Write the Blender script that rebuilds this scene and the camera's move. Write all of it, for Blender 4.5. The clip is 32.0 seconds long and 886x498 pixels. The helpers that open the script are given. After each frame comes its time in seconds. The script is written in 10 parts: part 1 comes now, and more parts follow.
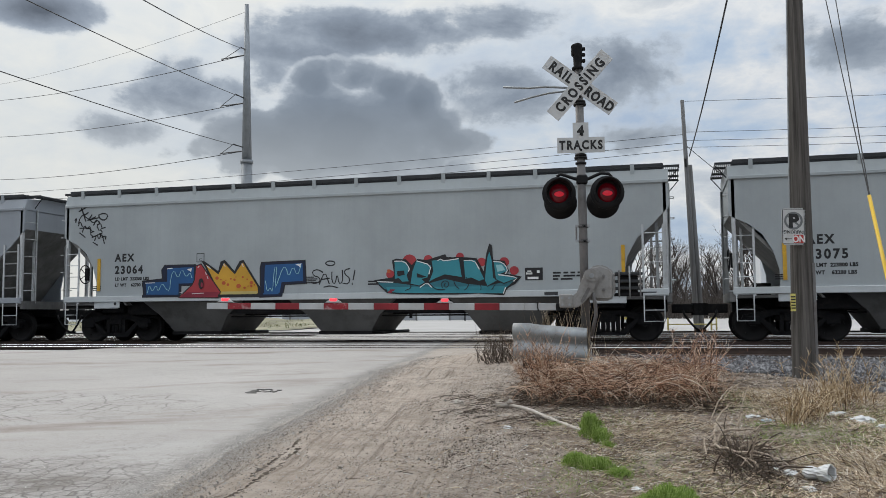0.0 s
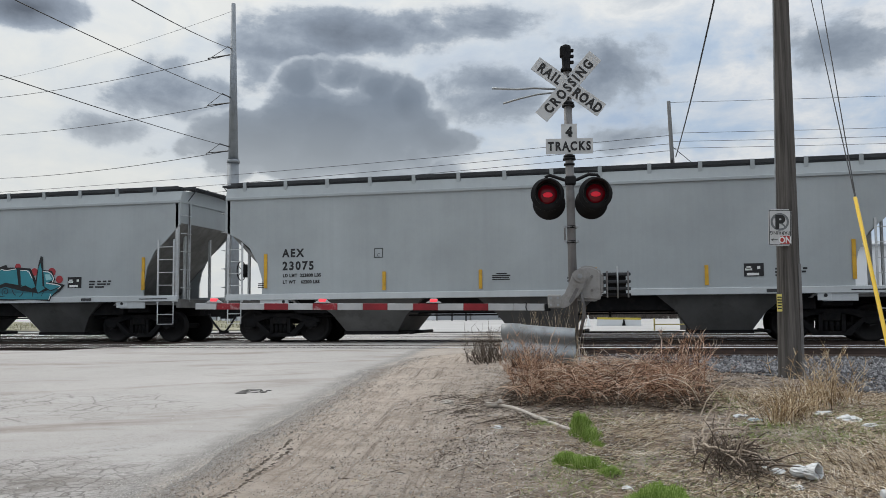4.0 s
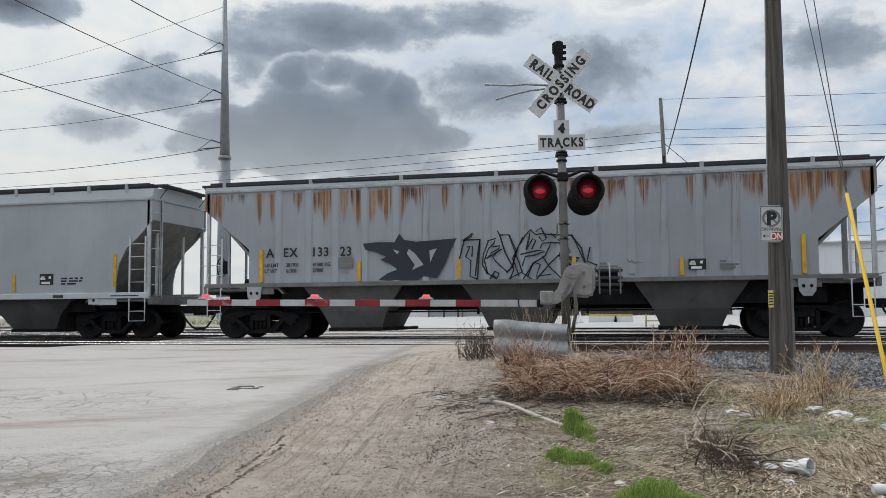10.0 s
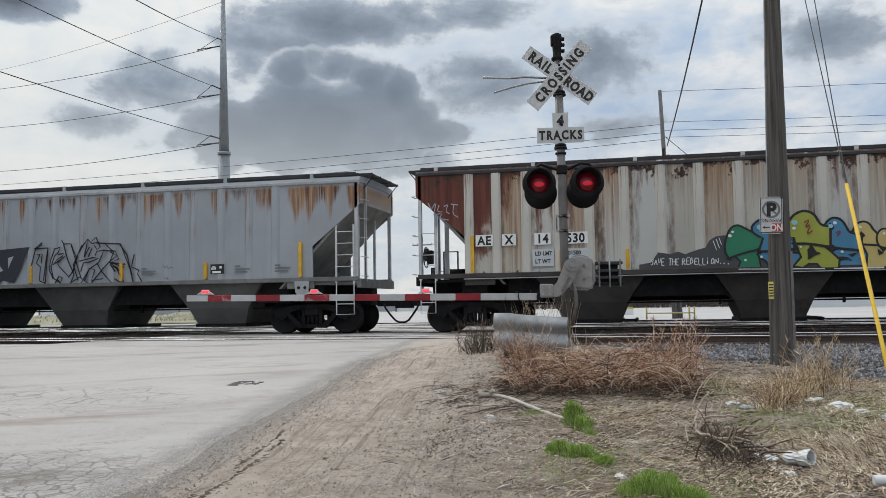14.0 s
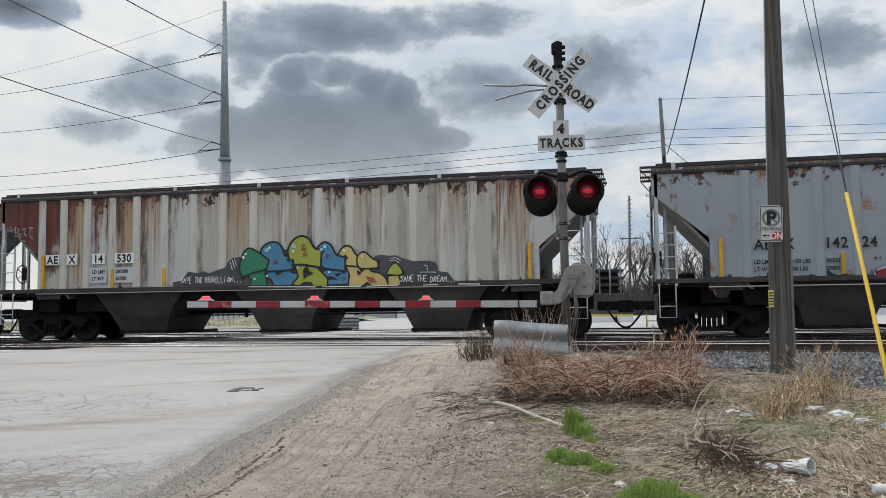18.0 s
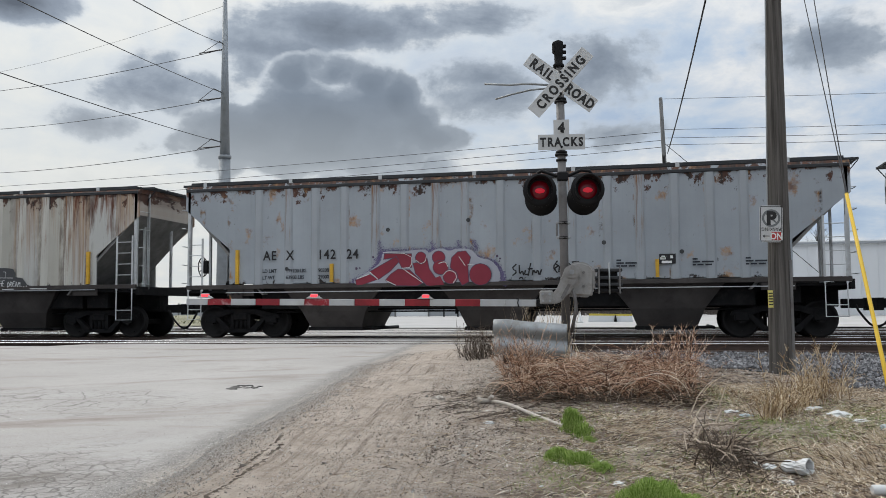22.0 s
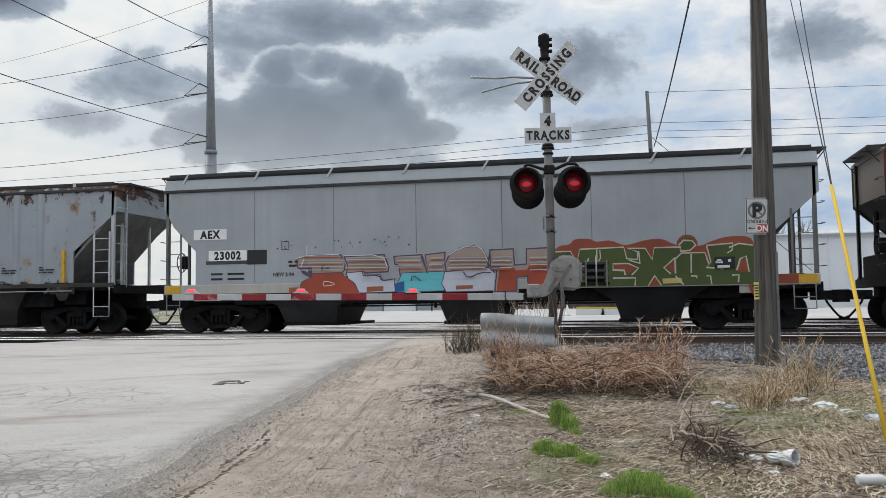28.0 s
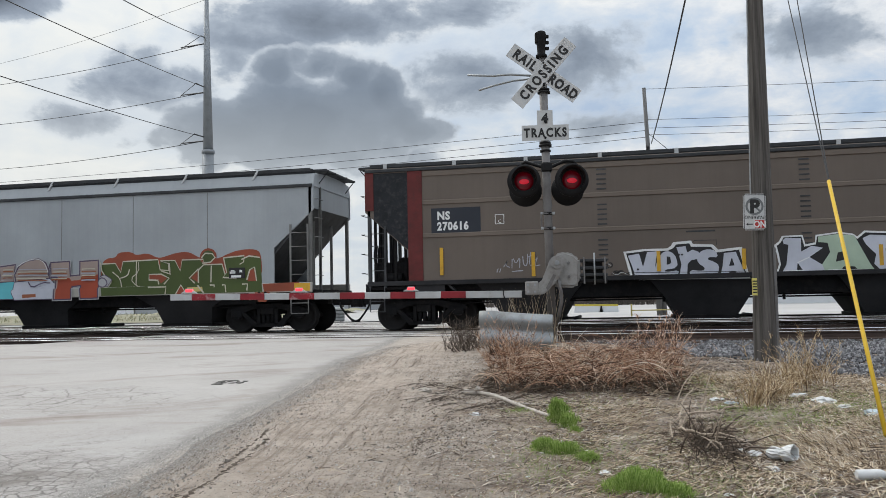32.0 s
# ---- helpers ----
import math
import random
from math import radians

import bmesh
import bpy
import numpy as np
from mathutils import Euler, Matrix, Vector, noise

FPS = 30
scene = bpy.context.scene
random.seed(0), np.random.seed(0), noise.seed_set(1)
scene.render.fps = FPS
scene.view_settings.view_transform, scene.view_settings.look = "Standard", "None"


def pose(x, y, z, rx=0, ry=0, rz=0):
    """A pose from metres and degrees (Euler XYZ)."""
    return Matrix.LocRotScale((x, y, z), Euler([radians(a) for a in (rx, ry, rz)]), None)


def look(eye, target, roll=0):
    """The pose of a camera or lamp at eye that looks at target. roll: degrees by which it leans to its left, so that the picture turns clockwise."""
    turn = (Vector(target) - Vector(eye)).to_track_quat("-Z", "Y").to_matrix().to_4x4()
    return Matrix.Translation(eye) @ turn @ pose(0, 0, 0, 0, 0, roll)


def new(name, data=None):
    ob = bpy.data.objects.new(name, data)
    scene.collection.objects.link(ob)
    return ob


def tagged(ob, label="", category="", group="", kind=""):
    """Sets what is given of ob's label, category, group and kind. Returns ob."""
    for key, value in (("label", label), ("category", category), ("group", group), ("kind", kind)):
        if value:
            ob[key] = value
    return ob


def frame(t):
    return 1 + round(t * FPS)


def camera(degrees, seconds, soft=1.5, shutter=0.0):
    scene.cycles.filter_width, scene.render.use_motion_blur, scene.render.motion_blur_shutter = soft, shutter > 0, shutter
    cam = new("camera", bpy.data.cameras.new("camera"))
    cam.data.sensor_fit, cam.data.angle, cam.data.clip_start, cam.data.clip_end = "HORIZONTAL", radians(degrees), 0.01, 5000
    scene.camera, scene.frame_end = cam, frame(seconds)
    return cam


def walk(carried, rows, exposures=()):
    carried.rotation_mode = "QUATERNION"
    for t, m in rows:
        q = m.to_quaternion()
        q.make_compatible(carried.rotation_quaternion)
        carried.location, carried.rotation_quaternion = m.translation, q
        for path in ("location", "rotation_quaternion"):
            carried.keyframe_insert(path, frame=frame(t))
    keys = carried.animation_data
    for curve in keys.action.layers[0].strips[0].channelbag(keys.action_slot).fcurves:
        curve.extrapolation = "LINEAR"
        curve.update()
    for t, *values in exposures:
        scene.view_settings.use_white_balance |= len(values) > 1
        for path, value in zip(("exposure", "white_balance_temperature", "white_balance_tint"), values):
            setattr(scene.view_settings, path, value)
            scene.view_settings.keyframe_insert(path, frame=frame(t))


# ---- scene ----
# ---- camera ----
LENS = 53.49
cam = camera(LENS, 32.0, 0.7)
walk(cam, [
    (0.0, pose(0.032, 0.031, 0.750, 94.325, 0.430, 14.505)),
    (0.5, pose(0.033, 0.022, 0.754, 94.245, 0.452, 14.550)),
    (1.0, pose(0.027, 0.024, 0.753, 94.167, 0.300, 14.602)),
    (1.5, pose(0.031, 0.027, 0.754, 94.133, 0.172, 14.670)),
    (2.0, pose(0.027, 0.027, 0.752, 94.123, 0.086, 14.652)),
    (2.5, pose(0.022, 0.014, 0.751, 94.177, 0.075, 14.537)),
    (3.0, pose(0.010, -0.010, 0.756, 94.236, 0.196, 14.293)),
    (3.5, pose(0.008, -0.012, 0.755, 94.297, 0.341, 13.979)),
    (5.5, pose(0.005, -0.013, 0.754, 94.267, 0.554, 12.876)),
    (6.0, pose(0.006, -0.004, 0.748, 94.261, 0.547, 12.833)),
    (6.5, pose(0.006, -0.004, 0.750, 94.196, 0.499, 12.833)),
    (7.0, pose(0.009, -0.006, 0.753, 94.143, 0.497, 12.895)),
    (7.5, pose(0.008, -0.013, 0.750, 94.150, 0.463, 13.001)),
    (8.0, pose(0.006, -0.000, 0.747, 94.167, 0.422, 13.094)),
    (8.5, pose(0.002, -0.006, 0.751, 94.152, 0.432, 13.137)),
    (9.0, pose(0.003, 0.001, 0.749, 94.161, 0.443, 13.159)),
    (9.5, pose(0.004, 0.002, 0.750, 94.148, 0.456, 13.169)),
    (10.0, pose(-0.000, -0.006, 0.748, 94.100, 0.470, 13.114)),
    (10.5, pose(0.000, 0.000, 0.750, 94.007, 0.503, 13.118)),
    (11.0, pose(0.003, 0.003, 0.751, 93.914, 0.605, 13.089)),
    (11.5, pose(0.002, 0.002, 0.748, 93.850, 0.605, 13.078)),
    (12.0, pose(0.002, 0.004, 0.750, 93.816, 0.689, 13.074)),
    (12.5, pose(0.002, 0.004, 0.748, 93.817, 0.742, 13.067)),
    (13.0, pose(0.003, 0.003, 0.747, 93.816, 0.890, 13.051)),
    (13.5, pose(0.007, 0.011, 0.748, 93.776, 0.930, 13.082)),
    (14.0, pose(0.008, 0.018, 0.746, 93.715, 0.890, 13.166)),
    (14.5, pose(0.005, 0.020, 0.746, 93.671, 0.826, 13.258)),
    (16.5, pose(0.006, 0.005, 0.749, 94.059, 0.814, 13.014)),
    (17.0, pose(0.007, -0.000, 0.748, 94.162, 0.800, 13.000)),
    (17.5, pose(0.004, -0.003, 0.751, 94.175, 0.774, 13.063)),
    (18.0, pose(0.007, 0.003, 0.749, 94.155, 0.685, 13.159)),
    (18.5, pose(0.006, -0.002, 0.750, 94.063, 0.574, 13.222)),
    (19.0, pose(0.006, 0.002, 0.749, 93.942, 0.428, 13.207)),
    (19.5, pose(0.008, 0.003, 0.751, 93.803, 0.328, 13.147)),
    (20.0, pose(0.006, 0.007, 0.747, 93.726, 0.287, 13.088)),
    (20.5, pose(0.004, 0.008, 0.748, 93.712, 0.300, 13.055)),
    (21.0, pose(0.005, 0.021, 0.744, 93.806, 0.324, 13.057)),
    (21.5, pose(0.005, 0.006, 0.747, 93.957, 0.389, 13.080)),
    (22.0, pose(0.004, 0.003, 0.750, 94.061, 0.384, 13.107)),
    (22.5, pose(0.008, 0.012, 0.748, 94.132, 0.422, 13.151)),
    (23.0, pose(0.005, 0.007, 0.747, 94.095, 0.481, 13.122)),
    (23.5, pose(0.006, 0.015, 0.749, 93.989, 0.516, 13.075)),
    (24.0, pose(0.004, 0.014, 0.747, 93.885, 0.510, 13.012)),
    (24.5, pose(0.006, 0.019, 0.747, 93.828, 0.532, 12.917)),
    (25.0, pose(0.004, 0.018, 0.745, 93.827, 0.567, 12.805)),
    (25.5, pose(0.010, 0.015, 0.747, 93.867, 0.671, 12.680)),
    (27.5, pose(0.008, 0.016, 0.748, 93.787, 0.758, 12.358)),
    (28.0, pose(0.011, 0.024, 0.745, 93.684, 0.748, 12.332)),
    (28.5, pose(0.008, 0.024, 0.744, 93.541, 0.770, 12.258)),
    (29.0, pose(0.006, 0.023, 0.741, 93.407, 0.803, 12.203)),
    (29.5, pose(0.010, 0.027, 0.745, 93.317, 0.887, 12.214)),
    (30.0, pose(0.012, 0.025, 0.745, 93.323, 0.961, 12.210)),
    (30.5, pose(0.013, 0.024, 0.742, 93.437, 0.978, 12.217)),
    (31.0, pose(0.012, 0.019, 0.745, 93.523, 0.999, 12.210)),
    (31.5, pose(0.014, 0.019, 0.745, 93.592, 1.108, 12.212)),
    (32.0, pose(0.012, 0.031, 0.743, 93.573, 1.155, 12.239)),
], exposures=((0.0, -0.12, 6320, 11), (3.5, -0.12, 6320, 11), (7.0, -0.10, 6320, 11), (12.0, -0.07, 6320, 11), (22.0, -0.07, 6320, 11), (28.0, 0.0, 6320, 11), (32.0, 0.03, 6320, 11)))

# ---- world and sun ----
def make_world():
    w = bpy.data.worlds.new("overcast_sky")
    scene.world = w
    w.use_nodes = True
    nt = w.node_tree
    nt.nodes.clear()
    N, K = nt.nodes.new, nt.links.new
    out, bg = N("ShaderNodeOutputWorld"), N("ShaderNodeBackground")
    K(bg.outputs[0], out.inputs[0])
    sky = N("ShaderNodeTexSky")
    sky.sky_type, sky.sun_disc = "NISHITA", False
    sky.sun_elevation, sky.sun_rotation = SUN_ELEV, SUN_AZ
    co = N("ShaderNodeTexCoord")

    def vmath(op, a, b):
        n = N("ShaderNodeVectorMath")
        n.operation = op
        for i, v in enumerate((a, b)):
            if isinstance(v, tuple):
                n.inputs[i].default_value = v
            elif v is not None:
                K(v, n.inputs[i])
        return n

    def m(op, a, b=0.0, clamp=False):
        n = N("ShaderNodeMath")
        n.operation, n.use_clamp = op, clamp
        for i, v in enumerate((a, b)):
            if isinstance(v, (int, float)):
                n.inputs[i].default_value = v
            else:
                K(v, n.inputs[i])
        return n.outputs[0]

    def noise_at(vec, scale, detail, rough, dist=0.0):
        n = N("ShaderNodeTexNoise")
        n.inputs["Scale"].default_value, n.inputs["Detail"].default_value = scale, detail
        n.inputs["Roughness"].default_value, n.inputs["Distortion"].default_value = rough, dist
        K(vec, n.inputs["Vector"])
        return n.outputs["Fac"]

    d = vmath("NORMALIZE", co.outputs["Generated"], None).outputs[0]
    sep = N("ShaderNodeSeparateXYZ")
    K(d, sep.inputs[0])
    z = m("MAXIMUM", sep.outputs[2], 0.0)
    # clouds lie on a high flat layer: they flatten and crowd towards the horizon
    flat = m("ADD", z, 0.16)
    cx, cy = m("DIVIDE", sep.outputs[0], flat), m("DIVIDE", sep.outputs[1], flat)
    comb = N("ShaderNodeCombineXYZ")
    K(cx, comb.inputs[0]), K(cy, comb.inputs[1])
    comb.inputs[2].default_value = 3.7
    layer = noise_at(comb.outputs[0], 0.95, 9.0, 0.55, 0.25)
    small = noise_at(vmath("MULTIPLY", d, (1.0, 1.0, 1.9)).outputs[0], 9.0, 8.0, 0.6, 0.3)
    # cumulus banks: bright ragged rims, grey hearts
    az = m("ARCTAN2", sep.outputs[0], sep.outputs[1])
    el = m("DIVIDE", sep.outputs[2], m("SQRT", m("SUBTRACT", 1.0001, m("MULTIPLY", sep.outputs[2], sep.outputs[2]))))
    # small billows: round lobes with creases between them
    def lobes(scale, power):
        n = N("ShaderNodeTexVoronoi")
        n.feature = "SMOOTH_F1"
        n.inputs["Scale"].default_value, n.inputs["Smoothness"].default_value = scale, 0.35
        warp = N("ShaderNodeTexNoise")
        warp.inputs["Scale"].default_value, warp.inputs["Detail"].default_value = scale * 0.8, 5.0
        K(d, warp.inputs["Vector"])
        w2 = vmath("SCALE", warp.outputs["Color"], None)
        w2.inputs[3].default_value = 0.9 / scale
        K(vmath("ADD", d, w2.outputs[0]).outputs[0], n.inputs["Vector"])
        return m("MULTIPLY", m("SUBTRACT", 0.45, n.outputs["Distance"]), power)

    wob = noise_at(vmath("MULTIPLY", d, (1.0, 1.0, 1.8)).outputs[0], 7.5, 10.0, 0.62, 0.2)
    puff = noise_at(vmath("MULTIPLY", d, (1.0, 1.0, 1.3)).outputs[0], 20.0, 7.0, 0.6, 0.3)

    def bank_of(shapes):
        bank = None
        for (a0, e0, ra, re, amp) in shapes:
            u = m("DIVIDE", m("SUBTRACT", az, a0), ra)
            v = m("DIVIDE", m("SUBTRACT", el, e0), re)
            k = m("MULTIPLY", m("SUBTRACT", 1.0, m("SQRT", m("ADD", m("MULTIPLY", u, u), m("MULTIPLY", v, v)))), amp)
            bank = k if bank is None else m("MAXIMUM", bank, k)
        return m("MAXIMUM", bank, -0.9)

    def blend(f, a, b):
        n = N("ShaderNodeMix")
        n.data_type = "RGBA"
        K(f, n.inputs[0]), K(a, n.inputs[6]), K(b, n.inputs[7])
        return n.outputs[2]

    def shades(f, *stops):
        n = N("ShaderNodeValToRGB")
        K(f, n.inputs[0])
        e = n.color_ramp.elements
        while len(e) < len(stops):
            e.new(0.5)
        for el_, (p, c) in zip(e, stops):
            el_.position, el_.color = p, (*c, 1)
        return n.outputs[0]

    base = shades(m("ADD", m("MULTIPLY", layer, 0.60), m("MULTIPLY", small, 0.40)),
                  (0.37, (0.31, 0.42, 0.58)), (0.44, (0.43, 0.53, 0.65)), (0.49, (0.58, 0.63, 0.68)), (0.53, (0.74, 0.75, 0.74)), (0.58, (0.52, 0.56, 0.60)), (0.66, (0.33, 0.38, 0.45)))
    # whiter cloud towards the hidden sun
    toward = vmath("DOT_PRODUCT", d, (SUN_DIR.x, SUN_DIR.y, SUN_DIR.z)).outputs["Value"]
    cream = N("ShaderNodeMix")
    cream.data_type = "RGBA"
    K(m("MULTIPLY", m("MULTIPLY", m("SUBTRACT", toward, 0.50), 2.6, True), m("ADD", 0.40, m("MULTIPLY", small, 0.8)), True), cream.inputs[0])
    K(base, cream.inputs[6])
    cream.inputs[7].default_value = (0.76, 0.76, 0.70, 1)
    base = cream.outputs[2]
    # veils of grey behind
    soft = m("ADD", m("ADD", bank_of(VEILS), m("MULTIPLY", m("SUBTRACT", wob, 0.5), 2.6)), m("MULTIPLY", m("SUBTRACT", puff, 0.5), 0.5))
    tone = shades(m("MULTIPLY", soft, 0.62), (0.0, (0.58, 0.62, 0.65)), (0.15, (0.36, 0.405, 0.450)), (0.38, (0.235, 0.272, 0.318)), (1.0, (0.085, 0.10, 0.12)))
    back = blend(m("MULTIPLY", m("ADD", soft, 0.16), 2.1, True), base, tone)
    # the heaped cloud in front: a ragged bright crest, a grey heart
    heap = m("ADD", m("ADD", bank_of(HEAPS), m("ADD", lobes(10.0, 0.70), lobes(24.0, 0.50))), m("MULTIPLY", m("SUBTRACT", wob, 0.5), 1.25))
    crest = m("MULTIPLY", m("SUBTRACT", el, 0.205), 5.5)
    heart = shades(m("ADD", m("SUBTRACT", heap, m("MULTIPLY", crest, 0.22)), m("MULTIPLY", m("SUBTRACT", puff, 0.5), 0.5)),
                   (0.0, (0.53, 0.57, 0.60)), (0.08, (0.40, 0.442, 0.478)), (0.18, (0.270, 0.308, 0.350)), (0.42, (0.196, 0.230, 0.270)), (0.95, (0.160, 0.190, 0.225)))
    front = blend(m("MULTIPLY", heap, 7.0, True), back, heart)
    # warm haze low down where the sun stands behind the cloud
    sunward = vmath("DOT_PRODUCT", d, (SUN_DIR.x, SUN_DIR.y, SUN_DIR.z)).outputs["Value"]
    glow = m("POWER", m("MAXIMUM", sunward, 0.0), 4.0)
    haze = N("ShaderNodeMix")
    haze.data_type = "RGBA"
    low = m("MULTIPLY", m("SUBTRACT", 0.24, z), 4.5, True)
    K(m("MULTIPLY", low, m("MULTIPLY", m("POWER", m("MAXIMUM", sunward, 0.0), 2.5), 1.5), True), haze.inputs[0])
    K(front, haze.inputs[6])
    haze.inputs[7].default_value = (0.74, 0.74, 0.685, 1)
    # an overcast sky is brightest overhead
    up = m("ADD", 1.0, m("MULTIPLY", m("POWER", z, 2.5), ZENITH))
    up = m("ADD", up, m("MULTIPLY", glow, 0.06))
    cl = vmath("SCALE", haze.outputs[2], None)
    K(up, cl.inputs[3])
    blue = vmath("SCALE", sky.outputs[0], None)
    blue.inputs[3].default_value = 0.006
    tot = vmath("ADD", cl.outputs[0], blue.outputs[0])
    K(tot.outputs[0], bg.inputs[0])
    bg.inputs[1].default_value = 1.0


SUN_ELEV, SUN_AZ = radians(42), radians(-55)
SUN_DIR = Vector((math.sin(SUN_AZ) * math.cos(SUN_ELEV), math.cos(SUN_AZ) * math.cos(SUN_ELEV), math.sin(SUN_ELEV)))
ZENITH = 1.9
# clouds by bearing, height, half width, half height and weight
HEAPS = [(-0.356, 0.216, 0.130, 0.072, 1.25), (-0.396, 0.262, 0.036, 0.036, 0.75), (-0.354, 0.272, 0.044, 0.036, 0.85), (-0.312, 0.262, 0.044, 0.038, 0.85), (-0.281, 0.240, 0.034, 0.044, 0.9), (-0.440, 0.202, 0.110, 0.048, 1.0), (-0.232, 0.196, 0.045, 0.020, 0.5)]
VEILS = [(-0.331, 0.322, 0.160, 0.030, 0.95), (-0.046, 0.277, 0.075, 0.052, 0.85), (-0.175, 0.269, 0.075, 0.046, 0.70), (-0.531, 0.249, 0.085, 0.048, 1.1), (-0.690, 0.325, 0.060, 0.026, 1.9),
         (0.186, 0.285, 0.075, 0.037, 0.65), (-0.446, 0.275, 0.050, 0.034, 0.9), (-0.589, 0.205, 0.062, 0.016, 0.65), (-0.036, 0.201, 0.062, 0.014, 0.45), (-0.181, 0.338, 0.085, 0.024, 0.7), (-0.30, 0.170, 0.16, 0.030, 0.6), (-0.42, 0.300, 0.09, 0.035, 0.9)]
make_world()
sun = new("sun", bpy.data.lights.new("sun", "SUN"))
sun.data.energy, sun.data.angle, sun.data.color = 1.0, radians(25), (1.0, 0.96, 0.9)
sun.matrix_world = look(SUN_DIR * 50, (0, 0, 0))

from mathutils.geometry import tessellate_polygon

# ---- materials ----
def nodes_of(name):
    mt = bpy.data.materials.new(name)
    mt.use_nodes = True
    nt = mt.node_tree
    return mt, nt, nt.nodes["Principled BSDF"]


def link(nt, a, b):
    nt.links.new(a, b)


def coords(nt, space="Object", scale=(1, 1, 1)):
    c, mp = nt.nodes.new("ShaderNodeTexCoord"), nt.nodes.new("ShaderNodeMapping")
    mp.inputs["Scale"].default_value = scale
    link(nt, c.outputs[space], mp.inputs[0])
    return mp.outputs[0]


def tex_noise(nt, vec, scale, detail=6.0, rough=0.6, dist=0.0):
    n = nt.nodes.new("ShaderNodeTexNoise")
    n.inputs["Scale"].default_value, n.inputs["Detail"].default_value = scale, detail
    n.inputs["Roughness"].default_value, n.inputs["Distortion"].default_value = rough, dist
    link(nt, vec, n.inputs["Vector"])
    return n.outputs["Fac"]


def ramp(nt, fac, *stops):
    r = nt.nodes.new("ShaderNodeValToRGB")
    e = r.color_ramp.elements
    while len(e) < len(stops):
        e.new(0.5)
    for el, (p, c) in zip(e, stops):
        el.position = p
        el.color = (*c, 1) if len(c) == 3 else c
    link(nt, fac, r.inputs[0])
    return r.outputs[0]


def mixc(nt, fac, a, b, mode="MIX"):
    n = nt.nodes.new("ShaderNodeMix")
    n.data_type, n.blend_type = "RGBA", mode
    for i, v in ((0, fac), (6, a), (7, b)):
        if isinstance(v, (int, float)):
            n.inputs[i].default_value = v
        elif isinstance(v, tuple):
            n.inputs[i].default_value = (*v, 1)
        else:
            link(nt, v, n.inputs[i])
    return n.outputs[2]


def maths(nt, op, a, b=0.0, clamp=False):
    n = nt.nodes.new("ShaderNodeMath")
    n.operation, n.use_clamp = op, clamp
    for i, v in enumerate((a, b)):
        if isinstance(v, (int, float)):
            n.inputs[i].default_value = v
        else:
            link(nt, v, n.inputs[i])
    return n.outputs[0]


def bumped(nt, bsdf, height, strength=0.3, distance=0.02):
    b = nt.nodes.new("ShaderNodeBump")
    b.inputs["Strength"].default_value, b.inputs["Distance"].default_value = strength, distance
    link(nt, height, b.inputs["Height"])
    link(nt, b.outputs[0], bsdf.inputs["Normal"])


def plain(name, col, rough=0.6, metal=0.0, vary=0.25, scale=6.0, bump=0.15, dirt=None, spec=0.35):
    """A painted, metal or plastic surface with grain and blotches at two scales."""
    mt, nt, b = nodes_of(name)
    v = coords(nt)
    big, fine = tex_noise(nt, v, scale * 0.35, 5), tex_noise(nt, v, scale * 9, 4)
    lo, hi = tuple(c * (1 - vary) for c in col), tuple(min(1, c * (1 + vary * 0.6)) for c in col)
    c = ramp(nt, big, (0.3, lo), (0.7, hi))
    c = mixc(nt, maths(nt, "MULTIPLY", fine, 0.35), c, lo)
    if dirt:
        c = mixc(nt, maths(nt, "MULTIPLY", maths(nt, "SUBTRACT", tex_noise(nt, v, scale, 8, 0.7), 0.5), 3.0, True), c, dirt)
    link(nt, c, b.inputs["Base Color"])
    b.inputs["Roughness"].default_value, b.inputs["Metallic"].default_value = rough, metal
    b.inputs["Specular IOR Level"].default_value = spec
    bumped(nt, b, fine, bump, 0.01)
    return mt


def glow_mat(name, col, strength):
    mt, nt, b = nodes_of(name)
    b.inputs["Base Color"].default_value = (*[c * 0.6 for c in col], 1)
    b.inputs["Emission Color"].default_value = (*col, 1)
    b.inputs["Emission Strength"].default_value = strength
    b.inputs["Roughness"].default_value = 0.25
    return mt


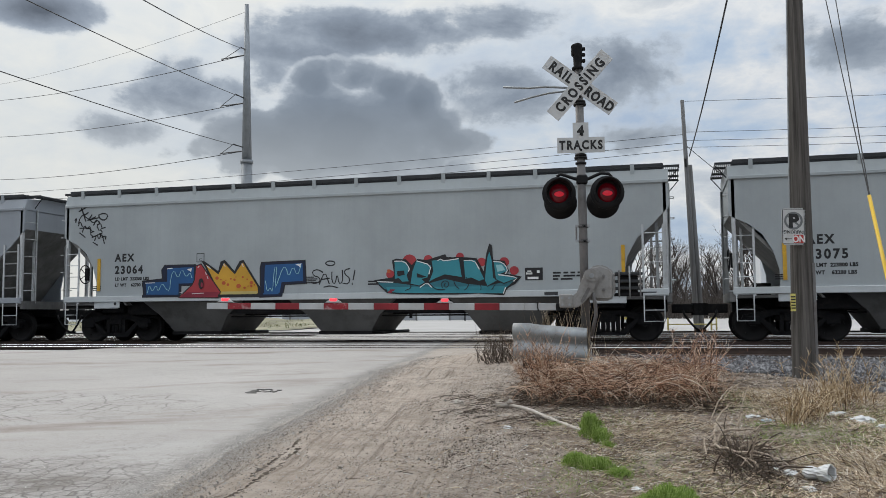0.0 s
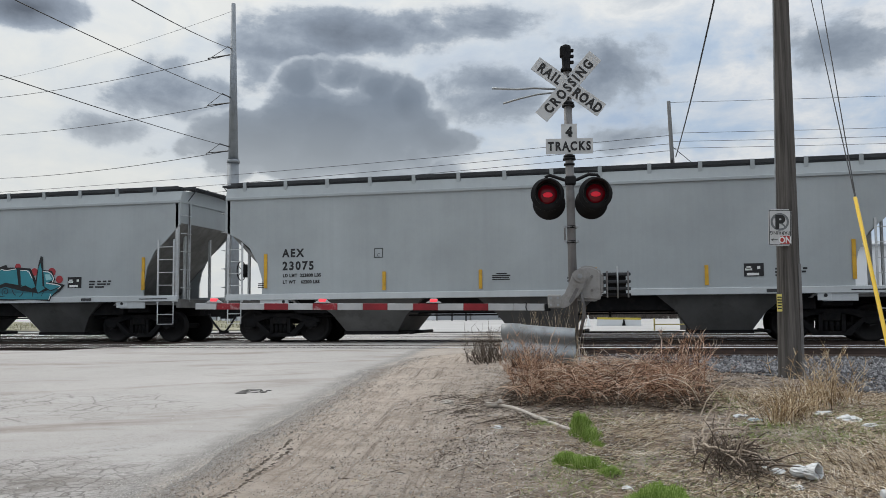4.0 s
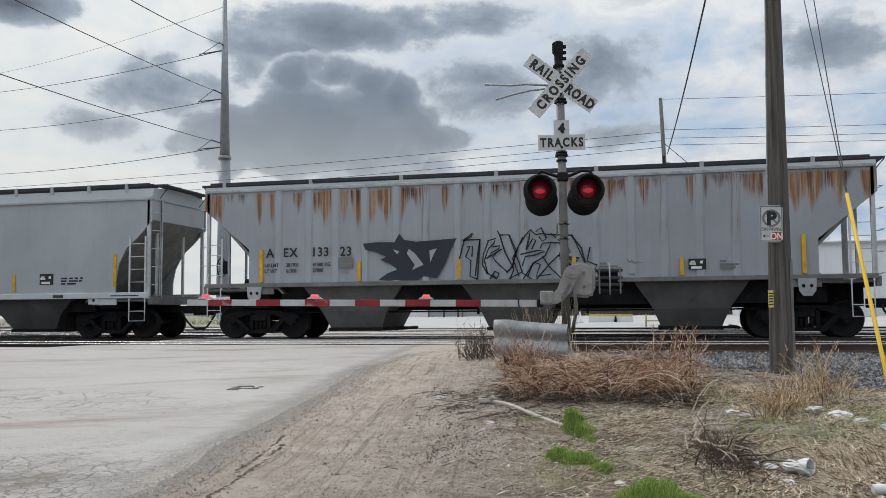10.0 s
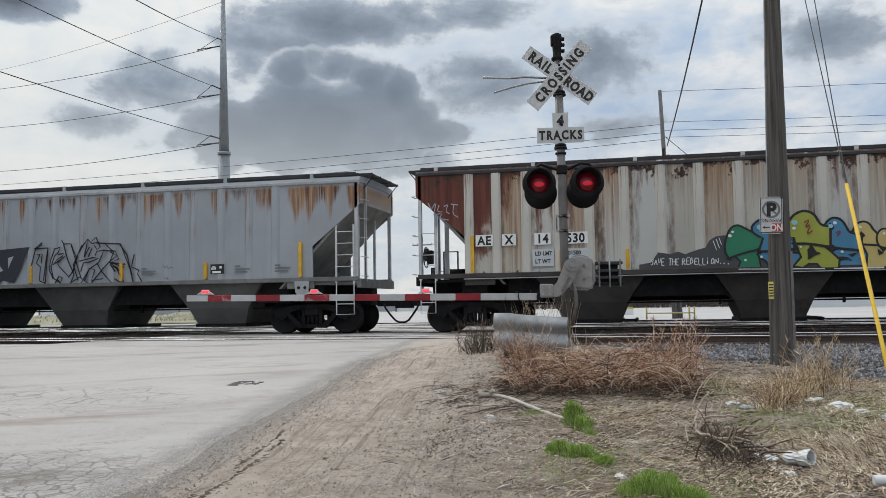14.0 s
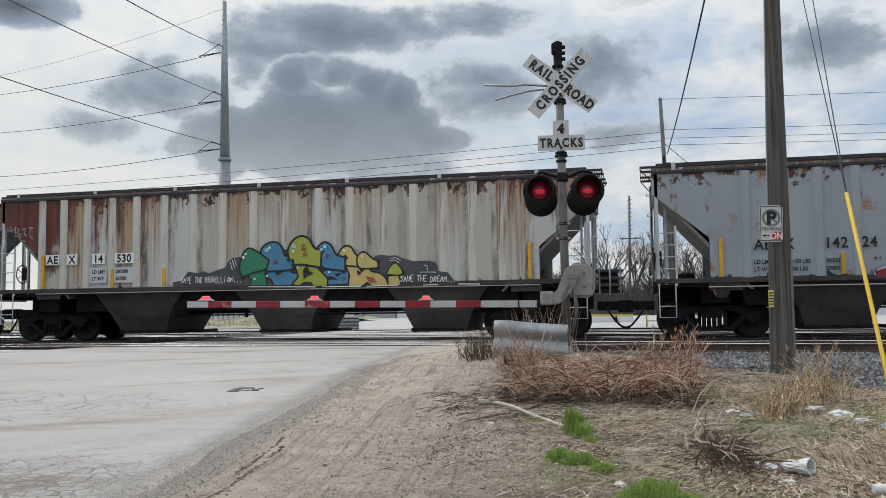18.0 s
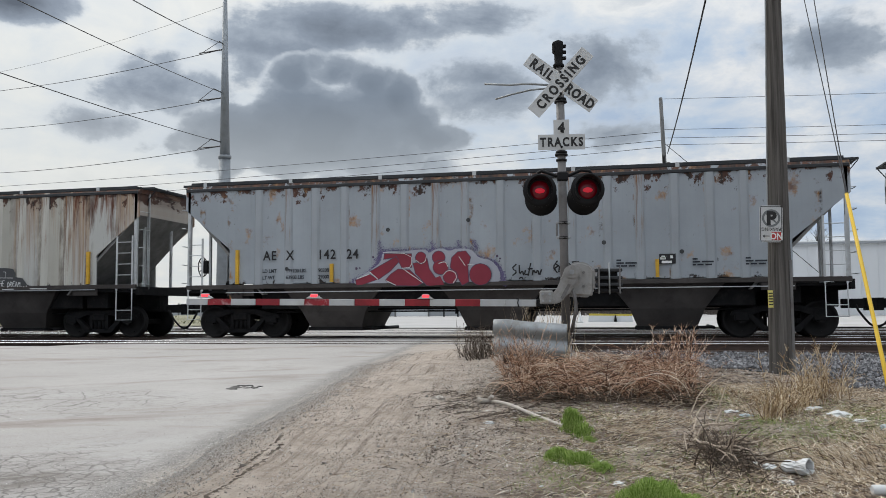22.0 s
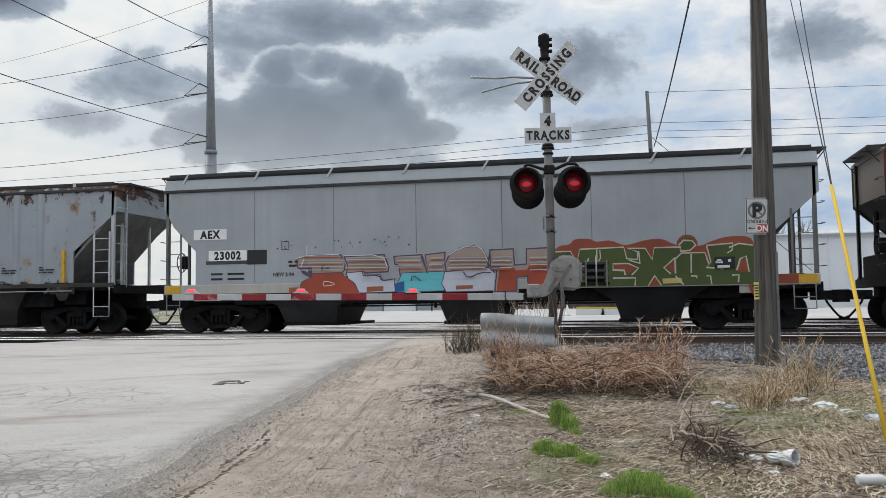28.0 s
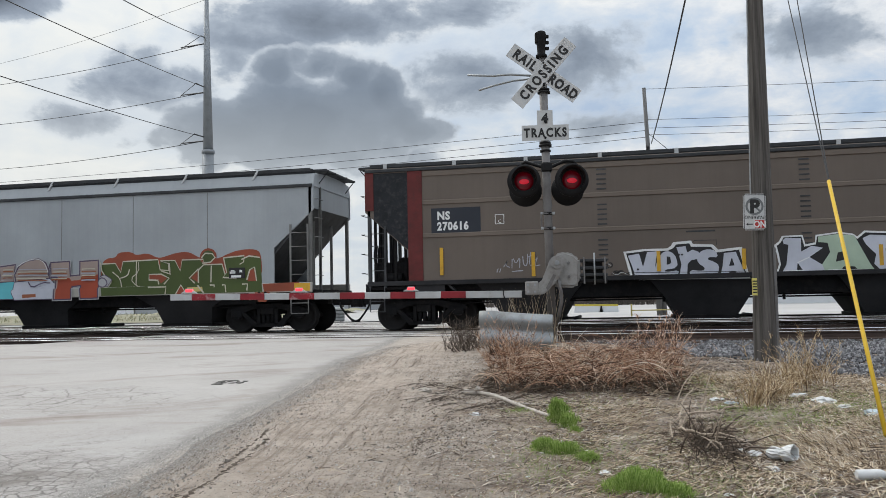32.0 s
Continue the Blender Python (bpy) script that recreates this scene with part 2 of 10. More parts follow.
def car_paint(name, col, rust="", top=4.15, spots=0.0, grime=0.5):
    """Weathered hopper paint: streaks that run down from the eaves, blotches, road grime low down."""
    mt, nt, b = nodes_of(name)
    v = coords(nt)
    sep = nt.nodes.new("ShaderNodeSeparateXYZ")
    link(nt, v, sep.inputs[0])
    x, z = sep.outputs[0], sep.outputs[2]
    big = tex_noise(nt, v, 0.55, 5)
    c = ramp(nt, big, (0.3, tuple(k * 0.86 for k in col)), (0.7, tuple(min(1, k * 1.08) for k in col)))
    runs = tex_noise(nt, coords(nt, "Object", (6.0, 6.0, 0.22)), 1.0, 7, 0.65)
    c = mixc(nt, maths(nt, "MULTIPLY", maths(nt, "SUBTRACT", runs, 0.45), grime, True), c, tuple(k * 0.55 for k in col))
    fine = tex_noise(nt, v, 22.0, 6, 0.7)
    c = mixc(nt, maths(nt, "MULTIPLY", fine, 0.14), c, tuple(k * 0.5 for k in col))
    rough = maths(nt, "ADD", 0.42, maths(nt, "MULTIPLY", big, 0.2))
    def panels(pitch, off):
        """Three chance values for each panel between ribs, and the place across the panel."""
        p = maths(nt, "DIVIDE", maths(nt, "SUBTRACT", x, off), pitch)
        w = nt.nodes.new("ShaderNodeTexWhiteNoise")
        w.noise_dimensions = "1D"
        link(nt, maths(nt, "FLOOR", p), w.inputs["W"])
        sc = nt.nodes.new("ShaderNodeSeparateColor")
        link(nt, w.outputs["Color"], sc.inputs[0])
        return sc.outputs[0], sc.outputs[1], sc.outputs[2], maths(nt, "FRACT", p)

    drop = maths(nt, "SUBTRACT", top, z)
    thin = tex_noise(nt, coords(nt, "Object", (17.0, 0.0, 0.30)), 1.0, 6, 0.7)
    tint = tex_noise(nt, coords(nt, "Object", (9.0, 1.0, 0.4)), 1.0, 4, 0.6)
    if rust == "groups":
        thin = tex_noise(nt, coords(nt, "Object", (10.0, 0.0, 0.25)), 1.0, 7, 0.72)
        # combed streaks in a group on most panels, some way below the eave
        for pitch, off in ((0.857, 2.24), (0.857, 2.62), (0.571, 2.05)):
            a, bb, cc, u = panels(pitch, off)
            mid = maths(nt, "ADD", 0.25, maths(nt, "MULTIPLY", a, 0.5))
            length = maths(nt, "ADD", maths(nt, "ADD", 0.42, maths(nt, "MULTIPLY", cc, 0.80)), maths(nt, "MULTIPLY", maths(nt, "SUBTRACT", thin, 0.5), 0.9))
            prog = maths(nt, "DIVIDE", drop, length)
            half = maths(nt, "MULTIPLY", maths(nt, "ADD", 0.10, maths(nt, "MULTIPLY", bb, 0.30)), maths(nt, "SUBTRACT", 1.05, maths(nt, "MULTIPLY", prog, prog)))
            wave = maths(nt, "MULTIPLY", maths(nt, "SUBTRACT", tint, 0.5), 0.22)
            across = maths(nt, "MULTIPLY", maths(nt, "SUBTRACT", maths(nt, "ADD", half, wave), maths(nt, "ABSOLUTE", maths(nt, "SUBTRACT", u, mid))), 9.0, True)
            down = maths(nt, "MULTIPLY", maths(nt, "SUBTRACT", length, drop), 2.2, True)
            start = maths(nt, "MULTIPLY", maths(nt, "SUBTRACT", drop, maths(nt, "MULTIPLY", tint, 0.14)), 12.0, True)
            comb = maths(nt, "ADD", 0.30, maths(nt, "MULTIPLY", maths(nt, "SUBTRACT", thin, 0.40), 5.0), True)
            k = maths(nt, "MULTIPLY", maths(nt, "MULTIPLY", across, down), maths(nt, "MULTIPLY", start, comb), True)
            heart = maths(nt, "ADD", maths(nt, "MULTIPLY", maths(nt, "SUBTRACT", 1.0, comb), 0.35), maths(nt, "ADD", maths(nt, "MULTIPLY", tint, 0.45), maths(nt, "MULTIPLY", cc, 0.30)))
            tone = ramp(nt, heart, (0.30, (0.065, 0.025, 0.015)), (0.46, (0.165, 0.075, 0.036)), (0.66, (0.32, 0.185, 0.085)))
            c = mixc(nt, maths(nt, "MULTIPLY", k, maths(nt, "GREATER_THAN", bb, 0.18)), c, tone)
    if rust == "rib":
        ob = nt.nodes.new("ShaderNodeObjectInfo")
        k = maths(nt, "ADD", maths(nt, "MULTIPLY", maths(nt, "SUBTRACT", tex_noise(nt, coords(nt, "Object", (12.0, 0.0, 0.45)), 1.0, 6, 0.7), 0.5), 2.4), maths(nt, "SUBTRACT", maths(nt, "MULTIPLY", ob.outputs["Random"], 0.9), maths(nt, "MULTIPLY", drop, 0.14)))
        c = mixc(nt, maths(nt, "MULTIPLY", maths(nt, "SUBTRACT", k, 1.0 - spots), 2.6, True), c, ramp(nt, tint, (0.35, (0.055, 0.022, 0.014)), (0.62, (0.25, 0.13, 0.060))))
    if rust == "panels":
        # each panel weathers by itself: some nearly clean, some brown from top to bottom
        a, bb, cc, u = panels(0.857, 2.24)
        lead = maths(nt, "MULTIPLY", maths(nt, "SUBTRACT", 5.6, x), 0.16, True)
        c = mixc(nt, maths(nt, "MULTIPLY", maths(nt, "GREATER_THAN", bb, 0.55), 0.55), c, (0.50, 0.515, 0.51))
        amount = maths(nt, "ADD", maths(nt, "ADD", maths(nt, "MULTIPLY", a, 0.95), 0.10), lead)
        run_down = maths(nt, "ADD", maths(nt, "MULTIPLY", maths(nt, "SUBTRACT", thin, 0.5), 2.2), maths(nt, "SUBTRACT", amount, maths(nt, "MULTIPLY", drop, 0.20)))
        k = maths(nt, "MULTIPLY", maths(nt, "SUBTRACT", run_down, 0.36), 1.7, True)
        c = mixc(nt, maths(nt, "MULTIPLY", k, 0.82), c, ramp(nt, tint, (0.3, (0.15, 0.070, 0.036)), (0.5, (0.29, 0.175, 0.095)), (0.7, (0.38, 0.29, 0.19))))
        deep = maths(nt, "ADD", maths(nt, "MULTIPLY", maths(nt, "SUBTRACT", tex_noise(nt, coords(nt, "Object", (5.0, 0.0, 0.5)), 1.0, 7, 0.7), 0.5), 2.4), maths(nt, "SUBTRACT", maths(nt, "ADD", maths(nt, "MULTIPLY", bb, 0.62), lead), maths(nt, "MULTIPLY", drop, 0.22)))
        c = mixc(nt, maths(nt, "MULTIPLY", maths(nt, "SUBTRACT", deep, 0.36), 3.0, True), c, ramp(nt, tint, (0.3, (0.050, 0.018, 0.012)), (0.6, (0.15, 0.050, 0.024))))
        ragged = maths(nt, "MULTIPLY", maths(nt, "SUBTRACT", tex_noise(nt, coords(nt, "Object", (1.6, 0.0, 0.8)), 1.0, 8, 0.7), 0.5), 2.6)
        primer = maths(nt, "ADD", maths(nt, "SUBTRACT", 2.25, x), maths(nt, "ADD", ragged, maths(nt, "MULTIPLY", maths(nt, "SUBTRACT", z, 3.0), 0.35)))
        c = mixc(nt, maths(nt, "MULTIPLY", maths(nt, "MULTIPLY", primer, 3.5, True), 0.9), c, ramp(nt, tint, (0.32, (0.060, 0.016, 0.012)), (0.6, (0.125, 0.034, 0.022))))
        # brown-black beside the ribs: grime together with the ribs' painted shadow edges
        joint = maths(nt, "SUBTRACT", 0.5, maths(nt, "ABSOLUTE", maths(nt, "SUBTRACT", u, 0.5)))
        side = maths(nt, "MULTIPLY", maths(nt, "SUBTRACT", 0.20, joint), 18.0, True)
        k = maths(nt, "MULTIPLY", side, maths(nt, "MULTIPLY", maths(nt, "SUBTRACT", tex_noise(nt, coords(nt, "Object", (3.0, 0.0, 0.9)), 1.0, 7, 0.7), 0.42), 6.0, True), True)
        c = mixc(nt, maths(nt, "MULTIPLY", k, maths(nt, "ADD", 0.25, maths(nt, "MULTIPLY", cc, 0.6))), c, (0.060, 0.034, 0.024))
    if rust in ("panels", "chips"):
        # paint flaked off under the eave and along the lower edge, bare and dark
        fl = tex_noise(nt, coords(nt, "Object", (3.2, 1.0, 2.6)), 1.0, 8, 0.72)
        k = maths(nt, "MULTIPLY", maths(nt, "SUBTRACT", fl, maths(nt, "ADD", 0.46, maths(nt, "MULTIPLY", drop, 0.36))), 26.0, True)
        c = mixc(nt, k, c, ramp(nt, tint, (0.35, (0.020, 0.015, 0.013)), (0.65, (0.10, 0.040, 0.022))))
        low = maths(nt, "SUBTRACT", z, 1.5)
        k = maths(nt, "MULTIPLY", maths(nt, "SUBTRACT", fl, maths(nt, "ADD", 0.50, maths(nt, "MULTIPLY", low, 1.1))), 26.0, True)
        c = mixc(nt, k, c, (0.022, 0.017, 0.015))
    if rust == "chips":
        a, bb, cc, u = panels(0.857, 2.24)
        joint = maths(nt, "SUBTRACT", 0.5, maths(nt, "ABSOLUTE", maths(nt, "SUBTRACT", u, 0.5)))
        side = maths(nt, "MULTIPLY", maths(nt, "SUBTRACT", 0.13, joint), 18.0, True)
        sp = tex_noise(nt, coords(nt, "Object", (2.0, 0.0, 1.6)), 1.0, 7, 0.7)
        k = maths(nt, "MULTIPLY", side, maths(nt, "MULTIPLY", maths(nt, "SUBTRACT", sp, 0.53), 10.0, True), True)
        c = mixc(nt, k, c, ramp(nt, tint, (0.40, (0.03, 0.02, 0.016)), (0.6, (0.30, 0.15, 0.05))))
    if spots and rust != "rib":
        s1 = maths(nt, "MULTIPLY", maths(nt, "SUBTRACT", tex_noise(nt, coords(nt, "Object", (0.95, 0.95, 0.75)), 1.4, 9, 0.70), 0.575), 12.0, True)
        tone = ramp(nt, tex_noise(nt, v, 3.0, 4), (0.35, (0.12, 0.055, 0.03)), (0.65, (0.42, 0.24, 0.10)))
        c = mixc(nt, maths(nt, "MULTIPLY", s1, spots, True), c, tone)
        s2 = maths(nt, "MULTIPLY", maths(nt, "SUBTRACT", tex_noise(nt, coords(nt, "Object", (3.0, 3.0, 1.6)), 2.2, 9, 0.72), 0.66), 20.0, True)
        c = mixc(nt, maths(nt, "MULTIPLY", s2, spots, True), c, (0.035, 0.03, 0.028))
    link(nt, c, b.inputs["Base Color"])
    link(nt, rough, b.inputs["Roughness"])
    b.inputs["Specular IOR Level"].default_value = 0.3
    bumped(nt, b, tex_noise(nt, v, 3.0, 4), 0.12, 0.02)
    return mt


def ground_mat():
    """Bare trodden dirt by the road with drawn-out wheel marks, darker loam with litter farther in."""
    mt, nt, b = nodes_of("shoulder_dirt")
    v = coords(nt)
    sp = nt.nodes.new("ShaderNodeSeparateXYZ")
    link(nt, v, sp.inputs[0])
    s = maths(nt, "ADD", sp.outputs[0], maths(nt, "ADD", maths(nt, "MULTIPLY", sp.outputs[1], 0.142), 2.206))
    big, mid, fine = tex_noise(nt, v, 0.55, 6, 0.6, 0.4), tex_noise(nt, v, 3.6, 9, 0.72), tex_noise(nt, v, 26.0, 7, 0.80)
    crumb = tex_noise(nt, v, 75.0, 4, 0.75)
    # wheel marks run beside the road
    cb = nt.nodes.new("ShaderNodeCombineXYZ")
    link(nt, maths(nt, "MULTIPLY", s, 17.0), cb.inputs[0])
    link(nt, maths(nt, "MULTIPLY", sp.outputs[1], 0.55), cb.inputs[1])
    rut = tex_noise(nt, cb.outputs[0], 1.0, 9, 0.74, 0.4)
    c = ramp(nt, mid, (0.30, (0.350, 0.284, 0.228)), (0.5, (0.530, 0.446, 0.374)), (0.70, (0.67, 0.585, 0.505)))
    c = mixc(nt, maths(nt, "MULTIPLY", maths(nt, "SUBTRACT", rut, 0.52), 6.5, True), c, (0.215, 0.165, 0.128))
    c = mixc(nt, maths(nt, "MULTIPLY", maths(nt, "SUBTRACT", 0.46, rut), 5.0, True), c, (0.60, 0.535, 0.460))
    loam = ramp(nt, mid, (0.34, (0.060, 0.042, 0.031)), (0.5, (0.27, 0.203, 0.153)), (0.64, (0.53, 0.435, 0.350)))
    inland = maths(nt, "MULTIPLY", maths(nt, "ADD", maths(nt, "SUBTRACT", s, 1.80), maths(nt, "MULTIPLY", maths(nt, "SUBTRACT", big, 0.5), 3.0)), 1.5, True)
    c = mixc(nt, inland, c, loam)
    # crumbs and pits, thicker away from the road
    rough = maths(nt, "ADD", 0.28, maths(nt, "MULTIPLY", maths(nt, "SUBTRACT", s, 0.80), 0.75, True), True)
    c = mixc(nt, maths(nt, "MULTIPLY", maths(nt, "MULTIPLY", maths(nt, "SUBTRACT", fine, 0.53), 9.0, True), rough), c, (0.60, 0.545, 0.485))
    c = mixc(nt, maths(nt, "MULTIPLY", maths(nt, "MULTIPLY", maths(nt, "SUBTRACT", 0.45, fine), 9.0, True), rough), c, (0.085, 0.066, 0.052))
    c = mixc(nt, maths(nt, "MULTIPLY", maths(nt, "MULTIPLY", maths(nt, "SUBTRACT", tex_noise(nt, v, 8.5, 7, 0.80), 0.56), 8.0, True), rough), c, (0.052, 0.040, 0.032))
    c = mixc(nt, maths(nt, "MULTIPLY", maths(nt, "SUBTRACT", crumb, 0.56), 6.0, True), c, (0.68, 0.63, 0.57))
    dark_earth = maths(nt, "MULTIPLY", maths(nt, "SUBTRACT", tex_noise(nt, v, 1.7, 8, 0.74, 0.6), 0.55), 7.0, True)
    c = mixc(nt, maths(nt, "MULTIPLY", maths(nt, "MULTIPLY", dark_earth, maths(nt, "MULTIPLY", maths(nt, "SUBTRACT", fine, 0.40), 6.0, True)), maths(nt, "MULTIPLY", rough, 0.8)), c, (0.090, 0.064, 0.048))
    # grit thrown off the road's edge
    band = maths(nt, "MULTIPLY", maths(nt, "SUBTRACT", maths(nt, "ADD", 0.30, maths(nt, "MULTIPLY", maths(nt, "SUBTRACT", mid, 0.5), 0.9)), s), 4.5, True)
    c = mixc(nt, maths(nt, "MULTIPLY", band, 0.85), c, ramp(nt, crumb, (0.36, (0.17, 0.155, 0.142)), (0.5, (0.34, 0.317, 0.293)), (0.64, (0.54, 0.515, 0.48))))
    link(nt, c, b.inputs["Base Color"])
    b.inputs["Roughness"].default_value = 0.95
    b.inputs["Specular IOR Level"].default_value = 0.15
    h = maths(nt, "ADD", maths(nt, "MULTIPLY", mid, 0.7), maths(nt, "ADD", maths(nt, "MULTIPLY", maths(nt, "MULTIPLY", fine, 0.6), rough), maths(nt, "MULTIPLY", rut, 0.9)))
    bumped(nt, b, h, 1.0, 0.09)
    return mt


def road_mat():
    """Old bleached asphalt: grit, soft brown stains, alligator cracks in the near corner."""
    mt, nt, b = nodes_of("bleached_asphalt")
    v = coords(nt)
    sp = nt.nodes.new("ShaderNodeSeparateXYZ")
    link(nt, v, sp.inputs[0])
    x, y = sp.outputs[0], sp.outputs[1]
    big, mid, fine = tex_noise(nt, v, 0.30, 5, 0.6, 0.5), tex_noise(nt, v, 2.2, 8, 0.7), tex_noise(nt, v, 70.0, 5, 0.75)
    c = ramp(nt, big, (0.3, (0.345, 0.325, 0.308)), (0.68, (0.445, 0.424, 0.404)))
    c = mixc(nt, maths(nt, "MULTIPLY", maths(nt, "SUBTRACT", mid, 0.52), 1.6, True), c, (0.265, 0.238, 0.218))
    c = mixc(nt, maths(nt, "MULTIPLY", maths(nt, "SUBTRACT", fine, 0.50), 3.5, True), c, (0.205, 0.190, 0.178))
    # stains drawn out along the traffic and across
    sway = nt.nodes.new("ShaderNodeCombineXYZ")
    link(nt, maths(nt, "ADD", maths(nt, "MULTIPLY", x, 0.22), maths(nt, "MULTIPLY", y, 0.10)), sway.inputs[0])
    link(nt, maths(nt, "ADD", maths(nt, "MULTIPLY", y, 0.75), maths(nt, "MULTIPLY", x, -0.35)), sway.inputs[1])
    run = tex_noise(nt, sway.outputs[0], 1.0, 7, 0.62, 0.6)
    c = mixc(nt, maths(nt, "MULTIPLY", maths(nt, "MULTIPLY", maths(nt, "SUBTRACT", run, 0.53), maths(nt, "MULTIPLY", mid, 12.0)), 1.0, True), c, (0.235, 0.198, 0.172))
    c = mixc(nt, maths(nt, "MULTIPLY", maths(nt, "SUBTRACT", 0.42, run), 3.0, True), c, (0.44, 0.43, 0.418))
    # cracks
    wv = nt.nodes.new("ShaderNodeMix")
    wv.data_type = "VECTOR"
    wv.inputs[0].default_value = 0.09
    nz = nt.nodes.new("ShaderNodeTexNoise")
    nz.inputs["Scale"].default_value, nz.inputs["Detail"].default_value = 4.0, 5.0
    link(nt, v, nz.inputs["Vector"])
    link(nt, v, wv.inputs[4])
    link(nt, nz.outputs["Color"], wv.inputs[5])
    lump = maths(nt, "SUBTRACT", tex_noise(nt, v, 0.75, 5, 0.6, 0.6), 0.5)
    corner = maths(nt, "MULTIPLY", maths(nt, "ADD", maths(nt, "SUBTRACT", 6.3, y), maths(nt, "MULTIPLY", lump, 6.0)), 0.9, True)
    # a second cracked place farther off on the carriageway
    dx, dy = maths(nt, "MULTIPLY", maths(nt, "ADD", x, 6.6), 0.36), maths(nt, "MULTIPLY", maths(nt, "SUBTRACT", y, 7.9), 0.75)
    spot = maths(nt, "SUBTRACT", 1.0, maths(nt, "ADD", maths(nt, "MULTIPLY", dx, dx), maths(nt, "MULTIPLY", dy, dy)))
    spot = maths(nt, "MULTIPLY", maths(nt, "ADD", spot, maths(nt, "MULTIPLY", lump, 2.5)), 1.5, True)
    heights = []
    for sc, wd, am, where in ((9.5, 0.080, 0.8, corner), (3.6, 0.030, 0.55, corner), (2.4, 0.030, 0.6, spot), (6.5, 0.05, 0.35, spot)):
        vo = nt.nodes.new("ShaderNodeTexVoronoi")
        vo.feature = "DISTANCE_TO_EDGE"
        vo.inputs["Scale"].default_value = sc
        link(nt, wv.outputs[1], vo.inputs["Vector"])
        width = maths(nt, "MULTIPLY", tex_noise(nt, v, 3.0, 4, 0.7), wd * 2.0)
        crack = maths(nt, "SUBTRACT", 1.0, maths(nt, "DIVIDE", vo.outputs["Distance"], width), True)
        k = maths(nt, "MULTIPLY", maths(nt, "MULTIPLY", crack, where), am, True)
        c = mixc(nt, k, c, (0.09, 0.08, 0.072))
        heights.append(k)
    c = mixc(nt, maths(nt, "MULTIPLY", maths(nt, "MULTIPLY", corner, maths(nt, "MULTIPLY", maths(nt, "SUBTRACT", mid, 0.43), 5.0, True)), 0.85), c, (0.165, 0.148, 0.132))
    # grit and dirt carried onto the edge by wheels
    out = maths(nt, "ADD", x, maths(nt, "ADD", maths(nt, "MULTIPLY", y, 0.142), 2.206))
    stray = maths(nt, "MULTIPLY", maths(nt, "SUBTRACT", tex_noise(nt, v, 2.2, 8, 0.72), 0.5), 0.55)
    edge = maths(nt, "MULTIPLY", maths(nt, "ADD", maths(nt, "ADD", out, 0.52), stray), 2.3, True)
    grain = tex_noise(nt, v, 75.0, 4, 0.75)
    lie_on = maths(nt, "MULTIPLY", maths(nt, "SUBTRACT", maths(nt, "ADD", edge, maths(nt, "MULTIPLY", maths(nt, "SUBTRACT", grain, 0.5), 2.4)), 0.28), 2.6, True)
    c = mixc(nt, maths(nt, "MULTIPLY", lie_on, maths(nt, "MULTIPLY", edge, 3.0, True)), c, ramp(nt, grain, (0.36, (0.125, 0.116, 0.107)), (0.5, (0.245, 0.230, 0.214)), (0.64, (0.42, 0.40, 0.375))))
    dirty = maths(nt, "MULTIPLY", maths(nt, "ADD", maths(nt, "ADD", out, 0.14), maths(nt, "MULTIPLY", stray, 0.7)), 5.0, True)
    c = mixc(nt, maths(nt, "MULTIPLY", dirty, 0.45), c, ramp(nt, mid, (0.30, (0.340, 0.275, 0.220)), (0.5, (0.500, 0.418, 0.348)), (0.70, (0.63, 0.545, 0.465))))
    link(nt, c, b.inputs["Base Color"])
    b.inputs["Roughness"].default_value = 0.82
    b.inputs["Specular IOR Level"].default_value = 0.25
    h = maths(nt, "SUBTRACT", maths(nt, "ADD", mid, maths(nt, "MULTIPLY", fine, 0.6)), maths(nt, "MULTIPLY", maths(nt, "ADD", heights[0], heights[1]), 1.4))
    bumped(nt, b, h, 0.6, 0.012)
    return mt


def stuff_mat(name, stops, rough=0.85, by="island"):
    """Many small pieces, each with its own tone."""
    mt, nt, b = nodes_of(name)
    if by == "island":
        g = nt.nodes.new("ShaderNodeNewGeometry")
        f = g.outputs["Random Per Island"]
    else:
        g = nt.nodes.new("ShaderNodeObjectInfo")
        f = g.outputs["Random"]
    c = ramp(nt, f, *stops)
    c = mixc(nt, maths(nt, "MULTIPLY", tex_noise(nt, coords(nt), 30.0, 4), 0.4), c, tuple(k * 0.5 for k in stops[0][1]))
    link(nt, c, b.inputs["Base Color"])
    b.inputs["Roughness"].default_value = rough
    b.inputs["Specular IOR Level"].default_value = 0.2
    return mt


def wood_mat(name, a, bcol, scale=1.0):
    mt, nt, b = nodes_of(name)
    g = tex_noise(nt, coords(nt, "Object", (26 * scale, 26 * scale, 0.7)), 1.0, 8, 0.7, 0.3)
    big = tex_noise(nt, coords(nt), 1.2, 4)
    c = ramp(nt, g, (0.32, a), (0.66, bcol))
    c = mixc(nt, maths(nt, "MULTIPLY", big, 0.4), c, tuple(k * 0.7 for k in a))
    link(nt, c, b.inputs["Base Color"])
    b.inputs["Roughness"].default_value = 0.85
    b.inputs["Specular IOR Level"].default_value = 0.2
    bumped(nt, b, g, 0.7, 0.012)
    return mt


